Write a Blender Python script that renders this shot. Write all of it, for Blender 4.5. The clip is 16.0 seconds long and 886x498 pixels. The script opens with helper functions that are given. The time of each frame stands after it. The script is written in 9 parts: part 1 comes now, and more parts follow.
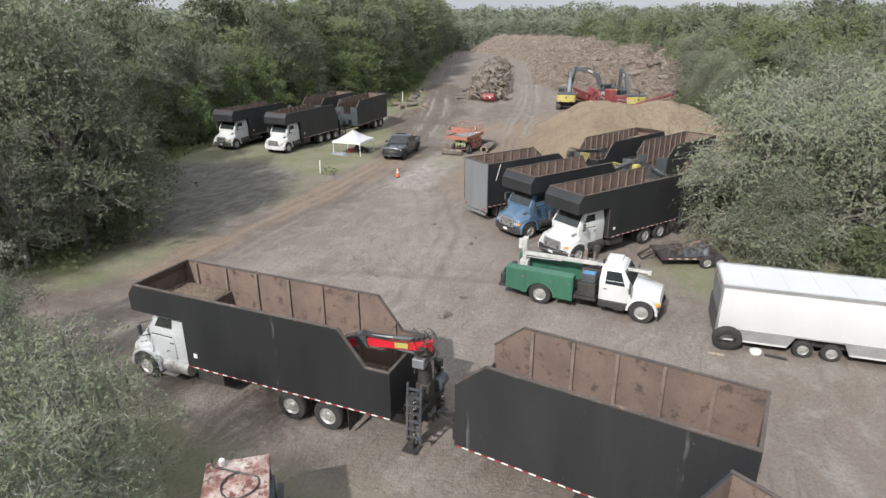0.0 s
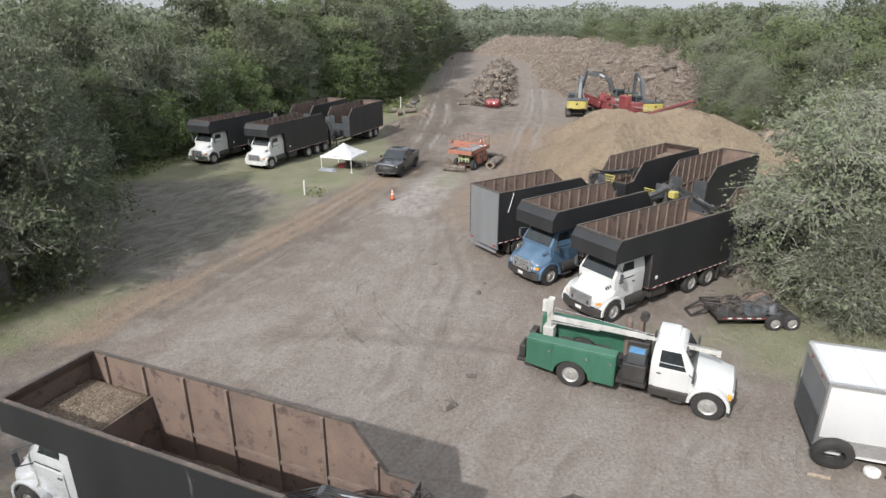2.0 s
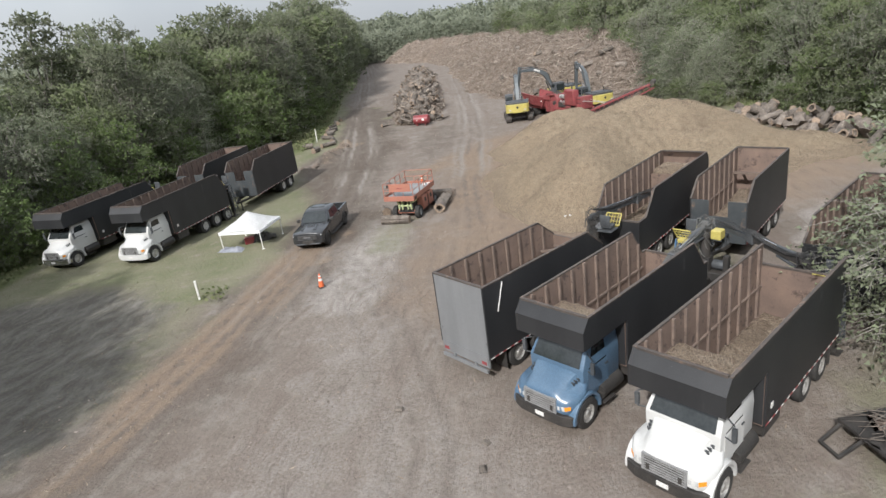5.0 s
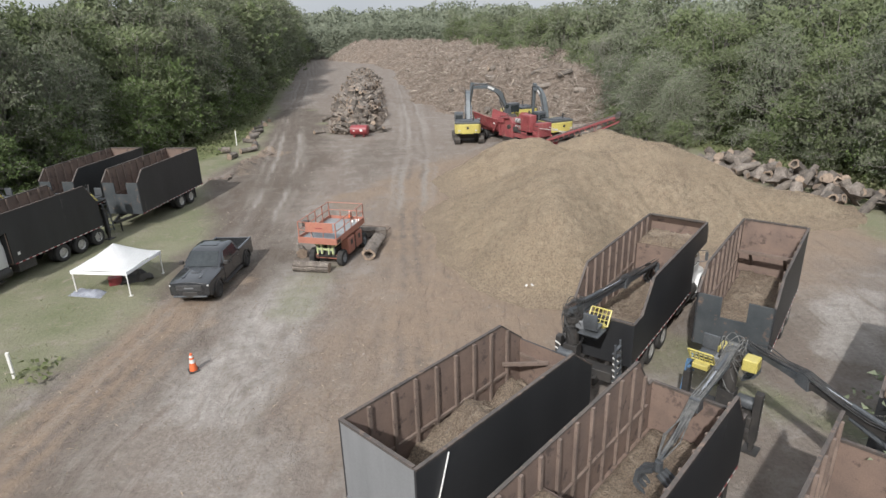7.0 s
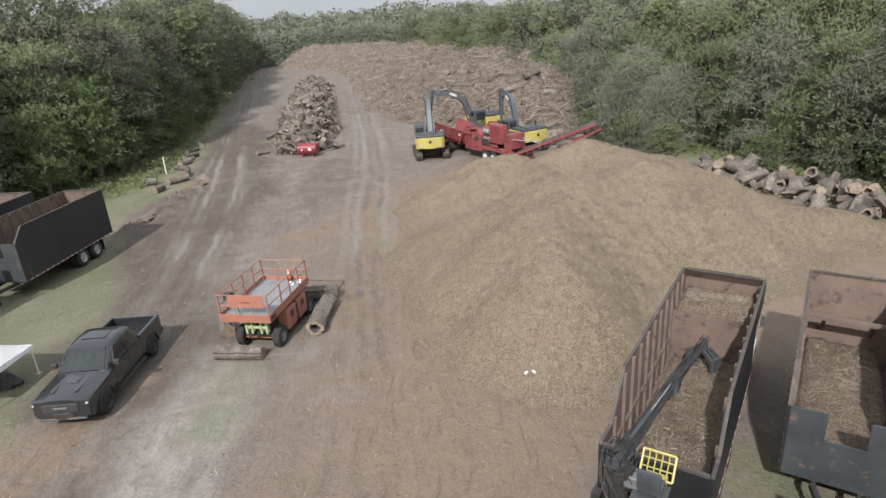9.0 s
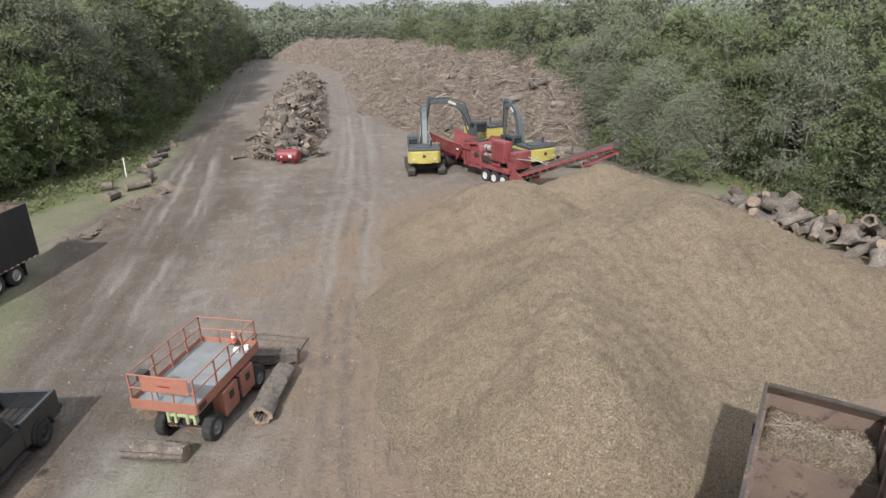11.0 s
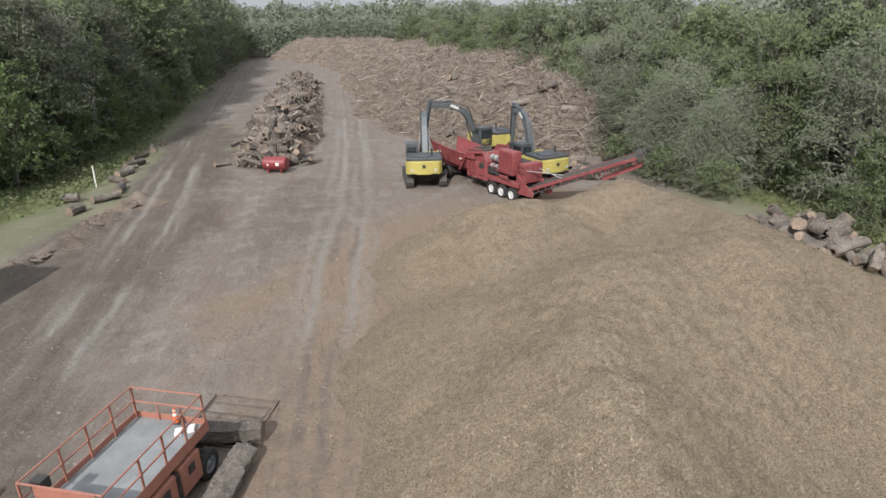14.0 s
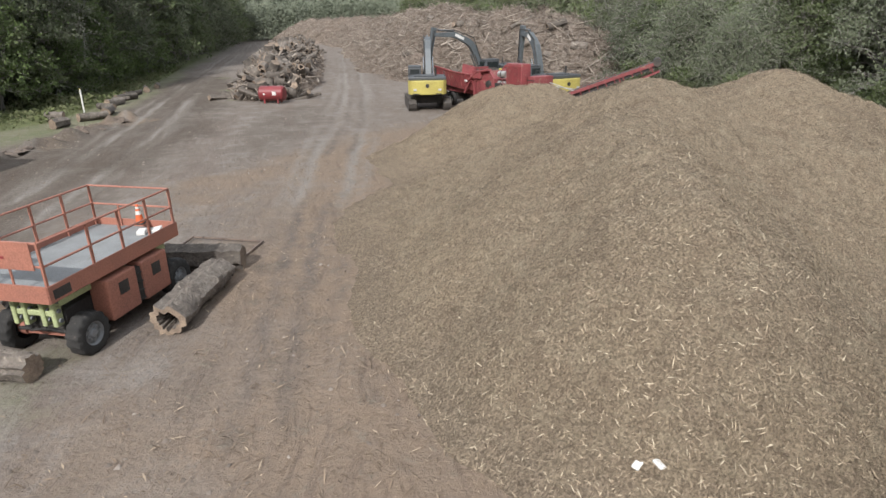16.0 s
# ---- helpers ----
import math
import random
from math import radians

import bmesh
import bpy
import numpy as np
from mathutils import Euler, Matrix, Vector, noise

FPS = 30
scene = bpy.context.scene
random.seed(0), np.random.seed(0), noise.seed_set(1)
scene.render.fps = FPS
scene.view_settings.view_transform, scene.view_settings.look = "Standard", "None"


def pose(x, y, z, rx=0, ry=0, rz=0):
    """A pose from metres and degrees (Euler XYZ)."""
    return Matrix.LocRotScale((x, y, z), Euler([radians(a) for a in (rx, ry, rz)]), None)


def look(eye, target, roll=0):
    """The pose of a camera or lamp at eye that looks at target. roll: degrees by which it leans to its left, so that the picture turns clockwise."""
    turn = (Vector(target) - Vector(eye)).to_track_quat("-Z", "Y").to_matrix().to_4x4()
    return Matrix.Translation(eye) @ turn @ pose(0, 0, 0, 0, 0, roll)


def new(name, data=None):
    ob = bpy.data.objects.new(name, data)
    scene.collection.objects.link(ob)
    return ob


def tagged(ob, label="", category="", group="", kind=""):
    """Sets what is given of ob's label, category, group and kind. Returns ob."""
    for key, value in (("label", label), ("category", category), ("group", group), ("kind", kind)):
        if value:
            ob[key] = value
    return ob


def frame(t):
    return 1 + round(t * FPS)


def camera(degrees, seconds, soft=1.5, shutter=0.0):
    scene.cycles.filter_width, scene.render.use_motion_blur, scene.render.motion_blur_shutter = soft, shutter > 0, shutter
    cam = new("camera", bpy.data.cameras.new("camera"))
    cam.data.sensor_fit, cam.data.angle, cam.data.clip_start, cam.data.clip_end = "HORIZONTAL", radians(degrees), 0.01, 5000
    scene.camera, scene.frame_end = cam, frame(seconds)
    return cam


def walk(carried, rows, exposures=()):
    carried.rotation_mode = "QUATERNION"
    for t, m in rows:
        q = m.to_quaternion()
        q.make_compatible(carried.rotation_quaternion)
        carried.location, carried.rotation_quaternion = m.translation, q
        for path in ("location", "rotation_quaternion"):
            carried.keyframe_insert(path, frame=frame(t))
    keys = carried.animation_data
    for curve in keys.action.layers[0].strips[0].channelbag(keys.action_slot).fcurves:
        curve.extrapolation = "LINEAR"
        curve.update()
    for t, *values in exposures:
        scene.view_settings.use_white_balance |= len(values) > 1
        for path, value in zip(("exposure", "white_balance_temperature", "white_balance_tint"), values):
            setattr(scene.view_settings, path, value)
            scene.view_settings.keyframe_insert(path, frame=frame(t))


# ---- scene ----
cam = camera(72.5, 16.0)
METRES, EYE, TILT, LEAN, TURN = 52.0, 12.06, -20.8, 0.0, 0.0
ROWS = [
    (0.0, 0.0, 0.0, 0.0, 0.0, 0.0, -0.0),
    (0.5, -0.0001, 0.0286, 0.0102, -0.0, 0.01, -0.01),
    (1.0, -0.0008, 0.0591, 0.0219, -0.01, 0.02, -0.05),
    (1.5, -0.0012, 0.0896, 0.0339, -0.01, 0.04, -0.07),
    (2.0, -0.0017, 0.1193, 0.0447, 0.01, 0.04, -0.09),
    (2.5, -0.0021, 0.1485, 0.0561, 0.02, 0.04, -0.08),
    (3.0, -0.0025, 0.1792, 0.0672, 0.05, 0.06, -0.07),
    (3.5, -0.0036, 0.2139, 0.0807, 0.05, 0.07, -0.09),
    (4.0, -0.0041, 0.2528, 0.0952, -0.16, 0.12, 0.65),
    (4.5, -0.0041, 0.294, 0.111, -1.71, 0.25, 6.11),
    (5.0, -0.0007, 0.3347, 0.1277, -5.19, 0.18, 10.03),
    (7.5, 0.0358, 0.5193, 0.198, -12.31, -0.44, 5.42),
    (8.0, 0.0444, 0.5535, 0.2108, -12.39, -0.48, 5.17),
    (8.5, 0.0525, 0.5874, 0.2229, -12.93, -0.53, 6.95),
    (9.0, 0.0622, 0.6195, 0.236, -14.65, -0.76, 9.39),
    (11.5, 0.1027, 0.7484, 0.2858, -15.58, -0.97, 6.52),
    (12.0, 0.1086, 0.768, 0.293, -15.56, -0.98, 6.52),
    (12.5, 0.116, 0.7919, 0.3032, -15.54, -0.99, 6.51),
    (13.0, 0.1209, 0.8076, 0.3091, -15.53, -0.98, 6.51),
    (13.5, 0.1218, 0.8113, 0.3094, -15.5, -0.96, 6.5),
    (14.0, 0.1219, 0.8139, 0.3045, -15.49, -0.93, 6.47),
    (14.5, 0.1216, 0.8206, 0.2869, -15.47, -0.85, 6.43),
    (15.0, 0.1215, 0.8326, 0.2565, -15.43, -0.82, 6.43),
    (15.5, 0.1207, 0.8467, 0.2256, -15.29, -0.8, 6.4),
    (16.0, 0.1209, 0.8577, 0.203, -15.17, -0.81, 6.38),
]
walk(cam, [(t, pose(0, 0, EYE, TILT, LEAN, TURN) @ pose(METRES * x, METRES * y, METRES * z, 90 + pitch, roll, yaw)) for t, x, y, z, yaw, pitch, roll in ROWS], exposures=[(0.0, 0.46), (5.0, 0.44), (9.0, 0.40), (12.0, 0.34), (16.0, 0.30)])

# ---------------------------------------------------------------- light
SUN_EL, SUN_AZ = 40.0, 57.0        # height of the sun; direction in which shadows fall, from +x
world = bpy.data.worlds.new("sky")
scene.world = world
world.use_nodes = True
wn, wl = world.node_tree.nodes, world.node_tree.links
wn.clear()
sky = wn.new("ShaderNodeTexSky")
sky.sky_type, sky.sun_disc = "NISHITA", False
sky.sun_elevation, sky.sun_rotation = radians(SUN_EL), radians(270 - SUN_AZ - 0.0)
sky.air_density, sky.dust_density, sky.ozone_density = 1.0, 4.0, 1.0
cloud_at = wn.new("ShaderNodeTexCoord")
cloud = wn.new("ShaderNodeTexNoise")
cloud.inputs["Scale"].default_value, cloud.inputs["Detail"].default_value = 2.2, 6
cloud_ramp = wn.new("ShaderNodeValToRGB")
cloud_ramp.color_ramp.elements[0].position, cloud_ramp.color_ramp.elements[0].color = 0.25, (4.6, 5.0, 5.6, 1)
cloud_ramp.color_ramp.elements[1].position, cloud_ramp.color_ramp.elements[1].color = 0.75, (7.0, 7.3, 7.6, 1)
veil = wn.new("ShaderNodeMix")
veil.data_type = "RGBA"
veil.inputs["Factor"].default_value = 0.75
sky_bg = wn.new("ShaderNodeBackground")
sky_bg.inputs["Strength"].default_value = 0.112
sky_out = wn.new("ShaderNodeOutputWorld")
wl.new(cloud_at.outputs["Generated"], cloud.inputs["Vector"])
wl.new(cloud.outputs["Fac"], cloud_ramp.inputs["Fac"])
wl.new(sky.outputs["Color"], veil.inputs["A"])
wl.new(cloud_ramp.outputs["Color"], veil.inputs["B"])
sky_split = wn.new("ShaderNodeSeparateXYZ")
sky_lift = wn.new("ShaderNodeMapRange")          # a hazy sky: dimmer at the horizon, brighter overhead
sky_lift.inputs["From Min"].default_value, sky_lift.inputs["From Max"].default_value = 0.0, 0.75
sky_lift.inputs["To Min"].default_value, sky_lift.inputs["To Max"].default_value = 0.80, 1.45
wl.new(cloud_at.outputs["Generated"], sky_split.inputs["Vector"])
wl.new(sky_split.outputs["Z"], sky_lift.inputs["Value"])
sky_mul = wn.new("ShaderNodeMix")
sky_mul.data_type, sky_mul.blend_type = "RGBA", "MULTIPLY"
sky_mul.inputs["Factor"].default_value = 1.0
wl.new(veil.outputs["Result"], sky_mul.inputs["A"])
wl.new(sky_lift.outputs["Result"], sky_mul.inputs["B"])
wl.new(sky_mul.outputs["Result"], sky_bg.inputs["Color"])
wl.new(sky_bg.outputs["Background"], sky_out.inputs["Surface"])
sun_lamp = bpy.data.lights.new("sun", "SUN")
sun_lamp.energy, sun_lamp.angle, sun_lamp.color = 3.7, radians(1.2), (1.0, 0.99, 0.98)
sun = new("sun", sun_lamp)
sun.matrix_world = look((-40, -40, 60), (-40 + math.cos(radians(SUN_AZ)), -40 + math.sin(radians(SUN_AZ)), 60 - math.tan(radians(SUN_EL))))

# ---------------------------------------------------------------- materials
def shader(name):
    m = bpy.data.materials.new(name)
    m.use_nodes = True
    n, l = m.node_tree.nodes, m.node_tree.links
    return m, n, l, n["Principled BSDF"]


def mixed(n, l, kind, fac, a, b):
    """A colour mix; fac, a and b are sockets or values."""
    x = n.new("ShaderNodeMix")
    x.data_type, x.blend_type = "RGBA", kind
    for key, v in ((0, fac), (6, a), (7, b)):
        if hasattr(v, "links"):
            l.new(v, x.inputs[key])
        elif key == 0:
            x.inputs[0].default_value = v
        else:
            x.inputs[key].default_value = (*v, 1)
    return x.outputs[2]


def grainy(n, l, at, scale, detail=4, rough=0.6, lo=0.35, hi=0.65):
    """Noise spread over 0..1."""
    t = n.new("ShaderNodeTexNoise")
    t.inputs["Scale"].default_value, t.inputs["Detail"].default_value, t.inputs["Roughness"].default_value = scale, detail, rough
    if at is not None:
        l.new(at, t.inputs["Vector"])
    r = n.new("ShaderNodeMapRange")
    r.inputs["From Min"].default_value, r.inputs["From Max"].default_value = lo, hi
    l.new(t.outputs["Fac"], r.inputs["Value"])
    return r.outputs["Result"]


def bumped(n, l, height, bsdf, strength, distance):
    b = n.new("ShaderNodeBump")
    b.inputs["Strength"].default_value, b.inputs["Distance"].default_value = strength, distance
    l.new(height, b.inputs["Height"])
    l.new(b.outputs["Normal"], bsdf.inputs["Normal"])


def mat(name, c1, c2, rough=0.6, metal=0.0, coarse=1.5, fine=30.0, bump=0.15, dirt=None, dirt_at=0.62, vary=0.0, streak=False, coat=0.0, grain=0.2, scratch=None):
    """A worn surface: two tones, a fine grain, stains of a third colour, and a change from object to object."""
    m, n, l, b = shader(name)
    tc = n.new("ShaderNodeTexCoord").outputs["Object"]
    at = tc
    if streak:
        mp = n.new("ShaderNodeMapping")
        mp.inputs["Scale"].default_value = (1, 1, 0.16)
        l.new(tc, mp.inputs["Vector"])
        at = mp.outputs["Vector"]
    big = grainy(n, l, at, coarse)
    small = grainy(n, l, tc, fine, 3)
    col = mixed(n, l, "MIX", big, c1, c2)
    g = n.new("ShaderNodeMapRange")
    g.inputs["To Min"].default_value, g.inputs["To Max"].default_value = 1 - grain, 1 + 0.75 * grain
    l.new(small, g.inputs["Value"])
    col = mixed(n, l, "MULTIPLY", 1.0, col, g.outputs["Result"])
    if dirt:
        st = grainy(n, l, at, coarse * 2.7, 6, 0.7, dirt_at, dirt_at + 0.1)
        col = mixed(n, l, "MIX", st, col, dirt)
        rr = n.new("ShaderNodeMapRange")
        rr.inputs["To Min"].default_value, rr.inputs["To Max"].default_value = rough, min(1.0, rough + 0.3)
        l.new(st, rr.inputs["Value"])
        l.new(rr.outputs["Result"], b.inputs["Roughness"])
    else:
        b.inputs["Roughness"].default_value = rough
    if scratch:
        sp = n.new("ShaderNodeMapping")
        sp.inputs["Scale"].default_value, sp.inputs["Rotation"].default_value = (2.2, 2.2, 0.55), (0.0, 0.5, 0.3)
        l.new(tc, sp.inputs["Vector"])
        col = mixed(n, l, "MIX", grainy(n, l, sp.outputs["Vector"], 3.4, 9, 0.85, 0.65, 0.70), col, scratch)
        col = mixed(n, l, "MIX", grainy(n, l, tc, 2.3, 9, 0.8, 0.70, 0.735), col, scratch)
    if vary:
        oi = n.new("ShaderNodeObjectInfo")
        v = n.new("ShaderNodeMapRange")
        v.inputs["To Min"].default_value, v.inputs["To Max"].default_value = 1 - vary, 1 + vary
        l.new(oi.outputs["Random"], v.inputs["Value"])
        col = mixed(n, l, "MULTIPLY", 1.0, col, v.outputs["Result"])
    l.new(col, b.inputs["Base Color"])
    b.inputs["Metallic"].default_value = metal
    b.inputs["Coat Weight"].default_value = coat
    if bump:
        bumped(n, l, small, b, bump, 0.02)
    return m


BLACK = mat("black_box_paint", (0.015, 0.0155, 0.017), (0.024, 0.0245, 0.026), 0.5, 0, 0.8, 25, 0.1, (0.075, 0.074, 0.07), 0.64, 0.12, True, 0.0, 0.12, (0.26, 0.25, 0.24))
RUST = mat("rusty_steel_liner", (0.175, 0.122, 0.096), (0.125, 0.090, 0.074), 0.82, 0, 0.9, 30, 0.12, (0.075, 0.055, 0.047), 0.55, 0.14, False, 0.0, 0.10, (0.25, 0.195, 0.16))
RUST_RIB = mat("rusty_steel_rib", (0.185, 0.138, 0.112), (0.125, 0.094, 0.078), 0.8, 0, 1.5, 30, 0.15, (0.07, 0.05, 0.042), 0.58, 0.1, False, 0.0, 0.1)
TYRE = mat("tyre_rubber", (0.022, 0.021, 0.020), (0.035, 0.033, 0.031), 0.85, 0, 3, 40, 0.3, (0.12, 0.10, 0.085), 0.63)
RIM = mat("steel_rim", (0.50, 0.49, 0.47), (0.36, 0.35, 0.33), 0.42, 0.5, 5, 40, 0.1, (0.14, 0.11, 0.09), 0.62)
CHASSIS = mat("black_chassis", (0.022, 0.021, 0.020), (0.045, 0.040, 0.036), 0.65, 0, 2, 30, 0.2, (0.12, 0.095, 0.075), 0.63)
WHITE = mat("white_paint", (0.54, 0.54, 0.53), (0.48, 0.48, 0.465), 0.36, 0, 1.0, 30, 0.0, (0.52, 0.50, 0.46), 0.68, 0, True, 0.3, 0.04)
WHITE_PANEL = mat("white_trailer_panel", (0.54, 0.54, 0.54), (0.50, 0.50, 0.495), 0.35, 0, 0.7, 40, 0.0, (0.60, 0.59, 0.57), 0.62, 0, True, 0.2, 0.03)
WORN_WHITE = mat("worn_white_paint", (0.50, 0.49, 0.46), (0.38, 0.37, 0.345), 0.5, 0, 2.5, 30, 0.1, (0.24, 0.20, 0.16), 0.58, 0, True)
BLUE = mat("blue_paint", (0.062, 0.112, 0.175), (0.08, 0.135, 0.20), 0.3, 0, 1.0, 30, 0.03, (0.16, 0.17, 0.18), 0.70, 0, True, 0.3)
SILVER = mat("silver_paint", (0.56, 0.57, 0.58), (0.46, 0.47, 0.48), 0.35, 0.2, 1.0, 30, 0.05, (0.20, 0.18, 0.16), 0.62, 0, True, 0.2)
GLASS = mat("dark_window_glass", (0.018, 0.022, 0.023), (0.030, 0.035, 0.036), 0.07, 0, 1, 10, 0.0, None, 0.6, 0, False, 0.2)
CHROME = mat("chrome_trim", (0.55, 0.55, 0.55), (0.42, 0.42, 0.42), 0.22, 0.9, 4, 30, 0.03)
GREEN = mat("green_paint", (0.026, 0.098, 0.060), (0.040, 0.122, 0.078), 0.5, 0, 1.2, 30, 0.05, (0.14, 0.12, 0.09), 0.66, 0.05, True)
RED = mat("red_paint", (0.235, 0.036, 0.040), (0.175, 0.034, 0.037), 0.4, 0, 1.2, 30, 0.05, (0.14, 0.07, 0.055), 0.63, 0.08)
ORANGE = mat("orange_paint", (0.37, 0.155, 0.108), (0.30, 0.132, 0.096), 0.5, 0, 1.5, 30, 0.08, (0.30, 0.16, 0.11), 0.62, 0.05)
YELLOW = mat("yellow_paint", (0.45, 0.385, 0.11), (0.38, 0.32, 0.095), 0.38, 0, 1.2, 30, 0.04, (0.25, 0.19, 0.08), 0.66)
DARK = mat("dark_grey_steel", (0.055, 0.06, 0.065), (0.085, 0.09, 0.095), 0.5, 0.2, 2, 30, 0.1, (0.17, 0.145, 0.12), 0.63)
GALV = mat("weathered_grey_steel", (0.20, 0.205, 0.21), (0.155, 0.16, 0.165), 0.5, 0.1, 0.9, 25, 0.0, (0.26, 0.25, 0.24), 0.66, 0, True, 0.0, 0.05)
BARK = mat("rough_bark", (0.165, 0.142, 0.120), (0.082, 0.068, 0.058), 0.95, 0, 2.5, 14, 0.8, (0.27, 0.23, 0.19), 0.58, 0.3)
CUT_WOOD = mat("cut_wood_end", (0.27, 0.205, 0.15), (0.15, 0.112, 0.085), 0.85, 0, 4, 30, 0.3, (0.12, 0.08, 0.05), 0.6, 0.2)
TRUNK = mat("tree_bark", (0.135, 0.122, 0.106), (0.20, 0.188, 0.168), 0.95, 0, 3, 20, 0.6, (0.28, 0.27, 0.25), 0.6)
CONE = mat("traffic_orange", (0.60, 0.125, 0.04), (0.54, 0.11, 0.035), 0.55, 0, 3, 30, 0.05)
FABRIC = mat("white_canopy_cloth", (0.80, 0.80, 0.80), (0.74, 0.74, 0.74), 0.8, 0, 1.5, 60, 0.1)
PVC = mat("white_post", (0.72, 0.71, 0.68), (0.62, 0.60, 0.56), 0.6, 0, 3, 30, 0.05)


def leaf_mat(name, a, b_, c, rough=0.8, trans=0.30, soft=0.0):
    """Foliage: colours by leaf and by region; soft: the height of the middle of the crown, towards which the shading is rounded."""
    m, n, l, b = shader(name)
    geo = n.new("ShaderNodeNewGeometry")
    oi = n.new("ShaderNodeObjectInfo")
    col = mixed(n, l, "MIX", geo.outputs["Random Per Island"], a, b_)
    tc = n.new("ShaderNodeTexCoord").outputs["Object"]
    col = mixed(n, l, "MIX", grainy(n, l, tc, 0.55, 3), col, c)
    v = n.new("ShaderNodeMapRange")
    v.inputs["To Min"].default_value, v.inputs["To Max"].default_value = 0.72, 1.25
    l.new(oi.outputs["Random"], v.inputs["Value"])
    col = mixed(n, l, "MULTIPLY", 1.0, col, v.outputs["Result"])
    l.new(col, b.inputs["Base Color"])
    b.inputs["Roughness"].default_value = rough
    b.inputs["Specular IOR Level"].default_value = 0.12
    tr = n.new("ShaderNodeBsdfTranslucent")
    if soft:                                   # the many leaves of a clump together shade like a rounded mass
        out = n.new("ShaderNodeVectorMath")
        out.operation = "SUBTRACT"
        l.new(tc, out.inputs[0])
        out.inputs[1].default_value = (0, 0, soft)
        unit = n.new("ShaderNodeVectorMath")
        unit.operation = "NORMALIZE"
        l.new(out.outputs["Vector"], unit.inputs[0])
        world_way = n.new("ShaderNodeVectorTransform")
        world_way.vector_type, world_way.convert_from, world_way.convert_to = "VECTOR", "OBJECT", "WORLD"
        l.new(unit.outputs["Vector"], world_way.inputs["Vector"])
        blend = n.new("ShaderNodeVectorMath")
        blend.operation = "MULTIPLY_ADD"
        l.new(world_way.outputs["Vector"], blend.inputs[0])
        blend.inputs[1].default_value = (0.3, 0.3, 0.3)
        l.new(geo.outputs["Normal"], blend.inputs[2])
        norm = n.new("ShaderNodeVectorMath")
        norm.operation = "NORMALIZE"
        l.new(blend.outputs["Vector"], norm.inputs[0])
        l.new(norm.outputs["Vector"], b.inputs["Normal"])
    l.new(col, tr.inputs["Color"])
    mx = n.new("ShaderNodeMixShader")
    mx.inputs[0].default_value = trans
    l.new(b.outputs["BSDF"], mx.inputs[1])
    l.new(tr.outputs["BSDF"], mx.inputs[2])
    last = mx.outputs["Shader"]
    l.new(last, n["Material Output"].inputs["Surface"])
    return m


LEAF_OAK = leaf_mat("oak_leaves", (0.092, 0.125, 0.052), (0.165, 0.200, 0.090), (0.150, 0.168, 0.100), soft=4.0)
LEAF_BRIGHT = leaf_mat("bright_leaves", (0.092, 0.138, 0.044), (0.142, 0.188, 0.068), (0.115, 0.146, 0.068), soft=2.5)
LEAF_DARK = leaf_mat("dark_leaves", (0.085, 0.108, 0.060), (0.150, 0.172, 0.100), (0.165, 0.175, 0.122), soft=4.0)
LEAF_GREY = leaf_mat("grey_moss_leaves", (0.128, 0.148, 0.098), (0.205, 0.222, 0.158), (0.150, 0.172, 0.105), soft=4.0)
LEAF_PALE = leaf_mat("pale_dry_leaves", (0.185, 0.188, 0.146), (0.262, 0.258, 0.212), (0.155, 0.170, 0.115), soft=4.0)
MOSS = leaf_mat("hanging_moss", (0.19, 0.195, 0.16), (0.25, 0.255, 0.21), (0.17, 0.18, 0.14), 0.9)
GRASS = leaf_mat("grass_blades", (0.15, 0.155, 0.085), (0.21, 0.205, 0.12), (0.23, 0.205, 0.14))
WEED = leaf_mat("green_weeds", (0.118, 0.150, 0.060), (0.178, 0.205, 0.092), (0.195, 0.192, 0.115))

# ---------------------------------------------------------------- building tools
def place(x, y, heading, z=0.0):
    """The pose of a thing on the ground whose front points along heading (degrees from +x)."""
    return pose(x, y, z, 0, 0, heading)


def thing(name, m, label, category, group="", kind=""):
    ob = new(name)
    ob.empty_display_size = 0.3
    ob.matrix_world = m
    return tagged(ob, label, category, group, kind)


def mesh_of(name, bm, materials, smooth=False):
    me = bpy.data.meshes.new(name)
    bmesh.ops.recalc_face_normals(bm, faces=bm.faces[:])
    bm.to_mesh(me)
    bm.free()
    for m in materials if isinstance(materials, (list, tuple)) else (materials,):
        me.materials.append(m)
    if smooth:
        me.shade_smooth()
        me.set_sharp_from_angle(angle=radians(38))
    return me


def part(name, bm, material, parent, label="", smooth=False):
    """Links a bmesh, or a mesh made before, as one object under a thing or a part."""
    me = bm if isinstance(bm, bpy.types.Mesh) else mesh_of(name, bm, material, smooth)
    ob = new(name, me)
    ob.parent = parent
    return tagged(ob, label)


def hull_box(bm, x0, x1, y0, y1, z0, z1, mi=0):
    v = [bm.verts.new((x, y, z)) for x in (x0, x1) for y in (y0, y1) for z in (z0, z1)]
    for q in ((0, 1, 3, 2), (4, 6, 7, 5), (0, 4, 5, 1), (2, 3, 7, 6), (0, 2, 6, 4), (1, 5, 7, 3)):
        bm.faces.new([v[i] for i in q]).material_index = mi


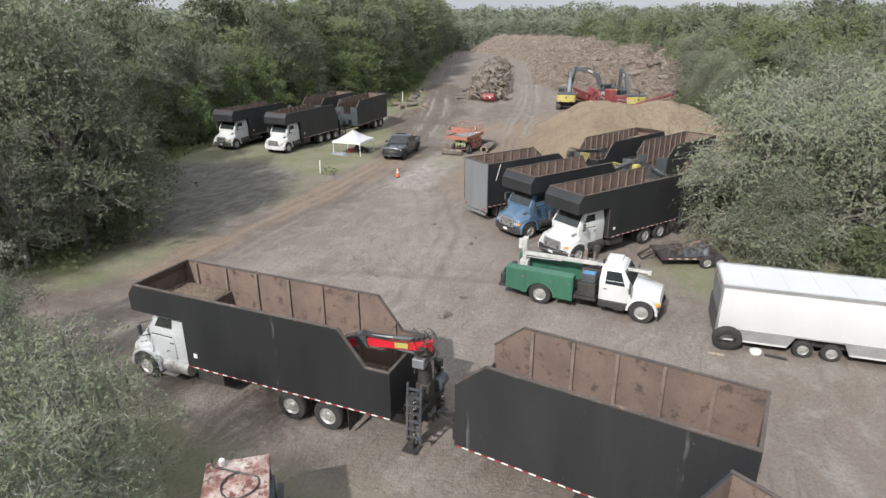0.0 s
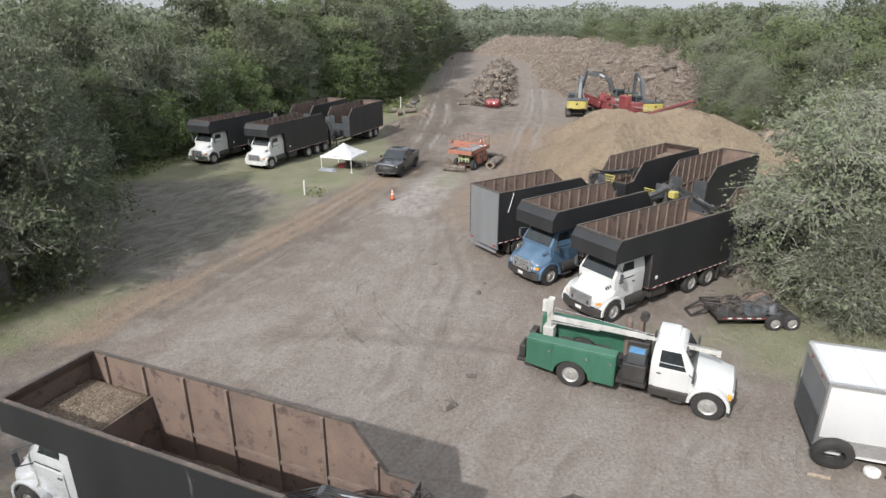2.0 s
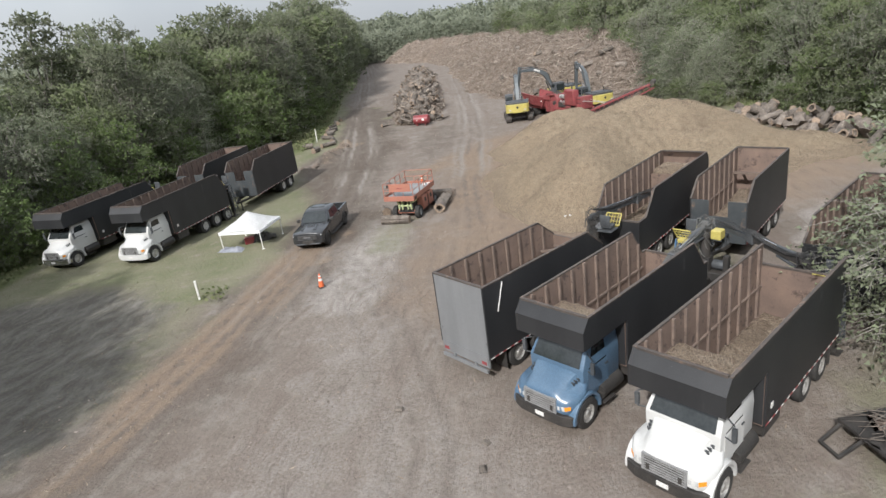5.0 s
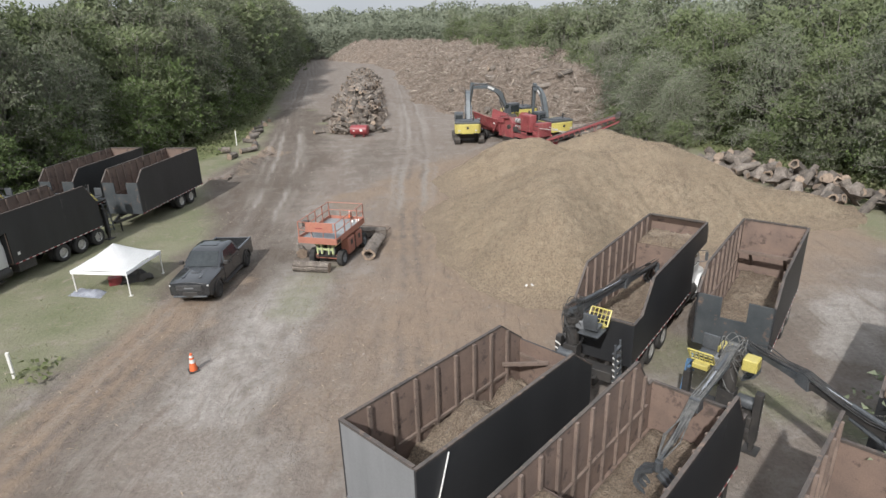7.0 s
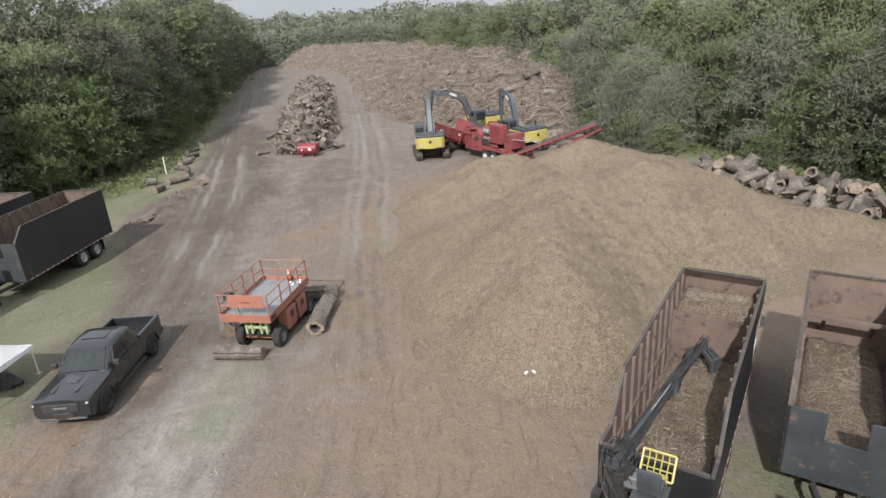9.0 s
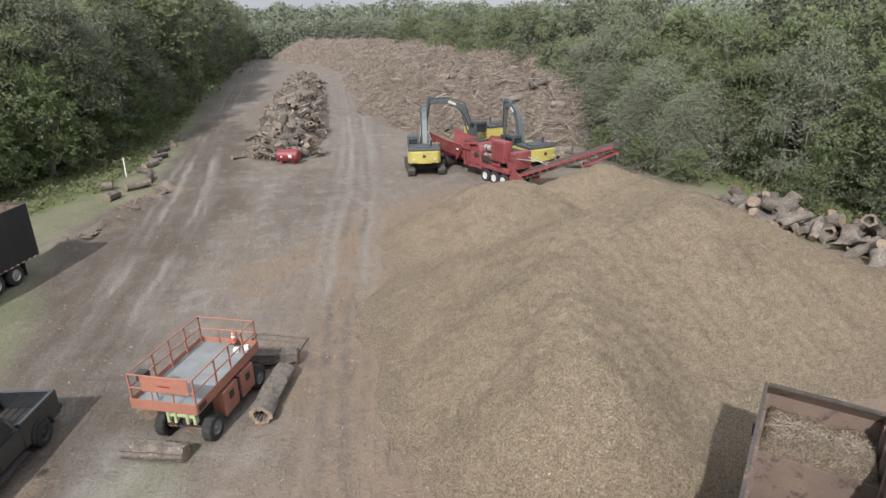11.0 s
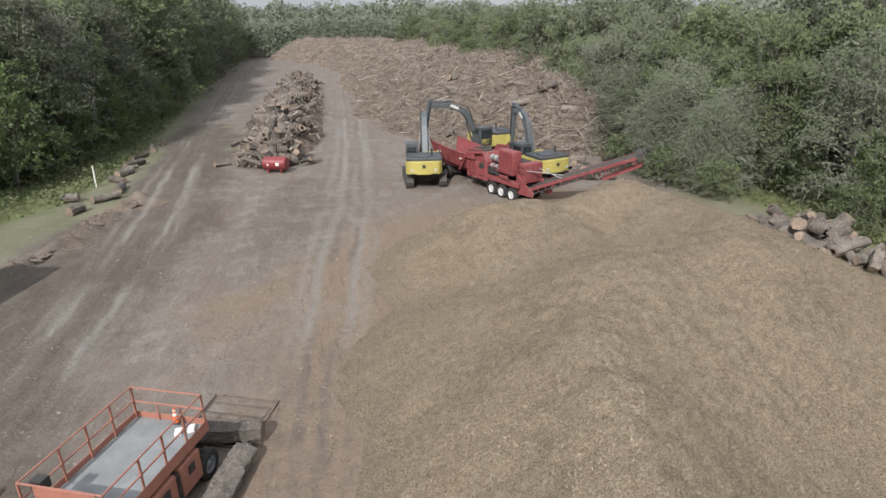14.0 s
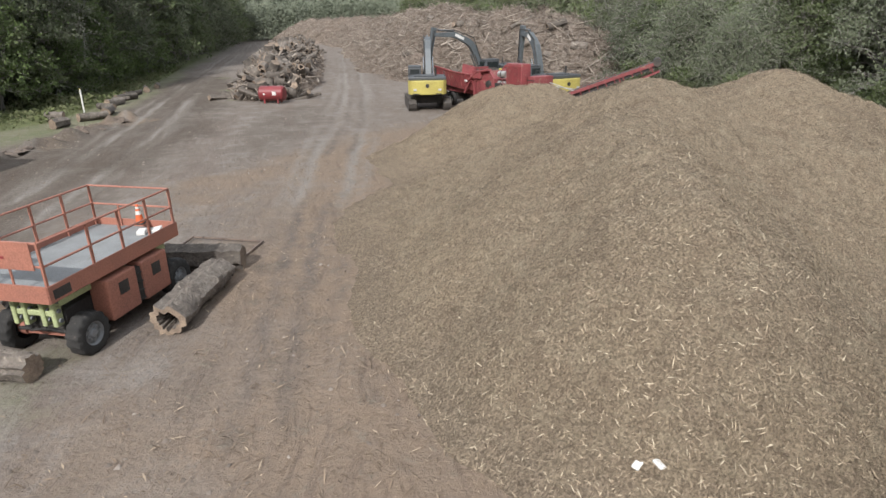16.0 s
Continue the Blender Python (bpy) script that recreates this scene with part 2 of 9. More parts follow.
def prism(bm, outline, y0, y1, mi=0, mi_lo=None, mi_hi=None):
    """An outline of (x, z) drawn out from y0 to y1; the two flat ends may take materials of their own."""
    a = [bm.verts.new((x, y0, z)) for x, z in outline]
    b = [bm.verts.new((x, y1, z)) for x, z in outline]
    f = bm.faces.new(a)
    f.material_index = mi if mi_lo is None else mi_lo
    f = bm.faces.new(b[::-1])
    f.material_index = mi if mi_hi is None else mi_hi
    for i in range(len(a)):
        j = (i + 1) % len(a)
        bm.faces.new((a[j], a[i], b[i], b[j])).material_index = mi


def loft(bm, rings, closed=True, caps=True, mi=0):
    """A skin over rings of points, all with the same count."""
    vs = [[bm.verts.new(p) for p in r] for r in rings]
    n = len(vs[0])
    for a, b in zip(vs, vs[1:]):
        for i in range(n if closed else n - 1):
            j = (i + 1) % n
            bm.faces.new((a[i], a[j], b[j], b[i])).material_index = mi
    if caps and closed:
        bm.faces.new(vs[0][::-1]).material_index = mi
        bm.faces.new(vs[-1]).material_index = mi
    return vs


def rod(bm, p, q, r0, r1=None, seg=8, caps=True, mi=0):
    """A round bar from p to q."""
    p, q = Vector(p), Vector(q)
    d = (q - p).normalized()
    u = d.orthogonal().normalized()
    w = d.cross(u)
    r1 = r0 if r1 is None else r1
    ring = lambda c, r: [c + r * (math.cos(6.2832 * k / seg) * u + math.sin(6.2832 * k / seg) * w) for k in range(seg)]
    loft(bm, [ring(p, r0), ring(q, r1)], True, caps, mi)


def pipe(bm, pts, r, seg=6, mi=0):
    for a, b in zip(pts, pts[1:]):
        rod(bm, a, b, r, r, seg, True, mi)


def beam(bm, p, q, w, h, w1=None, h1=None, mi=0):
    """A box-section bar from p to q, w wide (level) and h deep."""
    p, q = Vector(p), Vector(q)
    d = (q - p).normalized()
    u = d.cross(Vector((0, 0, 1)))
    u = u.normalized() if u.length > 1e-4 else Vector((1, 0, 0))
    s = u.cross(d)
    w1, h1 = w if w1 is None else w1, h if h1 is None else h1
    ring = lambda c, a, b: [c + i * a / 2 * u + j * b / 2 * s for i, j in ((-1, -1), (1, -1), (1, 1), (-1, 1))]
    loft(bm, [ring(p, w, h), ring(q, w1, h1)], True, True, mi)


def soften(bm, width=0.02, seg=2, angle=30):
    """Rounds the hard edges."""
    bmesh.ops.recalc_face_normals(bm, faces=bm.faces[:])
    es = [e for e in bm.edges if len(e.link_faces) == 2 and e.calc_face_angle(0) > radians(angle)]
    bmesh.ops.bevel(bm, geom=es, offset=width, segments=seg, profile=0.6, affect="EDGES", clamp_overlap=True)
    return bm


def fresh(fn, *a, **k):
    bm = bmesh.new()
    fn(bm, *a, **k)
    return bm


def raw_mesh(name, verts, faces, materials, smooth=False, mi=None):
    """A large mesh straight from arrays; faces all triangles or all quads."""
    verts, faces = np.asarray(verts, np.float32), np.asarray(faces, np.int32)
    me = bpy.data.meshes.new(name)
    k = faces.shape[1]
    me.vertices.add(len(verts))
    me.vertices.foreach_set("co", verts.ravel())
    me.loops.add(faces.size)
    me.loops.foreach_set("vertex_index", faces.ravel())
    me.polygons.add(len(faces))
    me.polygons.foreach_set("loop_start", np.arange(len(faces), dtype=np.int32) * k)
    if mi is not None:
        me.polygons.foreach_set("material_index", np.asarray(mi, np.int32))
    me.update(calc_edges=True)
    for m in materials if isinstance(materials, (list, tuple)) else (materials,):
        me.materials.append(m)
    if smooth:
        me.shade_smooth()
    return me


def fbm(x, y, scale, seed=0, octaves=4):
    """Smooth noise on arrays, about -1..1."""
    rng = np.random.RandomState(seed)
    out, amp, tot = np.zeros_like(x, dtype=float), 1.0, 0.0
    for o in range(octaves):
        tab = rng.rand(64, 64) * 2 - 1
        u, v = x / scale * 2 ** o + 17.3 * o, y / scale * 2 ** o + 5.1 * o
        iu, iv = np.floor(u).astype(int), np.floor(v).astype(int)
        fu, fv = u - iu, v - iv
        fu, fv = fu * fu * (3 - 2 * fu), fv * fv * (3 - 2 * fv)
        g = lambda a, b: tab[a % 64, b % 64]
        out += amp * ((g(iu, iv) * (1 - fu) + g(iu + 1, iv) * fu) * (1 - fv) + (g(iu, iv + 1) * (1 - fu) + g(iu + 1, iv + 1) * fu) * fv)
        tot += amp
        amp *= 0.5
    return out / tot * 1.6


def seg_dist(x, y, pts):
    """Distance from arrays of points to a line of corners."""
    best = np.full_like(x, 1e9, dtype=float)
    for (ax, ay), (bx, by) in zip(pts, pts[1:]):
        dx, dy = bx - ax, by - ay
        t = np.clip(((x - ax) * dx + (y - ay) * dy) / (dx * dx + dy * dy), 0, 1)
        best = np.minimum(best, np.hypot(x - ax - t * dx, y - ay - t * dy))
    return best


def inside(x, y, poly):
    """Signed distance to a closed outline: positive inside."""
    hit_ = np.zeros_like(x, dtype=bool)
    for (ax, ay), (bx, by) in zip(poly, poly[1:] + poly[:1]):
        cross_ = ((ay > y) != (by > y)) & (x < (bx - ax) * (y - ay) / (by - ay + 1e-12) + ax)
        hit_ ^= cross_
    d = seg_dist(x, y, poly + poly[:1])
    return np.where(hit_, d, -d)


def ramp(v, a, b):
    t = np.clip((v - a) / (b - a), 0, 1)
    return t * t * (3 - 2 * t)

# ---------------------------------------------------------------- ground, piles
def ridge_height(x, y, line, slope, soft=0.6):
    """The height of a heap along a line of (x, y, height), falling off on both sides."""
    best = np.full_like(x, -50.0)
    for (ax, ay, ah), (bx, by, bh) in zip(line, line[1:]):
        dx, dy = bx - ax, by - ay
        t = np.clip(((x - ax) * dx + (y - ay) * dy) / (dx * dx + dy * dy), 0, 1)
        d = np.hypot(x - ax - t * dx, y - ay - t * dy)
        h = ah + (bh - ah) * t - slope * (np.sqrt(d * d + soft * soft * 4) - 2 * soft)
        best = np.maximum(best, h)
    return best


def smooth_max(a, b, k=0.5):
    h = np.clip(0.5 + 0.5 * (a - b) / k, 0, 1)
    return b * (1 - h) + a * h + k * h * (1 - h)


def mulch_height(x, y):
    a = ridge_height(x, y, [(12.9, 53.6, 3.6), (13.8, 55.6, 4.05)], 0.92, 0.4)
    a2 = ridge_height(x, y, [(14.2, 57.5, 4.0), (15.4, 59.3, 4.0), (17.2, 61.3, 4.25), (18.5, 65.0, 3.4), (19.0, 70.5, 2.8)], 0.74, 0.5)
    b = ridge_height(x, y, [(17.2, 61.3, 4.25), (19.6, 62.0, 4.0), (22.4, 62.1, 4.5), (24.3, 62.4, 4.0), (26.6, 68.0, 3.2), (27.0, 72.6, 2.7)], 0.55)
    c = ridge_height(x, y, [(15.0, 66.0, 1.7), (17.3, 71.9, 3.35), (19.1, 72.3, 3.2), (21.3, 73.8, 2.05), (26.0, 74.4, 3.0)], 0.62, 0.5)
    d = ridge_height(x, y, [(24.5, 60.0, 2.4), (31.5, 58.5, 1.3)], 0.5)
    h = smooth_max(smooth_max(smooth_max(smooth_max(a, a2, 0.5), b, 0.7), c, 0.6), d, 0.6)
    h = h + 0.22 * fbm(x, y, 4.0, 3) + 0.07 * fbm(x, y, 1.1, 4) - 0.03 * np.abs(fbm(x, y, 1.7, 5)) + 0.07 * fbm(x, y, 0.45, 6, 2)
    return np.where(h < 0.5, 0.5 - (0.5 - h) * 0.55 - 0.10, h - 0.10) - 0.02


def ground_height(x, y):
    core = ramp(np.hypot(x, y - 55), 160, 60)
    h = 0.10 * fbm(x, y, 9, 1) + 0.035 * fbm(x, y, 1.6, 2)
    ruts = 0.0
    for k, line in enumerate(TRACKS):
        for off in (-0.95, 0.95):
            sh = [(px + off, py) for px, py in line]
            d = seg_dist(x, y, sh)
            ruts = ruts - 0.045 * np.exp(-(d / 0.28) ** 2) + 0.025 * np.exp(-((d - 0.5) / 0.22) ** 2)
    bank = (0.30 + 0.5 * fbm(x, y, 0.8, 8)) * np.exp(-(seg_dist(x, y, [(-6.5, 78), (-3.5, 86), (-2.6, 92)]) / 0.7) ** 2)
    return (h * 0.5 + ruts + bank) * core


RUTS = (-1.75, -0.95, 0.95, 1.5)
TRACKS = [
    [(-13, 30), (-9, 41), (-5.2, 52), (-3.2, 60), (-2.3, 66), (-1.6, 73), (-1.0, 82), (-0.7, 94), (-0.3, 112), (1.9, 172), (7, 240)],
    [(4, 46), (6.3, 58), (7.6, 65), (8.7, 70.5), (10.3, 78), (12.4, 89), (14.9, 104.5), (17, 119), (22.5, 162), (26.5, 188)],
    [(-1.5, 24), (0.2, 34), (-0.5, 42), (-3.2, 54)],
    [(18, 24), (5, 27), (-6, 29), (-16, 25)],
]


def axis(lo, hi, step, far):
    core = list(np.arange(lo, hi + step / 2, step))
    a, d = [], step
    v = lo
    while v > -far:
        d *= 1.28
        v -= d
        a.append(v)
    b, d, v = [], step, core[-1]
    while v < far:
        d *= 1.28
        v += d
        b.append(v)
    return np.array(a[::-1] + core + b)


gx, gy = axis(-32, 40, 0.3, 3000), axis(8, 150, 0.3, 3000)
GX, GY = np.meshgrid(gx, gy)
GZ = ground_height(GX, GY)
nx, ny = len(gx), len(gy)
idx = np.arange(nx * ny).reshape(ny, nx)
quads = np.stack([idx[:-1, :-1], idx[:-1, 1:], idx[1:, 1:], idx[1:, :-1]], -1).reshape(-1, 4)


def lot_shade(x, y):
    """Mask of the clump's shadow painted darker into the lot, 0..1."""
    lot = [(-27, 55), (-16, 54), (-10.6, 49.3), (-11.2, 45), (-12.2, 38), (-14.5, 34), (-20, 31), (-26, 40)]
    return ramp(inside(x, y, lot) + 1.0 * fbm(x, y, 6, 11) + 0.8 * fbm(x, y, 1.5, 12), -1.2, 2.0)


def dark_earth(x, y):
    """Darker earth along the west road and past the lift, 0..1."""
    w = 1.4 * fbm(x, y, 5, 18)
    a = 0.95 * ramp(5.4 + 1.3 * w - seg_dist(x, y, [(-4.5, 58), (-2.5, 74), (-1.5, 92), (0, 120)]), -0.5, 3.0)
    b = 0.5 * ramp(2.0 + w - seg_dist(x, y, [(6, 78), (9.5, 92)]), -1, 2)
    return np.maximum(np.maximum(a, b), 0.6 * ramp(3.4 + w - seg_dist(x, y, [(-17, 26), (-11.5, 36), (-7, 47), (-5, 54)]), -0.5, 2.5))


def ground_zones(x, y):
    """How much grass, wood chips, pale sand and rutted earth lies at each place, 0..1."""
    w = 1.6 * fbm(x, y, 6, 11) + 0.6 * fbm(x, y, 1.5, 12)
    yard = [(-16, 26), (-13, 34), (-10.5, 41), (-7.5, 49), (-5, 57), (-4.5, 68), (-5.5, 80), (-2.4, 92), (-2.2, 106), (0.5, 178), (3, 262), (14, 270), (30, 190),
            (34, 105), (36, 92), (33, 80), (33, 60), (30, 52), (24, 44), (17, 38), (12, 33), (9.5, 28.5), (9.8, 25.5), (13, 22.8), (40, 20), (40, 15), (16, 12), (5, 12), (-2, 14.6), (-7.5, 17.2), (-13, 20.6), (-40, 19), (-40, 24)]
    d = inside(x, y, yard)
    grass = ramp(-d + 0.7 * w, 0.0, 3.0)
    grass = grass * (1 - 0.9 * lot_shade(x, y))
    grass = np.maximum(grass, 0.7 * ramp(1.9 + 0.9 * w - seg_dist(x, y, [(14.3, 44.5), (14.6, 42.5), (16.5, 39.5), (19, 38)]), -0.8, 1.5))
    grass = np.maximum(grass, 0.55 * ramp(1.4 + 1.2 * w - seg_dist(x, y, [(8, 27.5), (14, 28)]), -1.0, 1.8))
    grass = np.maximum(grass, 0.5 * ramp(0.6 + 0.75 * w - seg_dist(x, y, [(1.9, 57.6), (0.6, 55.2), (-0.2, 52.6)]), -0.6, 1.2))
    grass = np.maximum(grass, 0.8 * ramp(1.6 + 0.5 * w - np.hypot(x - 39, y - 75.5), 0, 1.0))
    for cx, cy, r in ((-9.6, 49.6, 1.3), (3.9, 99.5, 1.2), (3.4, 108, 1.3), (2.8, 122, 1.3)):
        grass = np.maximum(grass, 0.85 * ramp(r - np.hypot(x - cx, y - cy) + 0.5 * w, 0, 1.2))
    foot = ramp(mulch_height(x, y) + 0.3 * w, -2.1, 0.1)
    chips = np.maximum(foot, 0.85 * ramp(2.6 + 1.6 * w - seg_dist(x, y, [(6.6, 44), (7.0, 57), (8.2, 66), (10.5, 74)]), -2.6, 2.4))
    chips = np.maximum(chips, 0.75 * ramp(1.6 + 1.5 * w - seg_dist(x, y, [(3.0, 66), (6, 72), (8, 76)]), -1.6, 1.8))
    chips = np.maximum(chips, 0.7 * ramp(1.0 + 1.5 * w - seg_dist(x, y, [(19.0, 82), (24, 79)]), -1.2, 1.6))
    chips = np.maximum(chips, 0.9 * ramp(1.3 + 0.9 * w - seg_dist(x, y, [(-15, 29), (-13.2, 32.5), (-10.3, 39.5), (-6.9, 49), (-4.2, 57)]), -0.8, 1.2))
    chips = np.maximum(chips, 0.6 * ramp(2.4 + w - seg_dist(x, y, [(3, 44), (5, 52), (6.3, 60), (8, 72)]), -2, 2))
    chips = np.maximum(chips, 0.7 * ramp(1.2 + w - seg_dist(x, y, [(-5, 82), (-2.5, 90)]), -0.8, 1.2))
    sand = 0.85 * ramp(1.2 + w - seg_dist(x, y, [(-3.0, 46), (-1.2, 52), (0.4, 57)]), -0.8, 1.6)
    sand = np.maximum(sand, 0.5 * ramp(2.0 + w - seg_dist(x, y, [(2, 30), (0, 36), (-4, 33), (-9, 28)]), -2, 2))
    near = inside(x, y, [(-6, 20), (0, 17), (9, 15), (14, 22), (9, 27), (5, 32), (1, 40), (-3, 46), (-5, 40), (-9, 32)])
    sand = np.maximum(sand, 0.42 * ramp(near + 1.3 * w, -2.5, 2.5))
    sand = np.maximum(sand, 0.9 * ramp(1.4 + w - seg_dist(x, y, [(20.5, 43.3), (25, 46)]), -0.8, 1.2))
    sand = np.maximum(sand, 0.9 * ramp(1.6 + w - seg_dist(x, y, [(17, 38.5), (22, 41)]), -1, 1.2))
    for line in TRACKS[:2]:
        sand = np.maximum(sand, 0.35 * ramp(0.9 + 0.55 * w - np.abs(seg_dist(x, y, line) - 0.9) * 2.2, -0.2, 1.0) * ramp(y, 60, 85))
    return grass, np.clip(chips, 0, 1), np.clip(sand, 0, 1)


def ruts_worn(x, y, ruts=RUTS, wide=0.25, seed=15):
    """Pale wheel marks along the two roads and the turning places, 0..1."""
    w = 0.22 * fbm(x, y, 5, 14)
    out = np.zeros_like(x)
    for k, line in enumerate(TRACKS):
        for j, off in enumerate(ruts):
            d = seg_dist(x + w, y, [(px + off + 0.25 * math.sin(0.13 * py + j), py) for px, py in line])
            out = np.maximum(out, (1.0 if k < 2 else 0.55) * (1.0 if abs(off) < 1 else 0.6) * np.exp(-(d / wide) ** 2))
    return out * np.clip(0.75 + 0.9 * fbm(x, y, 7, seed), 0, 1) * (0.45 + 0.55 * ramp(y, 52, 75) if seed == 15 else 1.0)


def verge(x, y):
    """Tall weeds: the left verge up to the wood, and the strip before the right wood."""
    edge = np.interp(y, [50, 66, 80, 95, 108, 126, 160], [-28, -25.5, -20, -14.5, -9, -6.5, -3.5])
    road = np.interp(y, [50, 66, 80, 92, 104, 178], [-24, -23, -14, -6.5, -4.2, -2.0])
    left = ramp(road - x, 0, 1.5) * ramp(x - edge + 5, 0, 1.0)
    right = ramp(x - 36.5, 0, 1.5) * ramp(y - 55, 0, 2)
    near = 0.8 * ramp(-17.5 - x, 0, 2) * ramp(37 - y, 0, 3) * ramp(y - 27, 0, 2)
    patch = 0.9 * ramp(1.3 - np.hypot(x + 9.6, y - 49.7), 0, 0.8)
    return np.clip(np.maximum(np.maximum(left, right), np.maximum(near, patch)), 0, 1)


def flow_across(x, y):
    """Distance across the way that vehicles take through the yard, to which the drag marks run parallel."""
    way_y = np.array([-200, 20, 30, 41, 52, 60, 66, 73, 82, 94, 112, 172, 400])
    way_x = np.array([-90, -18, -13, -9, -5.2, -3.2, -2.3, -1.6, -1.0, -0.7, -0.3, 1.9, 12])
    cx = sum(np.interp(y + o, way_y, way_x) for o in (-5, -2.5, 0, 2.5, 5)) / 5
    lean = (np.interp(y + 5, way_y, way_x) - np.interp(y - 5, way_y, way_x)) / 10
    return (x - cx) / np.sqrt(1 + lean ** 2)


def ground_material():
    m, n, l, b = shader("yard_earth")
    tc = n.new("ShaderNodeTexCoord").outputs["Object"]
    z = {}
    for key in ("grass", "chips", "sand", "lush", "rut", "groove", "across", "arc", "arc_r", "litter", "dark_zone"):
        a = n.new("ShaderNodeAttribute")
        a.attribute_name = key
        z[key] = a.outputs["Fac"]
    big, mid, fine = grainy(n, l, tc, 0.22, 6), grainy(n, l, tc, 1.4, 6, 0.65), grainy(n, l, tc, 9, 5, 0.7)
    grit = grainy(n, l, tc, 42, 3, 0.7)
    place_ = n.new("ShaderNodeSeparateXYZ")
    l.new(tc, place_.inputs[0])

    def drawn_out(across, stretch, scale, lo, hi, wobble, detail=5, rough=0.65):
        """Noise drawn out along the way."""
        wv = n.new("ShaderNodeTexNoise")
        wv.inputs["Scale"].default_value, wv.inputs["Detail"].default_value = 0.35, 3
        l.new(tc, wv.inputs["Vector"])
        bend = n.new("ShaderNodeMath")
        bend.operation = "MULTIPLY_ADD"
        l.new(wv.outputs["Fac"], bend.inputs[0])
        bend.inputs[1].default_value = wobble
        l.new(across, bend.inputs[2])
        run = n.new("ShaderNodeMath")
        run.operation = "MULTIPLY"
        l.new(place_.outputs["Y"], run.inputs[0])
        run.inputs[1].default_value = stretch
        v3 = n.new("ShaderNodeCombineXYZ")
        l.new(bend.outputs[0], v3.inputs[0])
        l.new(run.outputs[0], v3.inputs[1])
        return grainy(n, l, v3.outputs[0], scale, detail, rough, lo, hi)

    def times(a, b2):
        x = n.new("ShaderNodeMath")
        x.operation = "MULTIPLY"
        for k, v in enumerate((a, b2)):
            if hasattr(v, "links"):
                l.new(v, x.inputs[k])
            else:
                x.inputs[k].default_value = v
        return x.outputs[0]

    def broken(mask, sharp=0.35):
        """Frays a mask with the fine and middle noise."""
        ad = n.new("ShaderNodeMath")
        ad.operation = "MULTIPLY_ADD"
        l.new(fine, ad.inputs[0])
        ad.inputs[1].default_value = 0.25
        l.new(mask, ad.inputs[2])
        ae = n.new("ShaderNodeMath")
        ae.operation = "MULTIPLY_ADD"
        l.new(mid, ae.inputs[0])
        ae.inputs[1].default_value = 0.25
        l.new(ad.outputs[0], ae.inputs[2])
        r = n.new("ShaderNodeMapRange")
        r.inputs["From Min"].default_value, r.inputs["From Max"].default_value = 0.75 - sharp, 0.75 + sharp
        l.new(ae.outputs[0], r.inputs["Value"])
        return r.outputs["Result"]

    earth = mixed(n, l, "MIX", big, (0.158, 0.133, 0.113), (0.200, 0.174, 0.151))
    earth = mixed(n, l, "MIX", mid, earth, (0.166, 0.139, 0.118))
    earth = mixed(n, l, "MIX", grainy(n, l, tc, 0.5, 8, 0.7, 0.5, 0.62), earth, (0.218, 0.194, 0.172))
    earth = mixed(n, l, "MIX", broken(z["sand"], 0.25), earth, mixed(n, l, "MIX", mid, (0.285, 0.262, 0.238), (0.222, 0.20, 0.18)))
    wide = drawn_out(z["across"], 0.10, 0.55, 0.48, 0.66, 3.0)
    band = drawn_out(z["across"], 0.10, 1.5, 0.52, 0.66, 2.0)
    pale_band = drawn_out(z["across"], 0.13, 2.2, 0.56, 0.70, 1.5)
    drag = drawn_out(z["across"], 0.09, 4.5, 0.54, 0.68, 1.2)
    earth = mixed(n, l, "MIX", times(wide, 0.55), earth, (0.155, 0.123, 0.103))
    earth = mixed(n, l, "MIX", times(times(band, grainy(n, l, tc, 0.27, 5, 0.6, 0.42, 0.6)), 0.75), earth, (0.138, 0.110, 0.092))
    earth = mixed(n, l, "MIX", times(pale_band, 0.5), earth, (0.255, 0.228, 0.203))
    earth = mixed(n, l, "MIX", times(times(drag, grainy(n, l, tc, 0.35, 5, 0.6, 0.4, 0.6)), 0.6), earth, (0.120, 0.096, 0.082))
    earth = mixed(n, l, "MIX", times(grainy(n, l, tc, 1.9, 9, 0.75, 0.58, 0.70), 0.6), earth, (0.125, 0.102, 0.088))
    # The earth is multiplied down in this zone, with a frayed edge.
    earth = mixed(n, l, "MULTIPLY", broken(z["dark_zone"], 0.4), earth, (0.62, 0.60, 0.575))
    chip = mixed(n, l, "MIX", fine, (0.248, 0.188, 0.138), (0.182, 0.135, 0.10))
    chip = mixed(n, l, "MIX", mid, chip, (0.19, 0.146, 0.112))
    chip = mixed(n, l, "MIX", times(drag, 0.6), chip, (0.125, 0.095, 0.076))
    chip = mixed(n, l, "MIX", grainy(n, l, tc, 26, 5, 0.8, 0.59, 0.68), chip, (0.32, 0.25, 0.18))
    earth = mixed(n, l, "MIX", broken(z["chips"], 0.3), earth, chip)
    # Tree shadow on the lot, put into the colour: dark grey-brown, streaked paler.
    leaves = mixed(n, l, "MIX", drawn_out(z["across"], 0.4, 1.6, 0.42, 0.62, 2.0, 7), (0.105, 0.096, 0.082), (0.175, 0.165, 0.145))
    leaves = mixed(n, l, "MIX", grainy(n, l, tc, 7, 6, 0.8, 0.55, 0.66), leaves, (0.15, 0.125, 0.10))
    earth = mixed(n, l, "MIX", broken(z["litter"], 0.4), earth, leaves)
    earth = mixed(n, l, "MIX", broken(z["rut"], 0.40), earth, mixed(n, l, "MIX", mid, (0.245, 0.222, 0.198), (0.195, 0.174, 0.153)))
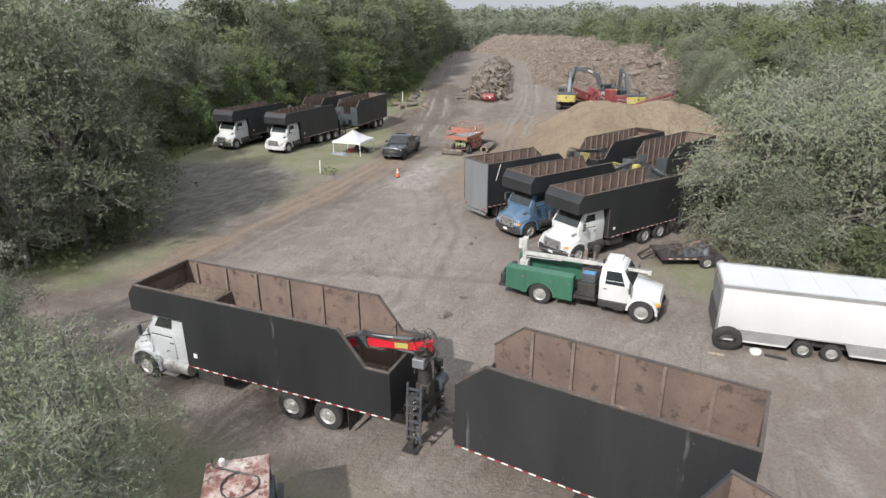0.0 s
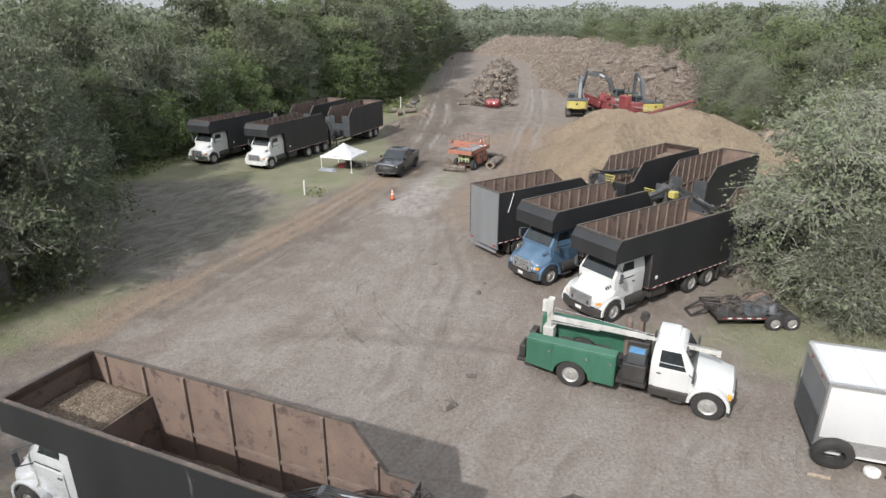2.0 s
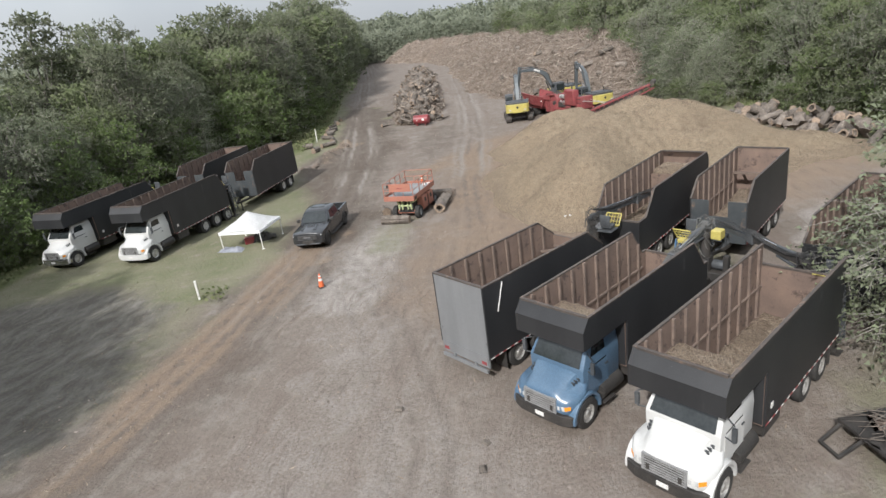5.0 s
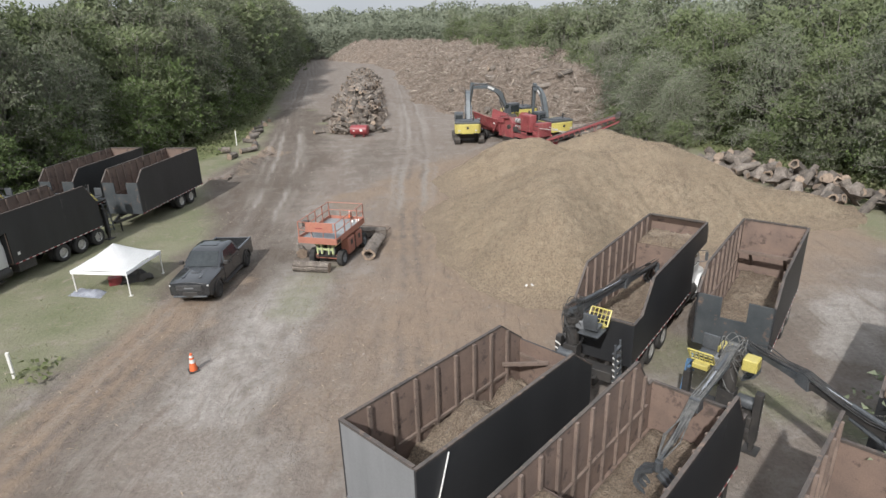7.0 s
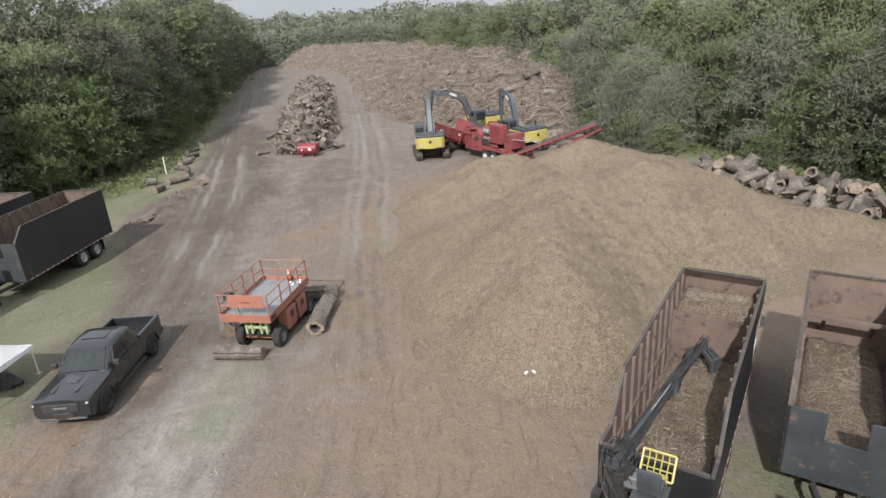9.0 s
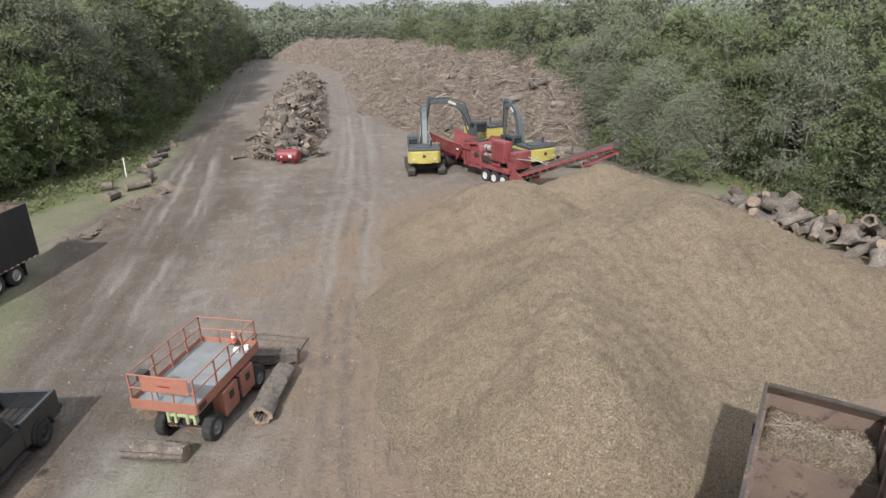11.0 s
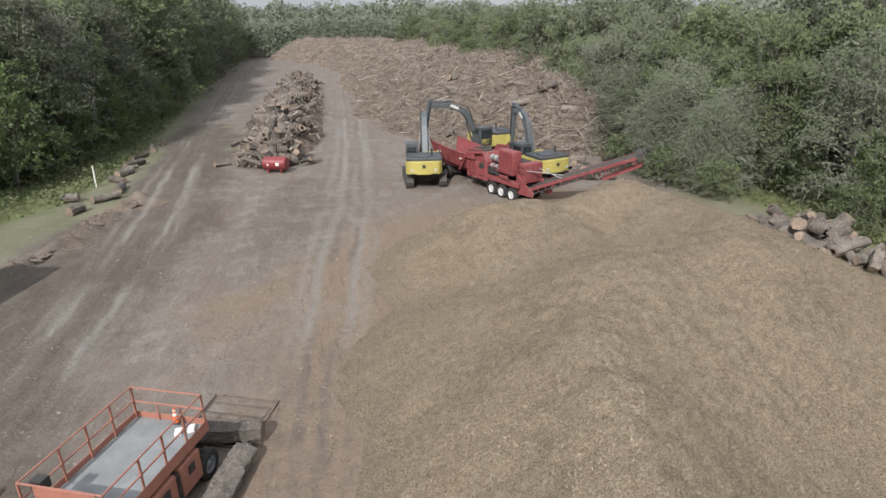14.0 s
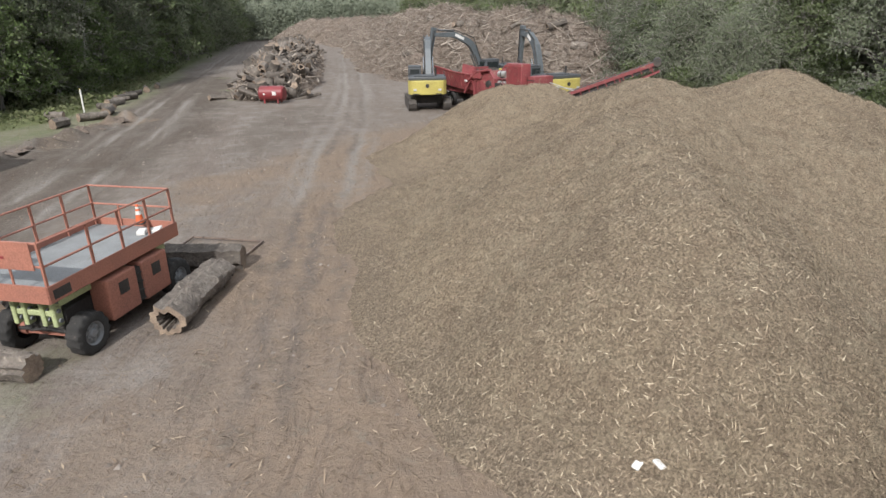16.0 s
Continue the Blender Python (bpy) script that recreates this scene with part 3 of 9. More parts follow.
    earth = mixed(n, l, "MIX", broken(z["groove"], 0.34), earth, mixed(n, l, "MIX", mid, (0.15, 0.125, 0.107), (0.118, 0.098, 0.084)))
    # the sweep of a turning lorry
    sweep = n.new("ShaderNodeCombineXYZ")
    l.new(z["arc_r"], sweep.inputs[0])
    l.new(times(place_.outputs["Y"], 0.06), sweep.inputs[1])
    ring = times(grainy(n, l, sweep.outputs[0], 3.2, 3, 0.6, 0.53, 0.66), times(z["arc"], mid))
    earth = mixed(n, l, "MIX", ring, earth, (0.105, 0.086, 0.074))
    turf = mixed(n, l, "MIX", mid, (0.165, 0.16, 0.105), (0.215, 0.20, 0.145))
    turf = mixed(n, l, "MIX", grainy(n, l, tc, 0.35, 5), turf, (0.135, 0.142, 0.082))
    turf = mixed(n, l, "MIX", grainy(n, l, tc, 1.1, 8, 0.75, 0.54, 0.66), turf, (0.215, 0.19, 0.15))
    turf = mixed(n, l, "MIX", broken(z["lush"], 0.3), turf, mixed(n, l, "MIX", mid, (0.112, 0.132, 0.058), (0.155, 0.168, 0.082)))
    earth = mixed(n, l, "MIX", broken(z["grass"], 0.42), earth, turf)
    gr = n.new("ShaderNodeMapRange")
    gr.inputs["To Min"].default_value, gr.inputs["To Max"].default_value = 0.88, 1.12
    l.new(fine, gr.inputs["Value"])
    earth = mixed(n, l, "MULTIPLY", 1.0, earth, gr.outputs["Result"])
    l.new(earth, b.inputs["Base Color"])
    b.inputs["Roughness"].default_value = 0.95
    b.inputs["Specular IOR Level"].default_value = 0.2
    height = None
    for src, k in ((fine, 0.35), (grit, 0.15), (drag, -0.4), (band, -0.3), (ring, -0.8), (grainy(n, l, tc, 2.8, 6, 0.7), 0.9)):
        ad = n.new("ShaderNodeMath")
        ad.operation = "MULTIPLY_ADD"
        l.new(src, ad.inputs[0])
        ad.inputs[1].default_value = k
        if height is not None:
            l.new(height, ad.inputs[2])
        else:
            ad.inputs[2].default_value = 0.0
        height = ad.outputs[0]
    bumped(n, l, height, b, 0.6, 0.06)
    return m


ground_me = raw_mesh("ground", np.stack([GX, GY, GZ], -1).reshape(-1, 3), quads, ground_material(), True)
for key, val in zip(("grass", "chips", "sand"), ground_zones(GX.ravel(), GY.ravel())):
    ground_me.attributes.new(key, "FLOAT", "POINT").data.foreach_set("value", val.astype(np.float32))
ground_me.attributes.new("rut", "FLOAT", "POINT").data.foreach_set("value", ruts_worn(GX.ravel(), GY.ravel()).astype(np.float32))
ground_me.attributes.new("groove", "FLOAT", "POINT").data.foreach_set("value", (0.85 * ruts_worn(GX.ravel(), GY.ravel(), (-2.3, -1.35, -0.45, 0.45, 1.25, 2.1), 0.24, 17)).astype(np.float32))
turn_r = np.hypot(GX.ravel() - 4.0, GY.ravel() - 33.2)
turn_a = np.degrees(np.arctan2(GY.ravel() - 33.2, 4.0 - GX.ravel()))
# The litter attribute carries the lot's painted tree shadow.
for key, val in (("across", flow_across(GX.ravel(), GY.ravel())), ("arc_r", turn_r), ("arc", ramp(turn_r, 6.2, 7.2) * ramp(turn_r, 10.2, 9.2) * ramp(turn_a, -62, -35) * ramp(turn_a, 22, 0)),
                 ("litter", lot_shade(GX.ravel(), GY.ravel())), ("dark_zone", dark_earth(GX.ravel(), GY.ravel()))):
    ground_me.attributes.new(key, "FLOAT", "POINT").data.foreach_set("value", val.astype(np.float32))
ground_me.attributes.new("lush", "FLOAT", "POINT").data.foreach_set("value", verge(GX.ravel(), GY.ravel()).astype(np.float32))
tagged(new("ground", ground_me), "sandy grey-brown dirt yard with ruts, wood chips and thin grass", "ground", "", "structure")


def heap_material(name, a, b_, c, d, scale=1.0, foot_tone=None):
    m, n, l, b = shader(name)
    tc = n.new("ShaderNodeTexCoord").outputs["Object"]
    big, mid, fine = grainy(n, l, tc, 0.3 * scale, 5), grainy(n, l, tc, 3.0 * scale, 5, 0.7), grainy(n, l, tc, 24 * scale, 4, 0.75)
    col = mixed(n, l, "MIX", big, a, b_)
    col = mixed(n, l, "MIX", mid, col, c)
    col = mixed(n, l, "MIX", grainy(n, l, tc, 0.33, 10, 0.82, 0.53, 0.74), col, d)
    col = mixed(n, l, "MIX", grainy(n, l, tc, 9 * scale, 6, 0.85, 0.57, 0.70), col, d)
    blot = grainy(n, l, tc, 1.1, 8, 0.78, 0.52, 0.70)
    col = mixed(n, l, "MIX", blot, col, c)
    dark_zone = grainy(n, l, tc, 0.42, 9, 0.72, 0.58, 0.72)
    col = mixed(n, l, "MIX", dark_zone, col, tuple(0.5 * (c[k] + d[k]) for k in range(3)))
    # The heap's low rim blends towards the colour of the ground's chips.
    if foot_tone:
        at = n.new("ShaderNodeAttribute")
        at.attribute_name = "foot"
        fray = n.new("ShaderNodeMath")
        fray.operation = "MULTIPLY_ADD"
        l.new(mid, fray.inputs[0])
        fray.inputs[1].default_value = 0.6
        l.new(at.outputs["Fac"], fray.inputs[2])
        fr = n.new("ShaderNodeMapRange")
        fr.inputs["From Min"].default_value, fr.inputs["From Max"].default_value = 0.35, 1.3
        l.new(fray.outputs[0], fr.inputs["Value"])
        col = mixed(n, l, "MIX", fr.outputs["Result"], col, foot_tone)
    cell = n.new("ShaderNodeTexVoronoi")
    cell.inputs["Scale"].default_value, cell.inputs["Randomness"].default_value = 30.0 * scale, 1.0
    l.new(tc, cell.inputs["Vector"])
    tone = n.new("ShaderNodeSeparateColor")
    l.new(cell.outputs["Color"], tone.inputs["Color"])
    tr = n.new("ShaderNodeMapRange")
    tr.inputs["To Min"].default_value, tr.inputs["To Max"].default_value = 0.68, 1.30
    l.new(tone.outputs["Red"], tr.inputs["Value"])
    col = mixed(n, l, "MULTIPLY", 1.0, col, tr.outputs["Result"])
    v = n.new("ShaderNodeMapRange")
    v.inputs["To Min"].default_value, v.inputs["To Max"].default_value = 0.72, 1.25
    l.new(fine, v.inputs["Value"])
    col = mixed(n, l, "MULTIPLY", 1.0, col, v.outputs["Result"])
    l.new(col, b.inputs["Base Color"])
    b.inputs["Roughness"].default_value = 0.95
    b.inputs["Specular IOR Level"].default_value = 0.15
    rough = n.new("ShaderNodeMath")
    rough.operation = "MULTIPLY_ADD"
    l.new(grainy(n, l, tc, 6 * scale, 6, 0.7), rough.inputs[0])
    rough.inputs[1].default_value = 0.8
    l.new(fine, rough.inputs[2])
    bumped(n, l, rough.outputs[0], b, 0.85, 0.07)
    return m


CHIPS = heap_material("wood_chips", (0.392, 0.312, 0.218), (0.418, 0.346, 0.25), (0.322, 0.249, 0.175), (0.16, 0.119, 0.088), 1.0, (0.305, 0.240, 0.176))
BRUSH = heap_material("packed_brush", (0.27, 0.218, 0.178), (0.33, 0.28, 0.235), (0.155, 0.12, 0.095), (0.10, 0.075, 0.06), 0.5)


def heap(name, fn, x0, x1, y0, y1, step, material, label, category, kind="", jitter=0.0):
    xs, ys = np.arange(x0, x1, step), np.arange(y0, y1, step)
    X, Y = np.meshgrid(xs, ys)
    H = fn(X, Y)
    rng = np.random.RandomState(5)
    Z = np.maximum(H + jitter * (rng.rand(*H.shape) - 0.5) * ramp(H, 0.2, 1.0), -0.35)
    ids = np.arange(X.size).reshape(X.shape)
    q = np.stack([ids[:-1, :-1], ids[:-1, 1:], ids[1:, 1:], ids[1:, :-1]], -1).reshape(-1, 4)
    keep = (Z.ravel()[q] > -0.3).any(1)
    used = np.unique(q[keep])
    back = np.full(X.size, -1)
    back[used] = np.arange(len(used))
    me = raw_mesh(name, np.stack([X, Y, Z], -1).reshape(-1, 3)[used], back[q[keep]], material, True)
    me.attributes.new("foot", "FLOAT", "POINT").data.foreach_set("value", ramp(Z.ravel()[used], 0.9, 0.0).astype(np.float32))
    return tagged(new(name, me), label, category, "", kind)


def brush_height(x, y):
    a = ridge_height(x, y, [(37, 101, 4.8), (31.0, 110, 6.3), (30.5, 125, 7.2), (32.5, 150, 7.0), (37, 185, 6.5), (33, 225, 6.4), (22, 256, 6.0)], 0.72, 1.2)
    c = ridge_height(x, y, [(39, 104, 5.0), (42, 130, 6.5), (44, 180, 6.5), (36, 240, 6)], 0.6, 1.2)
    return smooth_max(a, c, 1.5) + 0.9 * fbm(x, y, 7, 21) + 0.55 * fbm(x, y, 2.2, 22)


def windrow_height(x, y):
    a = ridge_height(x, y, [(7.0, 101.0, 2.1), (8.2, 110, 3.2), (10.3, 128, 3.3), (13.0, 150, 3.0), (14.8, 166, 2.2)], 1.0, 0.8)
    return a + 0.25 * fbm(x, y, 3, 31)


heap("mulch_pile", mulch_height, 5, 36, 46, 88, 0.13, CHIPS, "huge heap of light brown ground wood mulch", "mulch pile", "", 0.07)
heap("brush_pile", brush_height, 8, 62, 84, 275, 0.5, BRUSH, "enormous mound of tangled branches and storm debris", "brush pile", "", 0.7)

# ---------------------------------------------------------------- trees
def leaf_cards(centres, normals, size, rng, droop=0.0, fold=0.25):
    """Small folded leaf clumps, two triangles each, at the given places."""
    n = len(centres)
    d = normals + 1.3 * rng.normal(size=(n, 3)) + np.array([0, 0, 0.5])
    d /= np.linalg.norm(d, axis=1)[:, None]
    t = rng.normal(size=(n, 3))
    t -= (t * d).sum(1)[:, None] * d
    t /= np.linalg.norm(t, axis=1)[:, None]
    t[:, 2] -= droop
    s = np.cross(d, t)
    a = (size * (0.6 + 0.8 * rng.rand(n)))[:, None]
    w = a * (0.35 + 0.3 * rng.rand(n))[:, None]
    p0, p1 = centres - a * t * 0.5, centres + a * t * 0.5
    q0, q1 = centres + w * s - fold * w * d, centres - w * s - fold * w * d
    v = np.stack([p0, q0, p1, q1], 1).reshape(-1, 3)
    i = np.arange(n) * 4
    f = np.concatenate([np.stack([i, i + 1, i + 2], 1), np.stack([i, i + 2, i + 3], 1)])
    return v, f


def leaf_sprays(roots, ways, size, per, reach, rng, droop=0.0):
    """Twigs with slim leaves along them; returns corners, triangles and 1 where a triangle is a twig."""
    n = len(roots)
    d = ways + 0.55 * rng.normal(size=(n, 3)) + np.array([0, 0, 0.35 - droop])
    d /= np.linalg.norm(d, axis=1)[:, None]
    L = reach * (0.5 + 0.9 * rng.rand(n))[:, None]
    side = np.cross(d, rng.normal(size=(n, 3)))
    side /= np.linalg.norm(side, axis=1)[:, None]
    sag = np.array([0, 0, -0.25 - 0.5 * droop])
    tip = roots + d * L + sag * L * 0.5
    twig = np.stack([roots - side * 0.014, roots + side * 0.014, tip], 1).reshape(-1, 3)
    k = np.repeat(np.arange(n), per)
    f = rng.rand(n * per)[:, None] * 0.95 + 0.08
    at = roots[k] + d[k] * L[k] * f + sag * L[k] * 0.5 * f * f
    way = 0.7 * d[k] + 0.85 * rng.normal(size=(n * per, 3)) + np.array([0, 0, -0.15 - 0.5 * droop])
    way /= np.linalg.norm(way, axis=1)[:, None]
    s = np.cross(way, rng.normal(size=(n * per, 3)))
    s /= np.linalg.norm(s, axis=1)[:, None]
    a = (size * (0.55 + 0.9 * rng.rand(n * per)))[:, None]
    w = a * (0.17 + 0.12 * rng.rand(n * per))[:, None]
    leaf = np.stack([at + way * a * 0.3 - s * w, at + way * a * 0.45 + s * w, at + way * a], 1).reshape(-1, 3)
    v = np.concatenate([leaf, twig])
    return v, np.arange(len(v)).reshape(-1, 3), np.r_[np.zeros(n * per, int), np.ones(n, int)]


def crown_points(lobes, count, rng):
    """Places and outward directions near the skin of a bunch of lobes."""
    vol = np.array([r * r for _, r, _ in lobes])
    pick = rng.choice(len(lobes), count, p=vol / vol.sum())
    u = rng.normal(size=(count, 3))
    u /= np.linalg.norm(u, axis=1)[:, None]
    u[:, 2] = np.where(u[:, 2] < -0.3, -u[:, 2] * 0.6, u[:, 2])
    c = np.array([l[0] for l in lobes])[pick]
    r = np.array([l[1] for l in lobes])[pick][:, None]
    sq = np.array([l[2] for l in lobes])[pick]
    bumpy = 1 + 0.16 * np.sin(u[:, :1] * 9 + pick[:, None]) * np.sin(u[:, 1:2] * 8 + 2 * pick[:, None]) * np.sin(u[:, 2:] * 7)
    depth = 1.06 - 0.5 * rng.rand(count)[:, None] ** 1.6 + 0.07 * rng.normal(size=(count, 1))
    p = c + u * r * bumpy * depth * np.stack([np.ones(count), np.ones(count), sq], 1)
    return p, u


def tree_meshes(seed, height, spread, leaves, leaf_size, leaf_material, trunk_r=0.22, low=0.12, moss=0, sparse=1.0, droop=0.0, per=9, reach=0.7):
    """Trunk, crown and moss meshes of one kind of tree."""
    rng = np.random.RandomState(seed)
    lobes, bm = [], bmesh.new()
    top = Vector((rng.normal() * 0.3, rng.normal() * 0.3, height * 0.45))
    loft(bm, [[Vector((math.cos(a) * trunk_r * k + c[0], math.sin(a) * trunk_r * k + c[1], c[2])) for a in np.arange(8) * 0.7854]
              for k, c in ((1.7, (0, 0, -0.3)), (1.15, (0, 0, 0.4)), (0.95, (top[0] * 0.4, top[1] * 0.4, height * 0.25)), (0.7, tuple(top)))])
    k = 32
    for i in range(k):
        f = i / (k - 1)
        z = height * (low + (0.86 - low) * f)
        ring = spread * (1.0 - 0.75 * max(0.0, f - 0.25) ** 1.3) * (0.55 + 0.45 * rng.rand())
        a = i * 2.4 + rng.rand() * 0.8
        c = np.array([math.cos(a) * ring * 0.74, math.sin(a) * ring * 0.74, z + rng.normal() * 0.05 * height])
        r = spread * (0.16 + 0.20 * rng.rand() ** 1.3) * (1.0 - 0.2 * f)
        lobes.append((c, r, 0.62 + 0.25 * rng.rand()))
        start = top * (0.35 + 0.6 * min(1.0, f + 0.1))
        mid = (start + Vector(c)) / 2 + Vector((0, 0, 0.25))
        rod(bm, start, mid, trunk_r * 0.42, trunk_r * 0.26, 6)
        rod(bm, mid, Vector(c), trunk_r * 0.26, trunk_r * 0.1, 5)
        for _ in range(3):
            u = Vector(rng.normal(size=3)).normalized()
            u.z = abs(u.z) * 0.6
            rod(bm, Vector(c) - u * 0.1, Vector(c) + u * r * (0.8 + 0.35 * rng.rand()), trunk_r * 0.09, 0.012, 3)
    for _ in range(3):
        lobes.append((np.array([rng.normal() * spread * 0.15, rng.normal() * spread * 0.15, height * rng.uniform(0.72, 0.93)]), spread * rng.uniform(0.2, 0.32), 0.8))
    lobes.append((np.array([0, 0, height * 0.5]), spread * 0.55, 0.9))
    p, u = crown_points(lobes, leaves // per, rng)
    keep = p[:, 2] > 0.3
    if sparse < 1:
        keep &= (np.sin(p[:, 0] * 2.6 + seed) * np.sin(p[:, 1] * 2.3) * np.sin(p[:, 2] * 2.9) > -0.4 * sparse)
    p, u = p[keep], u[keep]
    v, f, twigs = leaf_sprays(p, u, leaf_size, per, reach, rng, droop)
    v[:, 2] = np.maximum(v[:, 2], 0.04)
    crown = raw_mesh("crown", v, f, (leaf_material, TWIG_BARK), False, twigs)
    trunk = mesh_of("trunk", bm, TRUNK, True)
    hang = None
    if moss:
        q, _ = crown_points(lobes, moss, rng)
        q = q[q[:, 2] > 1.0]
        L = (0.35 + 0.7 * rng.rand(len(q)))[:, None]
        a = rng.rand(len(q)) * 3.14
        side = np.stack([np.cos(a), np.sin(a), np.zeros(len(q))], 1) * (0.03 + 0.05 * rng.rand(len(q)))[:, None]
        down = np.stack([rng.normal(size=len(q)) * 0.06, rng.normal(size=len(q)) * 0.06, -np.ones(len(q))], 1) * L
        vv = np.stack([q - side, q + side, q + side * 0.8 + down * 0.6, q - side * 0.8 + down * 0.6, q + down], 1).reshape(-1, 3)
        i = np.arange(len(q)) * 5
        ff = np.concatenate([np.stack([i, i + 1, i + 2], 1), np.stack([i, i + 2, i + 3], 1), np.stack([i + 3, i + 2, i + 4], 1)])
        hang = raw_mesh("hanging_moss", vv, ff, MOSS)
    return trunk, crown, hang


TWIG_BARK = mat("pale_twigs", (0.30, 0.285, 0.255), (0.21, 0.195, 0.17), 0.95, 0, 2, 12, 0.0)
KINDS = {
    "oak": (tree_meshes(1, 11, 4.6, 17000, 0.27, LEAF_OAK, 0.26, 0.10), "broad live oak with dense dull green leaves", "tree"),
    "oak2": (tree_meshes(2, 12.5, 4.8, 18000, 0.27, LEAF_DARK, 0.26, 0.08), "tall dark green oak at the wood's edge", "tree"),
    "bright": (tree_meshes(3, 7.5, 3.6, 10000, 0.27, LEAF_BRIGHT, 0.16, 0.06), "bushy young tree with bright green leaves", "tree"),
    "mossy": (tree_meshes(4, 11, 4.8, 17000, 0.24, LEAF_GREY, 0.26, 0.10, 260, 1.0, 0.25, 8, 0.95), "grey-green live oak hung with grey moss", "tree"),
    "bare": (tree_meshes(5, 11.5, 4.4, 11000, 0.23, LEAF_GREY, 0.20, 0.14, 160, 0.55, 0.1, 5, 1.1), "thinly leaved grey tree with bare twigs", "tree"),
    "bush": (tree_meshes(6, 3.2, 2.3, 4500, 0.22, LEAF_OAK, 0.07, 0.08, 0, 1.0, 0.0, 9, 0.5), "low leafy shrub in the undergrowth", "shrub"),
    "deep": (tree_meshes(7, 12, 4.8, 6500, 0.42, LEAF_OAK, 0.26, 0.10), "dull green oak standing deeper in the wood", "tree"),
    "deep2": (tree_meshes(8, 13, 4.6, 6500, 0.42, LEAF_DARK, 0.26, 0.10), "dark oak standing deeper in the wood", "tree"),
    "willowy": (tree_meshes(10, 9.5, 4.8, 26000, 0.22, LEAF_GREY, 0.20, 0.02, 0, 1.0, 0.55, 7, 1.3), "feathery grey-green tree with drooping twigs to the ground", "tree"),
    "pale": (tree_meshes(9, 11.5, 4.2, 9500, 0.25, LEAF_PALE, 0.20, 0.16, 200, 0.6, 0.2, 5, 1.1), "pale dry tree with moss-hung bare limbs", "tree"),
}
grow = random.Random(7)


def plant(kind, x, y, size=1.0, turn=None):
    (trunk, crown, hang), label, category = KINDS[kind]
    t = thing("shrub" if category == "shrub" else "tree", pose(x, y, -0.05, 0, 0, grow.uniform(0, 360) if turn is None else turn), label, category, "woods round the yard")
    t.scale = (size * grow.uniform(0.92, 1.1), size * grow.uniform(0.92, 1.1), size * grow.uniform(0.93, 1.1))
    part("trunk", trunk, None, t)
    part("crown", crown, None, t)
    if hang:
        part("hanging_moss", hang, None, t, "grey hanging moss")["kind"] = "stuff"
    return t


def edge_rows(line, rows, step, back, kinds, size=1.0, deep=("deep", "deep2")):
    """Trees along the edge of a wood, in rows set further and further back (to the left of the line)."""
    for r in range(rows):
        for (ax, ay), (bx, by) in zip(line, line[1:]):
            L = math.hypot(bx - ax, by - ay)
            ux, uy = (bx - ax) / L, (by - ay) / L
            k = max(1, round(L / step))
            for i in range(k):
                f = (i + 0.5 * (r % 2) + grow.uniform(0.1, 0.6)) * L / k
                o = r * back + grow.uniform(-0.7, 1.2)
                plant(grow.choice(kinds if r == 0 else deep), ax + ux * f - uy * o, ay + uy * f + ux * o, size * grow.uniform(0.88, 1.12) * (1 + 0.06 * r))


# left wood, from the lot past the road to the far end
edge_rows([(-31, 52), (-28, 66), (-22, 80)], 3, 5.0, 4.6, ["mossy", "oak2", "mossy", "oak", "pale", "mossy"], 0.96)
edge_rows([(-22, 80), (-17, 95)], 3, 5.0, 4.6, ["oak", "mossy", "oak2", "pale"], 1.14)
edge_rows([(-17, 95), (-11.5, 108), (-9, 126)], 3, 5.0, 4.6, ["oak2", "oak", "pale", "oak"], 1.22)
edge_rows([(-9, 126), (-6, 160), (-3, 215), (1, 280)], 2, 6.0, 5.0, ["deep2", "deep"], 1.4)
for x, y, s in ((-24.5, 70, 1.05), (-21.5, 75.5, 1.0), (-19.5, 83, 0.95), (-26, 63, 0.85), (-15, 92, 1.1), (-12.3, 98.5, 1.1), (-10.2, 105, 1.05), (-8.6, 113, 1.0), (-7.8, 121, 0.9), (-7, 132, 0.95), (-27.5, 58, 0.6)):
    plant("bright", x, y, s)
for x, y, s in ((-27, 61, 0.9), (-22.5, 72, 0.8), (-15.5, 96, 0.9), (-12.5, 102, 1.0), (-9.5, 110, 0.9), (-8, 121, 0.9), (-29.5, 55, 0.9), (-18.5, 88, 0.8)):
    plant("bush", x, y, s)
# the clump beside the lot
for kind, x, y, s in (("bare", -21.3, 33.2, 1.12), ("oak2", -20.4, 32.2, 1.05), ("oak2", -22.4, 37.0, 1.08), ("oak2", -24.6, 42.0, 1.08), ("oak2", -28.0, 47.5, 1.0), ("mossy", -26.5, 39.5, 1.25), ("mossy", -26, 31.5, 1.2), ("oak2", -29, 36, 1.25), ("mossy", -30.0, 44, 1.12), ("bare", -21.5, 29, 0.7),
                      ("deep", -33, 30, 1.35), ("deep2", -34, 42, 1.1), ("bush", -18, 33, 0.8), ("bush", -22.5, 41, 0.8), ("deep", -36, 36, 1.25), ("deep2", -30, 25, 1.1), ("bare", -27, 27, 1.0),
                      ("deep", -38, 47, 1.05), ("bare", -24.5, 24, 0.9), ("mossy", -31.5, 49.5, 1.05)):
    plant(kind, x, y, s)
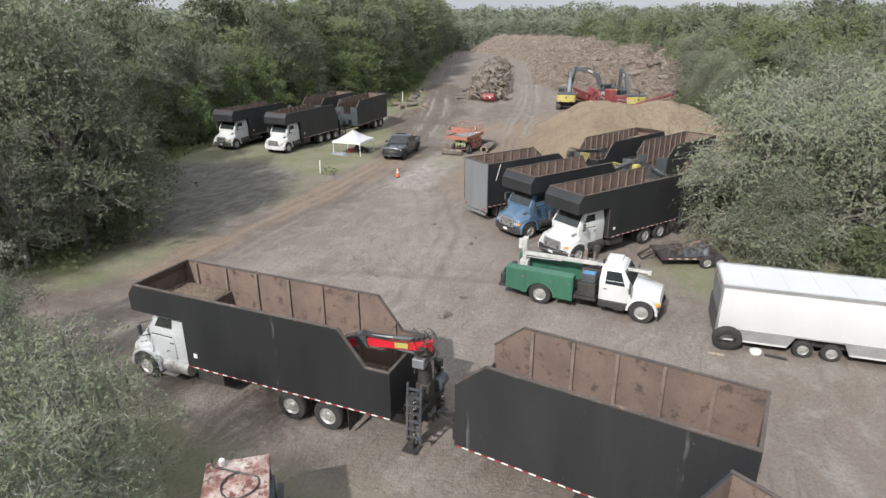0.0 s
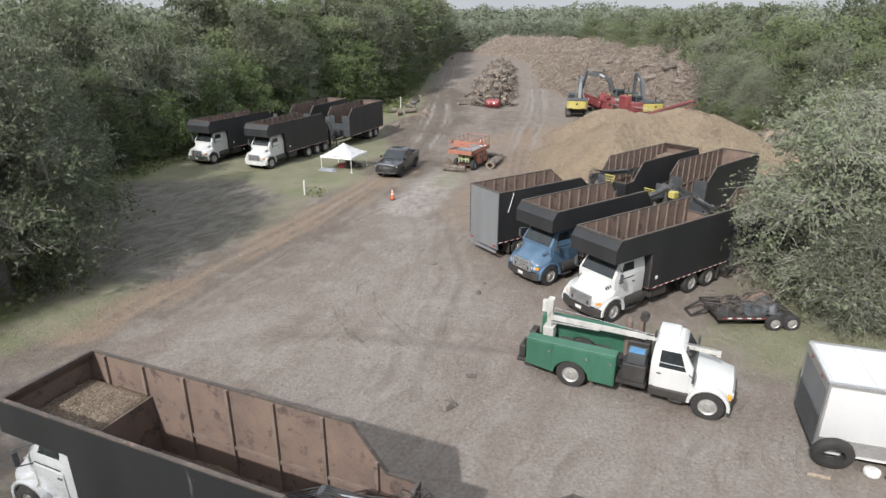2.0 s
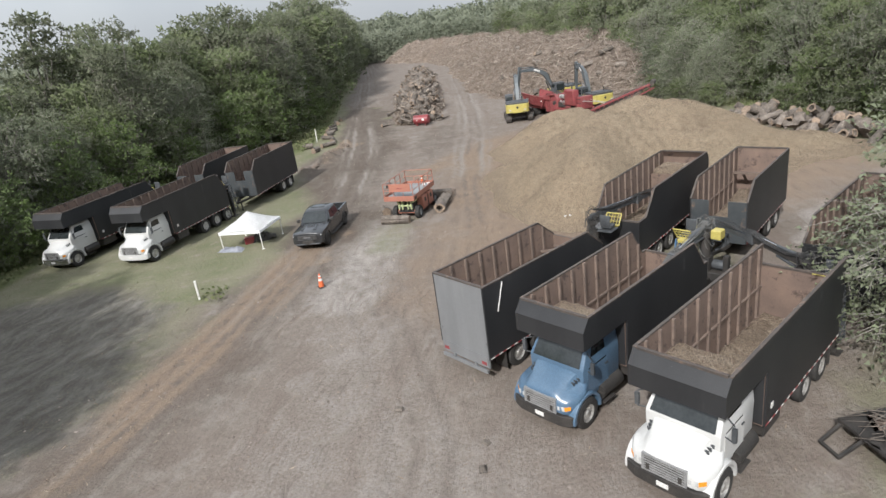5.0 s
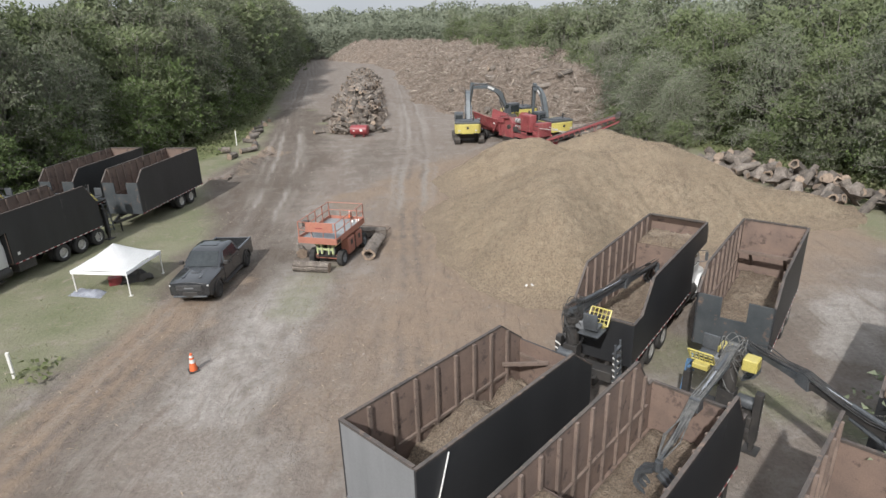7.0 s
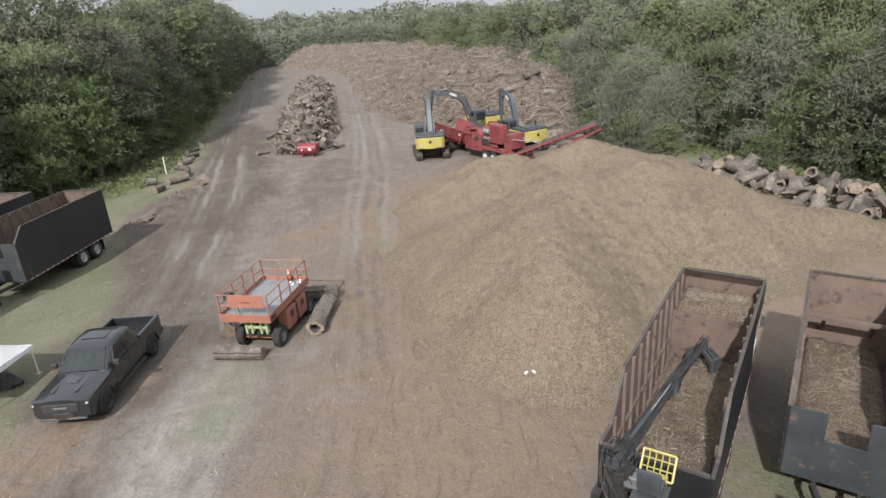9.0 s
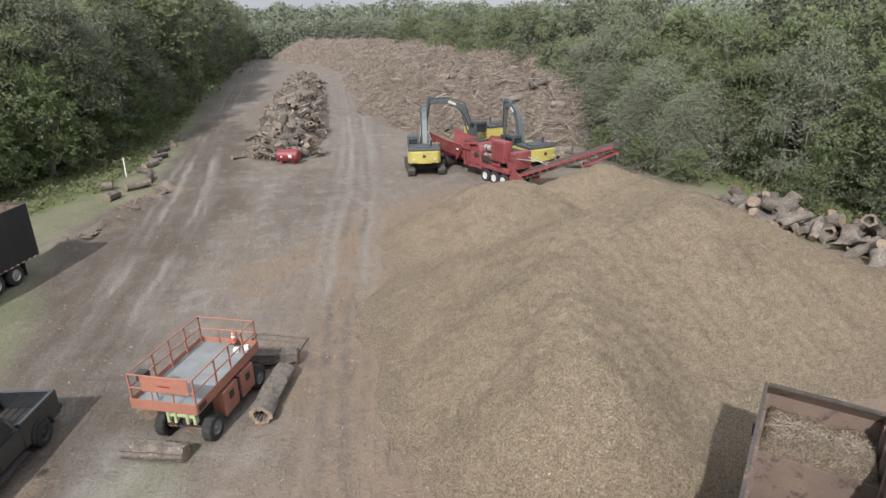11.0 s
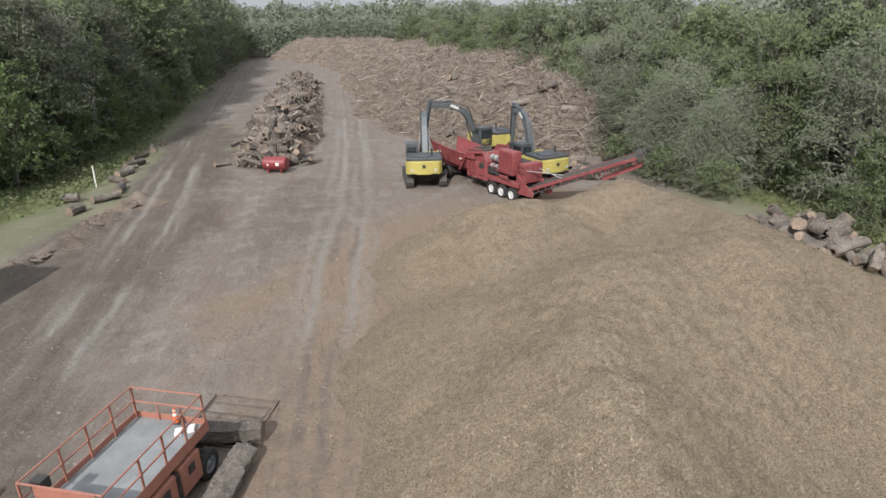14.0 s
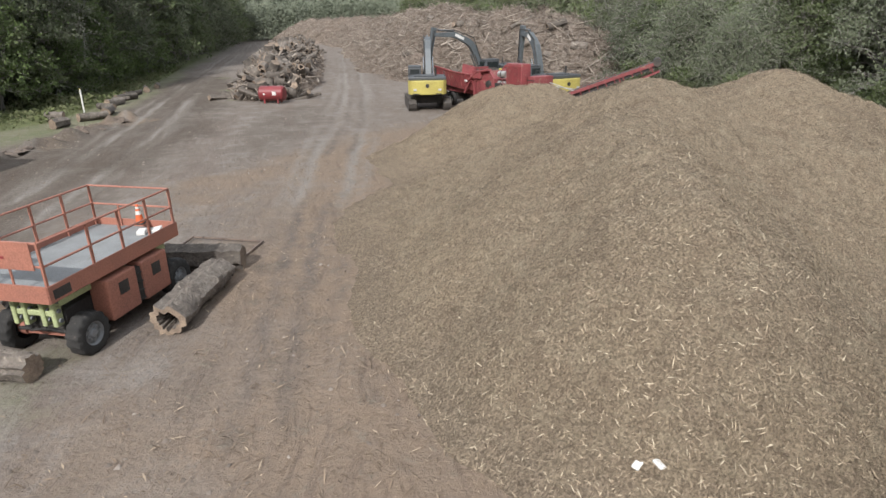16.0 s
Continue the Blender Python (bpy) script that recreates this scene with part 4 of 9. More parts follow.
# the near trees beside the first truck
for kind, x, y, s in (("bare", -8.9, 12.2, 0.50), ("bare", -11.9, 14.6, 0.40), ("mossy", -15.2, 18.0, 0.36), ("mossy", -12.2, 11.3, 0.5), ("bare", -7.9, 8.9, 0.48), ("pale", -14.8, 14.0, 0.5), ("bare", -11.0, 8.0, 0.6), ("pale", -17.0, 20.0, 0.5)):
    plant(kind, x, y, s)
# right clump behind the white trailer
for kind, x, y, s in (("willowy", 17.3, 32.6, 1.02), ("willowy", 22.5, 30.5, 1.05), ("pale", 21, 36, 0.95), ("oak", 26.5, 33, 1.0), ("mossy", 26, 28, 0.9), ("oak", 31, 30, 1.0), ("oak", 30, 37, 1.05),
                      ("bare", 25, 38.5, 0.95), ("deep2", 35, 34, 1.1), ("mossy", 33, 26, 0.9), ("deep", 36, 40, 1.1), ("deep", 39, 30, 1.1), ("bush", 18.5, 29.2, 0.7), ("bush", 21, 27.5, 0.8), ("willowy", 17.2, 29.6, 0.55)):
    plant(kind, x, y, s)
# right wood
edge_rows([(43, 200), (44, 140), (42, 112), (40.5, 98)], 2, 5.5, 5.0, ["oak", "deep", "deep2"], 1.0)
edge_rows([(40.5, 98), (41, 84), (41.5, 76), (43, 66), (42, 56), (45, 48)], 3, 4.6, 4.6, ["oak", "oak", "oak2", "mossy", "pale"], 0.97)
for kind, x, y, s in (("willowy", 36.0, 85.2, 0.66), ("willowy", 36.6, 80.6, 0.6), ("bush", 35.0, 82.5, 0.9), ("bush", 35.6, 78.2, 0.8), ("bush", 34.6, 87.6, 1.0), ("bush", 38.0, 70.0, 0.8), ("willowy", 38.4, 93, 0.9), ("willowy", 38.0, 86.0, 0.95), ("pale", 39.2, 100, 0.9), ("bright", 41.5, 71.5, 0.7), ("willowy", 38.2, 80.5, 0.72), ("bright", 43, 62, 0.9), ("bush", 41.5, 76, 0.7), ("bush", 40.5, 66, 0.7), ("bright", 44, 84, 1.0), ("bright", 46, 70, 1.15), ("bright", 45, 58, 1.1), ("bright", 49, 92, 1.2), ("bright", 42, 78, 0.7)):
    plant(kind, x, y, s)


# Distance haze is put into these paler, greyer leaf colours.
LEAF_HAZED = leaf_mat("hazed_far_leaves", (0.165, 0.192, 0.135), (0.215, 0.235, 0.172), (0.20, 0.215, 0.165))


def far_woods():
    """The woods out to the horizon, as one sea of crowns."""
    rng = np.random.RandomState(9)
    cs, rs = [], []
    for _ in range(5200):
        y = 50 + 650 * rng.rand() ** 1.3
        x = (rng.rand() - 0.5) * (180 + 1.9 * y)
        lo, hi = np.interp(y, [50, 66, 95, 126, 215, 262, 268], [-42, -40, -30, -20, -14, -9, 40]), np.interp(y, [50, 110, 200, 262, 268], [56, 54, 55, 50, -30])
        if lo < x < hi:
            continue
        cs.append((x, y, 7.5 + 3.2 * rng.rand() + (1.5 + 3.5 * rng.rand() if y > 240 else 0)))
        rs.append(3.2 + 2.2 * rng.rand())
    cs, rs = np.array(cs), np.array(rs)
    per = np.clip(22000 / np.maximum(cs[:, 1], 60), 60, 220).astype(int)
    which = np.repeat(np.arange(len(cs)), per)
    u = rng.normal(size=(len(which), 3))
    u /= np.linalg.norm(u, axis=1)[:, None]
    u[:, 2] = np.where(u[:, 2] < -0.1, -u[:, 2], u[:, 2])
    p = cs[which] + u * rs[which][:, None] * (0.75 + 0.3 * rng.rand(len(which)))[:, None] * np.array([1, 1, 0.9])
    size = np.clip(cs[which][:, 1] / 230, 0.6, 1.9)
    d = u + 0.5 * rng.normal(size=u.shape)
    # the belt that closes the far end, leafy down to the ground
    m = 130000
    bx, by = rng.uniform(-80, 150, m), 262 + 50 * rng.rand(m) ** 1.8
    crest = 11.5 + 3.0 * fbm(bx, by, 9.0, 97) + 1.5 * fbm(bx, by, 3.0, 98)
    q = np.stack([bx, by, crest * rng.rand(m) ** 0.6], 1)
    p, size = np.concatenate([p, q]), np.concatenate([size, np.full(m, 0.75)])
    d = np.concatenate([d, np.tile([0, -0.6, 0.8], (m, 1)) + 0.6 * rng.normal(size=(m, 3))])
    s = np.cross(d, rng.normal(size=d.shape))
    s /= np.linalg.norm(s, axis=1)[:, None]
    t = np.cross(s, d)
    t /= np.linalg.norm(t, axis=1)[:, None]
    a = (size * (0.6 + 0.8 * rng.rand(len(p))))[:, None]
    v = np.stack([p - s * a * 0.32, p + s * a * 0.32 + t * a * 0.2, p + t * a], 1).reshape(-1, 3)
    f = np.arange(len(v)).reshape(-1, 3)
    return raw_mesh("far_woods", v, f, LEAF_HAZED)


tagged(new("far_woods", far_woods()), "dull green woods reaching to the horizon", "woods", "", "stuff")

# ---------------------------------------------------------------- wheels and lorry parts
def lathe(bm, outline, seg=24, mi=0):
    """An outline of (radius, y) turned about the y axis."""
    rings = [[(r * math.cos(6.28319 * k / seg), y, r * math.sin(6.28319 * k / seg)) for k in range(seg)] for r, y in outline]
    loft(bm, rings, True, False, mi)


def tyre_mesh(r, w, knobs=False):
    bm = bmesh.new()
    s = 0.56 * r
    lathe(bm, [(s, -w / 2), (r * 0.78, -w / 2 - 0.01), (r * 0.95, -w / 2 + 0.02), (r, -w / 2 + 0.06), (r, w / 2 - 0.06), (r * 0.95, w / 2 - 0.02), (r * 0.78, w / 2 + 0.01), (s, w / 2), (s, -w / 2)], 56 if knobs else 28)
    if knobs:
        for v in bm.verts:
            rad = math.hypot(v.co.x, v.co.z)
            if rad > r * 0.9:
                a = math.atan2(v.co.z, v.co.x) + (0.11 if v.co.y > 0 else 0.0)
                k = 1 + (0.045 if int(math.floor(a / 6.28319 * 28 + 0.25)) % 2 else -0.02)
                v.co.x *= k
                v.co.z *= k
    return mesh_of("tyre", bm, TYRE, True)


def rim_mesh(r, w, material, deep=0.07):
    bm = bmesh.new()
    h = w / 2
    lathe(bm, [(r * 0.59, -h + 0.01), (r * 0.57, h - 0.01), (r * 0.50, h - 0.03), (r * 0.46, h - deep), (r * 0.22, h - deep * 0.55), (r * 0.18, h - 0.01), (0.001, h)], 20)
    for k in range(8):
        a = 6.28319 * k / 8
        rod(bm, (math.cos(a) * r * 0.33, h - deep * 0.9, math.sin(a) * r * 0.33), (math.cos(a) * r * 0.33, h - deep * 0.35, math.sin(a) * r * 0.33), 0.03, 0.03, 6)
    return mesh_of("rim", bm, material, True)


TRUCK_TYRE, TRUCK_RIM = tyre_mesh(0.52, 0.29), rim_mesh(0.52, 0.29, RIM)
SMALL_TYRE, SMALL_RIM = tyre_mesh(0.36, 0.22), rim_mesh(0.36, 0.22, RIM)


def wheel(parent, x, y, r=0.52, tyre=None, rim=None, z=None):
    """A tyre with its rim, its face turned outwards."""
    t = part("tyre", tyre or TRUCK_TYRE, None, parent)
    t.matrix_basis = pose(x, y, (r if z is None else z) - 0.015, 0, 0, 0 if y > 0 else 180)
    part("rim", rim or TRUCK_RIM, None, t, "steel rim")
    return t


def rr(x, hw, z0, z1, c=0.12, c0=0.05):
    """A cross-section: a rectangle with cut corners, at x."""
    return [(x, -hw + c0, z0), (x, hw - c0, z0), (x, hw, z0 + c0), (x, hw, z1 - c), (x, hw - c * 0.35, z1 - c * 0.35), (x, hw - c, z1),
            (x, -hw + c, z1), (x, -hw + c * 0.35, z1 - c * 0.35), (x, -hw, z1 - c), (x, -hw, z0 + c0)]


AMBER = mat("amber_lens", (0.75, 0.30, 0.03), (0.65, 0.25, 0.03), 0.25, 0, 3, 20, 0)
LAMP = mat("headlamp_glass", (0.62, 0.63, 0.62), (0.5, 0.5, 0.5), 0.12, 0.2, 5, 20, 0, None, 0.6, 0, False, 0.5)
TAPE_RED = mat("red_reflector", (0.28, 0.035, 0.04), (0.20, 0.03, 0.035), 0.4, 0, 5, 30, 0)
TAPE_WHITE = mat("white_reflector", (0.66, 0.65, 0.62), (0.55, 0.54, 0.52), 0.4, 0, 5, 30, 0)
LITTER = heap_material("bark_litter", (0.33, 0.265, 0.20), (0.37, 0.305, 0.235), (0.255, 0.195, 0.145), (0.15, 0.112, 0.085), 1.0)
HOSE = mat("black_hose", (0.02, 0.02, 0.02), (0.05, 0.047, 0.044), 0.5, 0, 5, 30, 0.1)
CRANE_GREY = mat("grey_crane_paint", (0.11, 0.125, 0.135), (0.085, 0.095, 0.10), 0.5, 0.1, 1.5, 25, 0.1, (0.17, 0.15, 0.12), 0.62)
BRIGHT_RED = mat("bright_red_crane_paint", (0.55, 0.022, 0.035), (0.46, 0.02, 0.03), 0.35, 0, 1.5, 25, 0.05, (0.25, 0.08, 0.07), 0.66)


GREY_SLAT = mat("dull_bright_slat", (0.34, 0.34, 0.34), (0.26, 0.26, 0.26), 0.4, 0.3, 3, 30, 0.0)


def lorry_cab(t, paint, kind="sloped", bumper=None):
    """A conventional cab with its bonnet; the front axle is at x = 0."""
    def section(x, hw, z0, zs, hc, zt):
        """Half outline of the bonnet, mirrored: fender shoulder at zs, crown at zt."""
        half = [(hw - 0.03, z0), (hw, z0 + 0.05), (hw - 0.01, zs - 0.10), (hw - 0.07, zs - 0.02), (hc + 0.10, zs + 0.03), (hc + 0.02, zs + 0.10), (hc - 0.07, zt - 0.04), (hc * 0.62, zt), (hc * 0.25, zt + 0.015)]
        return [(x, y, z) for y, z in half] + [(x, -y, z) for y, z in half[::-1]]

    b = fresh(lambda m: loft(m, [section(1.05, 0.74, 0.76, 1.06, 0.52, 1.20), section(1.00, 0.88, 0.74, 1.12, 0.56, 1.30), section(0.86, 0.99, 0.74, 1.18, 0.60, 1.38), section(0.66, 1.08, 0.80, 1.22, 0.66, 1.45),
                                 section(0.54, 1.13, 1.04, 1.24, 0.70, 1.50), section(0.15, 1.14, 1.05, 1.30, 0.77, 1.64), section(-0.12, 1.06, 1.06, 1.40, 0.84, 1.78), section(-0.34, 1.0, 1.06, 1.46, 0.88, 1.86)]))
    hood = part("bonnet", b, paint, t, "", True)
    for s in (-1, 1):
        m = bmesh.new()
        arc = [(0.72 * math.cos(a), 0.52 + 0.66 * math.sin(a)) for a in np.linspace(-0.15, 3.3, 12)]
        inner = [(0.60 * math.cos(a), 0.52 + 0.56 * math.sin(a)) for a in np.linspace(-0.15, 3.3, 12)]
        prism(m, arc + inner[::-1], s * 0.70, s * 1.17)
        part("fender", soften(m, 0.03, 2), paint, t, "", True)
        m = bmesh.new()
        loft(m, [[(1.065, s * 0.62, z) for z in (0.84, 0.99)] + [(0.95, s * 0.62, z) for z in (0.99, 0.84)], [(1.02, s * 0.86, z) for z in (0.84, 1.01)] + [(0.9, s * 0.84, z) for z in (1.01, 0.84)]])
        lamp = part("headlight", soften(m, 0.015, 1), LAMP, t, "clear headlight")
        m = bmesh.new()
        loft(m, [[(1.015, s * 0.865, z) for z in (0.86, 1.0)] + [(0.9, s * 0.85, z) for z in (1.0, 0.86)], [(0.86, s * 1.005, z) for z in (0.88, 1.0)] + [(0.8, s * 0.96, z) for z in (1.0, 0.88)]])
        part("indicator", m, AMBER, t, "amber indicator")
        m = bmesh.new()
        for k in range(3):
            prism(m, [(0.26 - k * 0.12, 1.38 + 0.03 * k), (0.21 - k * 0.12, 1.38 + 0.03 * k), (0.25 - k * 0.12, 1.50 + 0.03 * k), (0.30 - k * 0.12, 1.50 + 0.03 * k)], s * 0.70, s * (0.815 + 0.020 * k))
        part("vent", m, DARK, hood, "dark bonnet vents")
    rings = []
    for z, hw, xf, xb in ((0.78, 0.98, -0.10, -2.02), (1.86, 1.0, -0.06, -2.03), (2.02, 0.98, -0.16, -2.03), (2.55, 0.88, -0.52, -2.02), (2.66, 0.80, -0.66, -1.98)):
        rings.append([(xf, -hw, z), (xf, hw, z), (xb, hw, z), (xb, -hw, z)])
    cab = part("cab", soften(fresh(loft, rings), 0.05, 2, 20), paint, t, "", True)
    m = bmesh.new()
    loft(m, [[(-0.045, -0.86, 1.91), (-0.045, 0.86, 1.91), (-0.12, 0.86, 1.91), (-0.12, -0.86, 1.91)], [(-0.465, -0.78, 2.54), (-0.465, 0.78, 2.54), (-0.54, 0.78, 2.54), (-0.54, -0.78, 2.54)]])
    part("windshield", m, GLASS, cab, "dark sloping windscreen")
    for s in (-1, 1):
        m = bmesh.new()
        y0, y1 = s * 0.985, s * 0.90
        loft(m, [[(-0.34, y0 + s * 0.02, 1.80), (-1.30, y0 + s * 0.02, 1.80), (-1.30, y0 - s * 0.02, 1.80), (-0.34, y0 - s * 0.02, 1.80)],
                 [(-0.70, y1 + s * 0.015, 2.46), (-1.30, y1 + s * 0.015, 2.46), (-1.30, y1 - s * 0.03, 2.46), (-0.70, y1 - s * 0.03, 2.46)]])
        part("side_window", m, GLASS, cab, "dark side window")
        m = bmesh.new()
        prism(m, [(-0.26, 0.95), (-1.38, 0.95), (-1.38, 1.76), (-0.26, 1.76)], s * 1.0, s * 1.02)
        door = part("cab_door", soften(m, 0.01, 1), paint, cab)
        part("door_handle", fresh(hull_box, -1.32, -1.18, s * 1.02, s * 1.05, 1.58, 1.62), DARK, cab)
        m = bmesh.new()
        rod(m, (-0.32, s * 0.98, 1.75), (-0.15, s * 1.28, 1.80), 0.018)
        rod(m, (-0.42, s * 0.93, 2.32), (-0.15, s * 1.28, 2.28), 0.018)
        hull_box(m, -0.19, -0.12, s * 1.22, s * 1.34, 1.84, 2.22)
        part("mirror", m, DARK, t, "tall wing mirror")
        m = bmesh.new()
        rod(m, (-0.85, s * 0.92, 0.72), (-1.95, s * 0.92, 0.72), 0.28, 0.28, 14)
        hull_box(m, -0.80, -1.40, s * 1.0, s * 1.22, 0.40, 0.44)
        hull_box(m, -0.80, -1.40, s * 1.0, s * 1.20, 0.72, 0.75)
        part("fuel_tank", m, CHASSIS if paint is not SILVER else RIM, t, "round fuel tank with steps", True)
    m = bmesh.new()
    prism(m, [(0.98, 0.70), (1.085, 0.70), (1.08, 1.14), (0.96, 1.24)], -0.56, 0.56)
    grille = part("grille", m, CHASSIS, t, "slatted radiator grille")
    for k in range(6):
        part("grille_slat", fresh(hull_box, 1.06, 1.115 - 0.006 * k, -0.54, 0.54, 0.72 + k * 0.073, 0.762 + k * 0.073), GREY_SLAT, grille)
    for s in (-1, 1):
        part("grille_frame", fresh(hull_box, 1.04, 1.11, s * 0.54, s * 0.60, 0.71, 1.16), GREY_SLAT, grille)
    part("grille_frame", fresh(hull_box, 1.0, 1.10, -0.60, 0.60, 1.155, 1.21), GREY_SLAT, grille)
    m = bmesh.new()
    loft(m, [[(0.74, -1.18, z) for z in (0.40, 0.68)] + [(0.60, -1.16, z) for z in (0.68, 0.40)], [(0.98, -1.08, z) for z in (0.36, 0.70)] + [(0.80, -1.0, z) for z in (0.70, 0.36)], [(1.12, -0.80, z) for z in (0.34, 0.70)] + [(0.95, -0.80, z) for z in (0.70, 0.34)],
             [(1.17, 0, z) for z in (0.34, 0.70)] + [(1.0, 0, z) for z in (0.70, 0.34)],
             [(1.12, 0.80, z) for z in (0.34, 0.70)] + [(0.95, 0.80, z) for z in (0.70, 0.34)], [(0.98, 1.08, z) for z in (0.36, 0.70)] + [(0.80, 1.0, z) for z in (0.70, 0.36)], [(0.74, 1.18, z) for z in (0.40, 0.68)] + [(0.60, 1.16, z) for z in (0.68, 0.40)]])
    bp = part("bumper", soften(m, 0.03, 2), bumper or CHASSIS, t)
    part("plate", fresh(hull_box, 1.165, 1.18, -0.16, 0.16, 0.46, 0.60), TAPE_WHITE, bp, "plain pale plate")
    short = Matrix.Translation((-0.34, 0, 0.03)) @ Matrix.Diagonal((0.82, 1, 1, 1)) @ Matrix.Translation((0.34, 0, 0))
    for ob in t.children:
        if ob.name.split(".")[0] in ("bonnet", "headlight", "indicator", "grille", "bumper"):
            ob.matrix_basis = short


def tape(t, x0, x1, y, z):
    """A strip of red and white reflectors."""
    m, s = bmesh.new(), 1 if y > 0 else -1
    n = max(2, int(abs(x1 - x0) / 0.20))
    for k in range(n):
        a, b = x0 + (x1 - x0) * k / n, x0 + (x1 - x0) * (k + 1) / n
        hull_box(m, min(a, b), max(a, b), min(y, y + s * 0.008), max(y, y + s * 0.008), z, z + 0.042, k % 2)
    part("reflector_strip", m, (TAPE_RED, TAPE_WHITE), t, "red and white reflector strip")


def litter_bed(t, x0, x1, hw, z, seed, high=0.35, count=150):
    """Chips and sticks lying on a floor."""
    rng = np.random.RandomState(seed)
    lump = np.random.RandomState(seed + 1)
    xs, ys = np.linspace(x0, x1, 44), np.linspace(-hw, hw, 18)
    X, Y = np.meshgrid(xs, ys)
    Z = z + high * np.clip(0.55 + 0.45 * fbm(X + seed * 3, Y, 1.6, seed), 0.12, 1.2)
    Z = Z + 0.07 * lump.rand(*Z.shape)
    Z[0], Z[-1], Z[:, 0], Z[:, -1] = z - 0.005, z - 0.005, z - 0.005, z - 0.005
    ids = np.arange(X.size).reshape(X.shape)
    q = np.stack([ids[:-1, :-1], ids[:-1, 1:], ids[1:, 1:], ids[1:, :-1]], -1).reshape(-1, 4)
    me = raw_mesh("litter", np.stack([X, Y, Z], -1).reshape(-1, 3), q, LITTER, True)
    bed = part("litter", me, None, t, "loose bark and chip litter")
    m = bmesh.new()
    for _ in range(count):
        px, py = rng.uniform(min(x0, x1) + 0.3, max(x0, x1) - 0.3), rng.uniform(-hw + 0.25, hw - 0.25)
        a, L = rng.uniform(0, 6.28), rng.uniform(0.08, 0.5) * (1 if rng.rand() < 0.9 else 2.4)
        pz = z + high * np.clip(0.55 + 0.45 * float(fbm(np.array([px + seed * 3]), np.array([py]), 1.6, seed)[0]), 0.12, 1.2)
        d = Vector((math.cos(a) * L / 2, math.sin(a) * L / 2, rng.uniform(-0.05, 0.12)))
        c = Vector((px, py, pz + 0.03))
        d.x = max(min(d.x, max(x0, x1) - 0.05 - px), min(x0, x1) + 0.05 - px)
        d.y = max(min(d.y, hw - 0.05 - abs(py)), -(hw - 0.05 - abs(py)))
        rod(m, c - d, c + d, rng.uniform(0.006, 0.018), 0.005, 4, False)
    st = part("stick_litter", m, PALE_STICK, bed, "pale broken sticks")
    st["kind"] = "stuff"


PALE_STICK = mat("pale_broken_wood", (0.36, 0.30, 0.23), (0.23, 0.18, 0.135), 0.9, 0, 6, 40, 0.2)


def steel_box(t, outline, floor_z, hw, ribs, rib_tops, rail_z=None, fronts=(), wall_t=0.06, rear_z=None):
    """Side walls of an outline (x, z), black outside and rusty within, with ribs, a rail and a top edge; fronts: cross walls (x, z0, z1)."""
    walls = []
    for s in (-1, 1):
        m = bmesh.new()
        if s > 0:
            prism(m, outline, hw - wall_t, hw, 0, 1, 0)
        else:
            prism(m, outline, -hw, -hw + wall_t, 0, 0, 1)
        walls.append(part("side_wall", m, (BLACK, RUST), t))
        for x, (z0, z1) in zip(ribs, rib_tops):
            a, b = s * (hw - wall_t), s * (hw - wall_t - 0.075)
            part("rib", fresh(hull_box, x - 0.045, x + 0.045, min(a, b), max(a, b), z0, z1), RUST_RIB, walls[-1])
        if rail_z:
            a, b = s * (hw - wall_t), s * (hw - wall_t - 0.06)
            reach = [x for x, (z0, z1) in zip(ribs, rib_tops) if z0 < rail_z - 0.1]
            part("mid_rail", fresh(hull_box, min(reach) - 0.3, max(reach) + 0.05, min(a, b), max(a, b), rail_z - 0.04, rail_z + 0.05), RUST_RIB, walls[-1])
    for k, (x, z0, z1, dark_side) in enumerate(fronts):
        m = bmesh.new()
        hull_box(m, x - wall_t / 2, x + wall_t / 2, -hw + wall_t, hw - wall_t, z0, z1)
        for f in m.faces:
            f.material_index = 1 if f.calc_center_median().x * dark_side < x * dark_side else 0
        part("cross_wall", m, (BLACK, RUST), t)
    return walls


RIM_STEEL = mat("dark_rusted_rim", (0.085, 0.068, 0.058), (0.05, 0.043, 0.039), 0.7, 0, 2.0, 30, 0.15, (0.16, 0.115, 0.09), 0.56, 0.1)


def top_edge(t, pts, hw, wall_t=0.06, cross=()):
    for s in (-1, 1):
        m = bmesh.new()
        for (x0, z0), (x1, z1) in zip(pts, pts[1:]):
            beam(m, (x0, s * (hw - 0.03), z0 + 0.015), (x1, s * (hw - 0.03), z1 + 0.015), 0.085, 0.05)
        part("top_rail", m, RIM_STEEL, t)
    for x, z in cross:
        part("top_rail", fresh(beam, (x, -hw + 0.09, z + 0.02), (x, hw - 0.09, z + 0.02), 0.09, 0.07), RIM_STEEL, t)


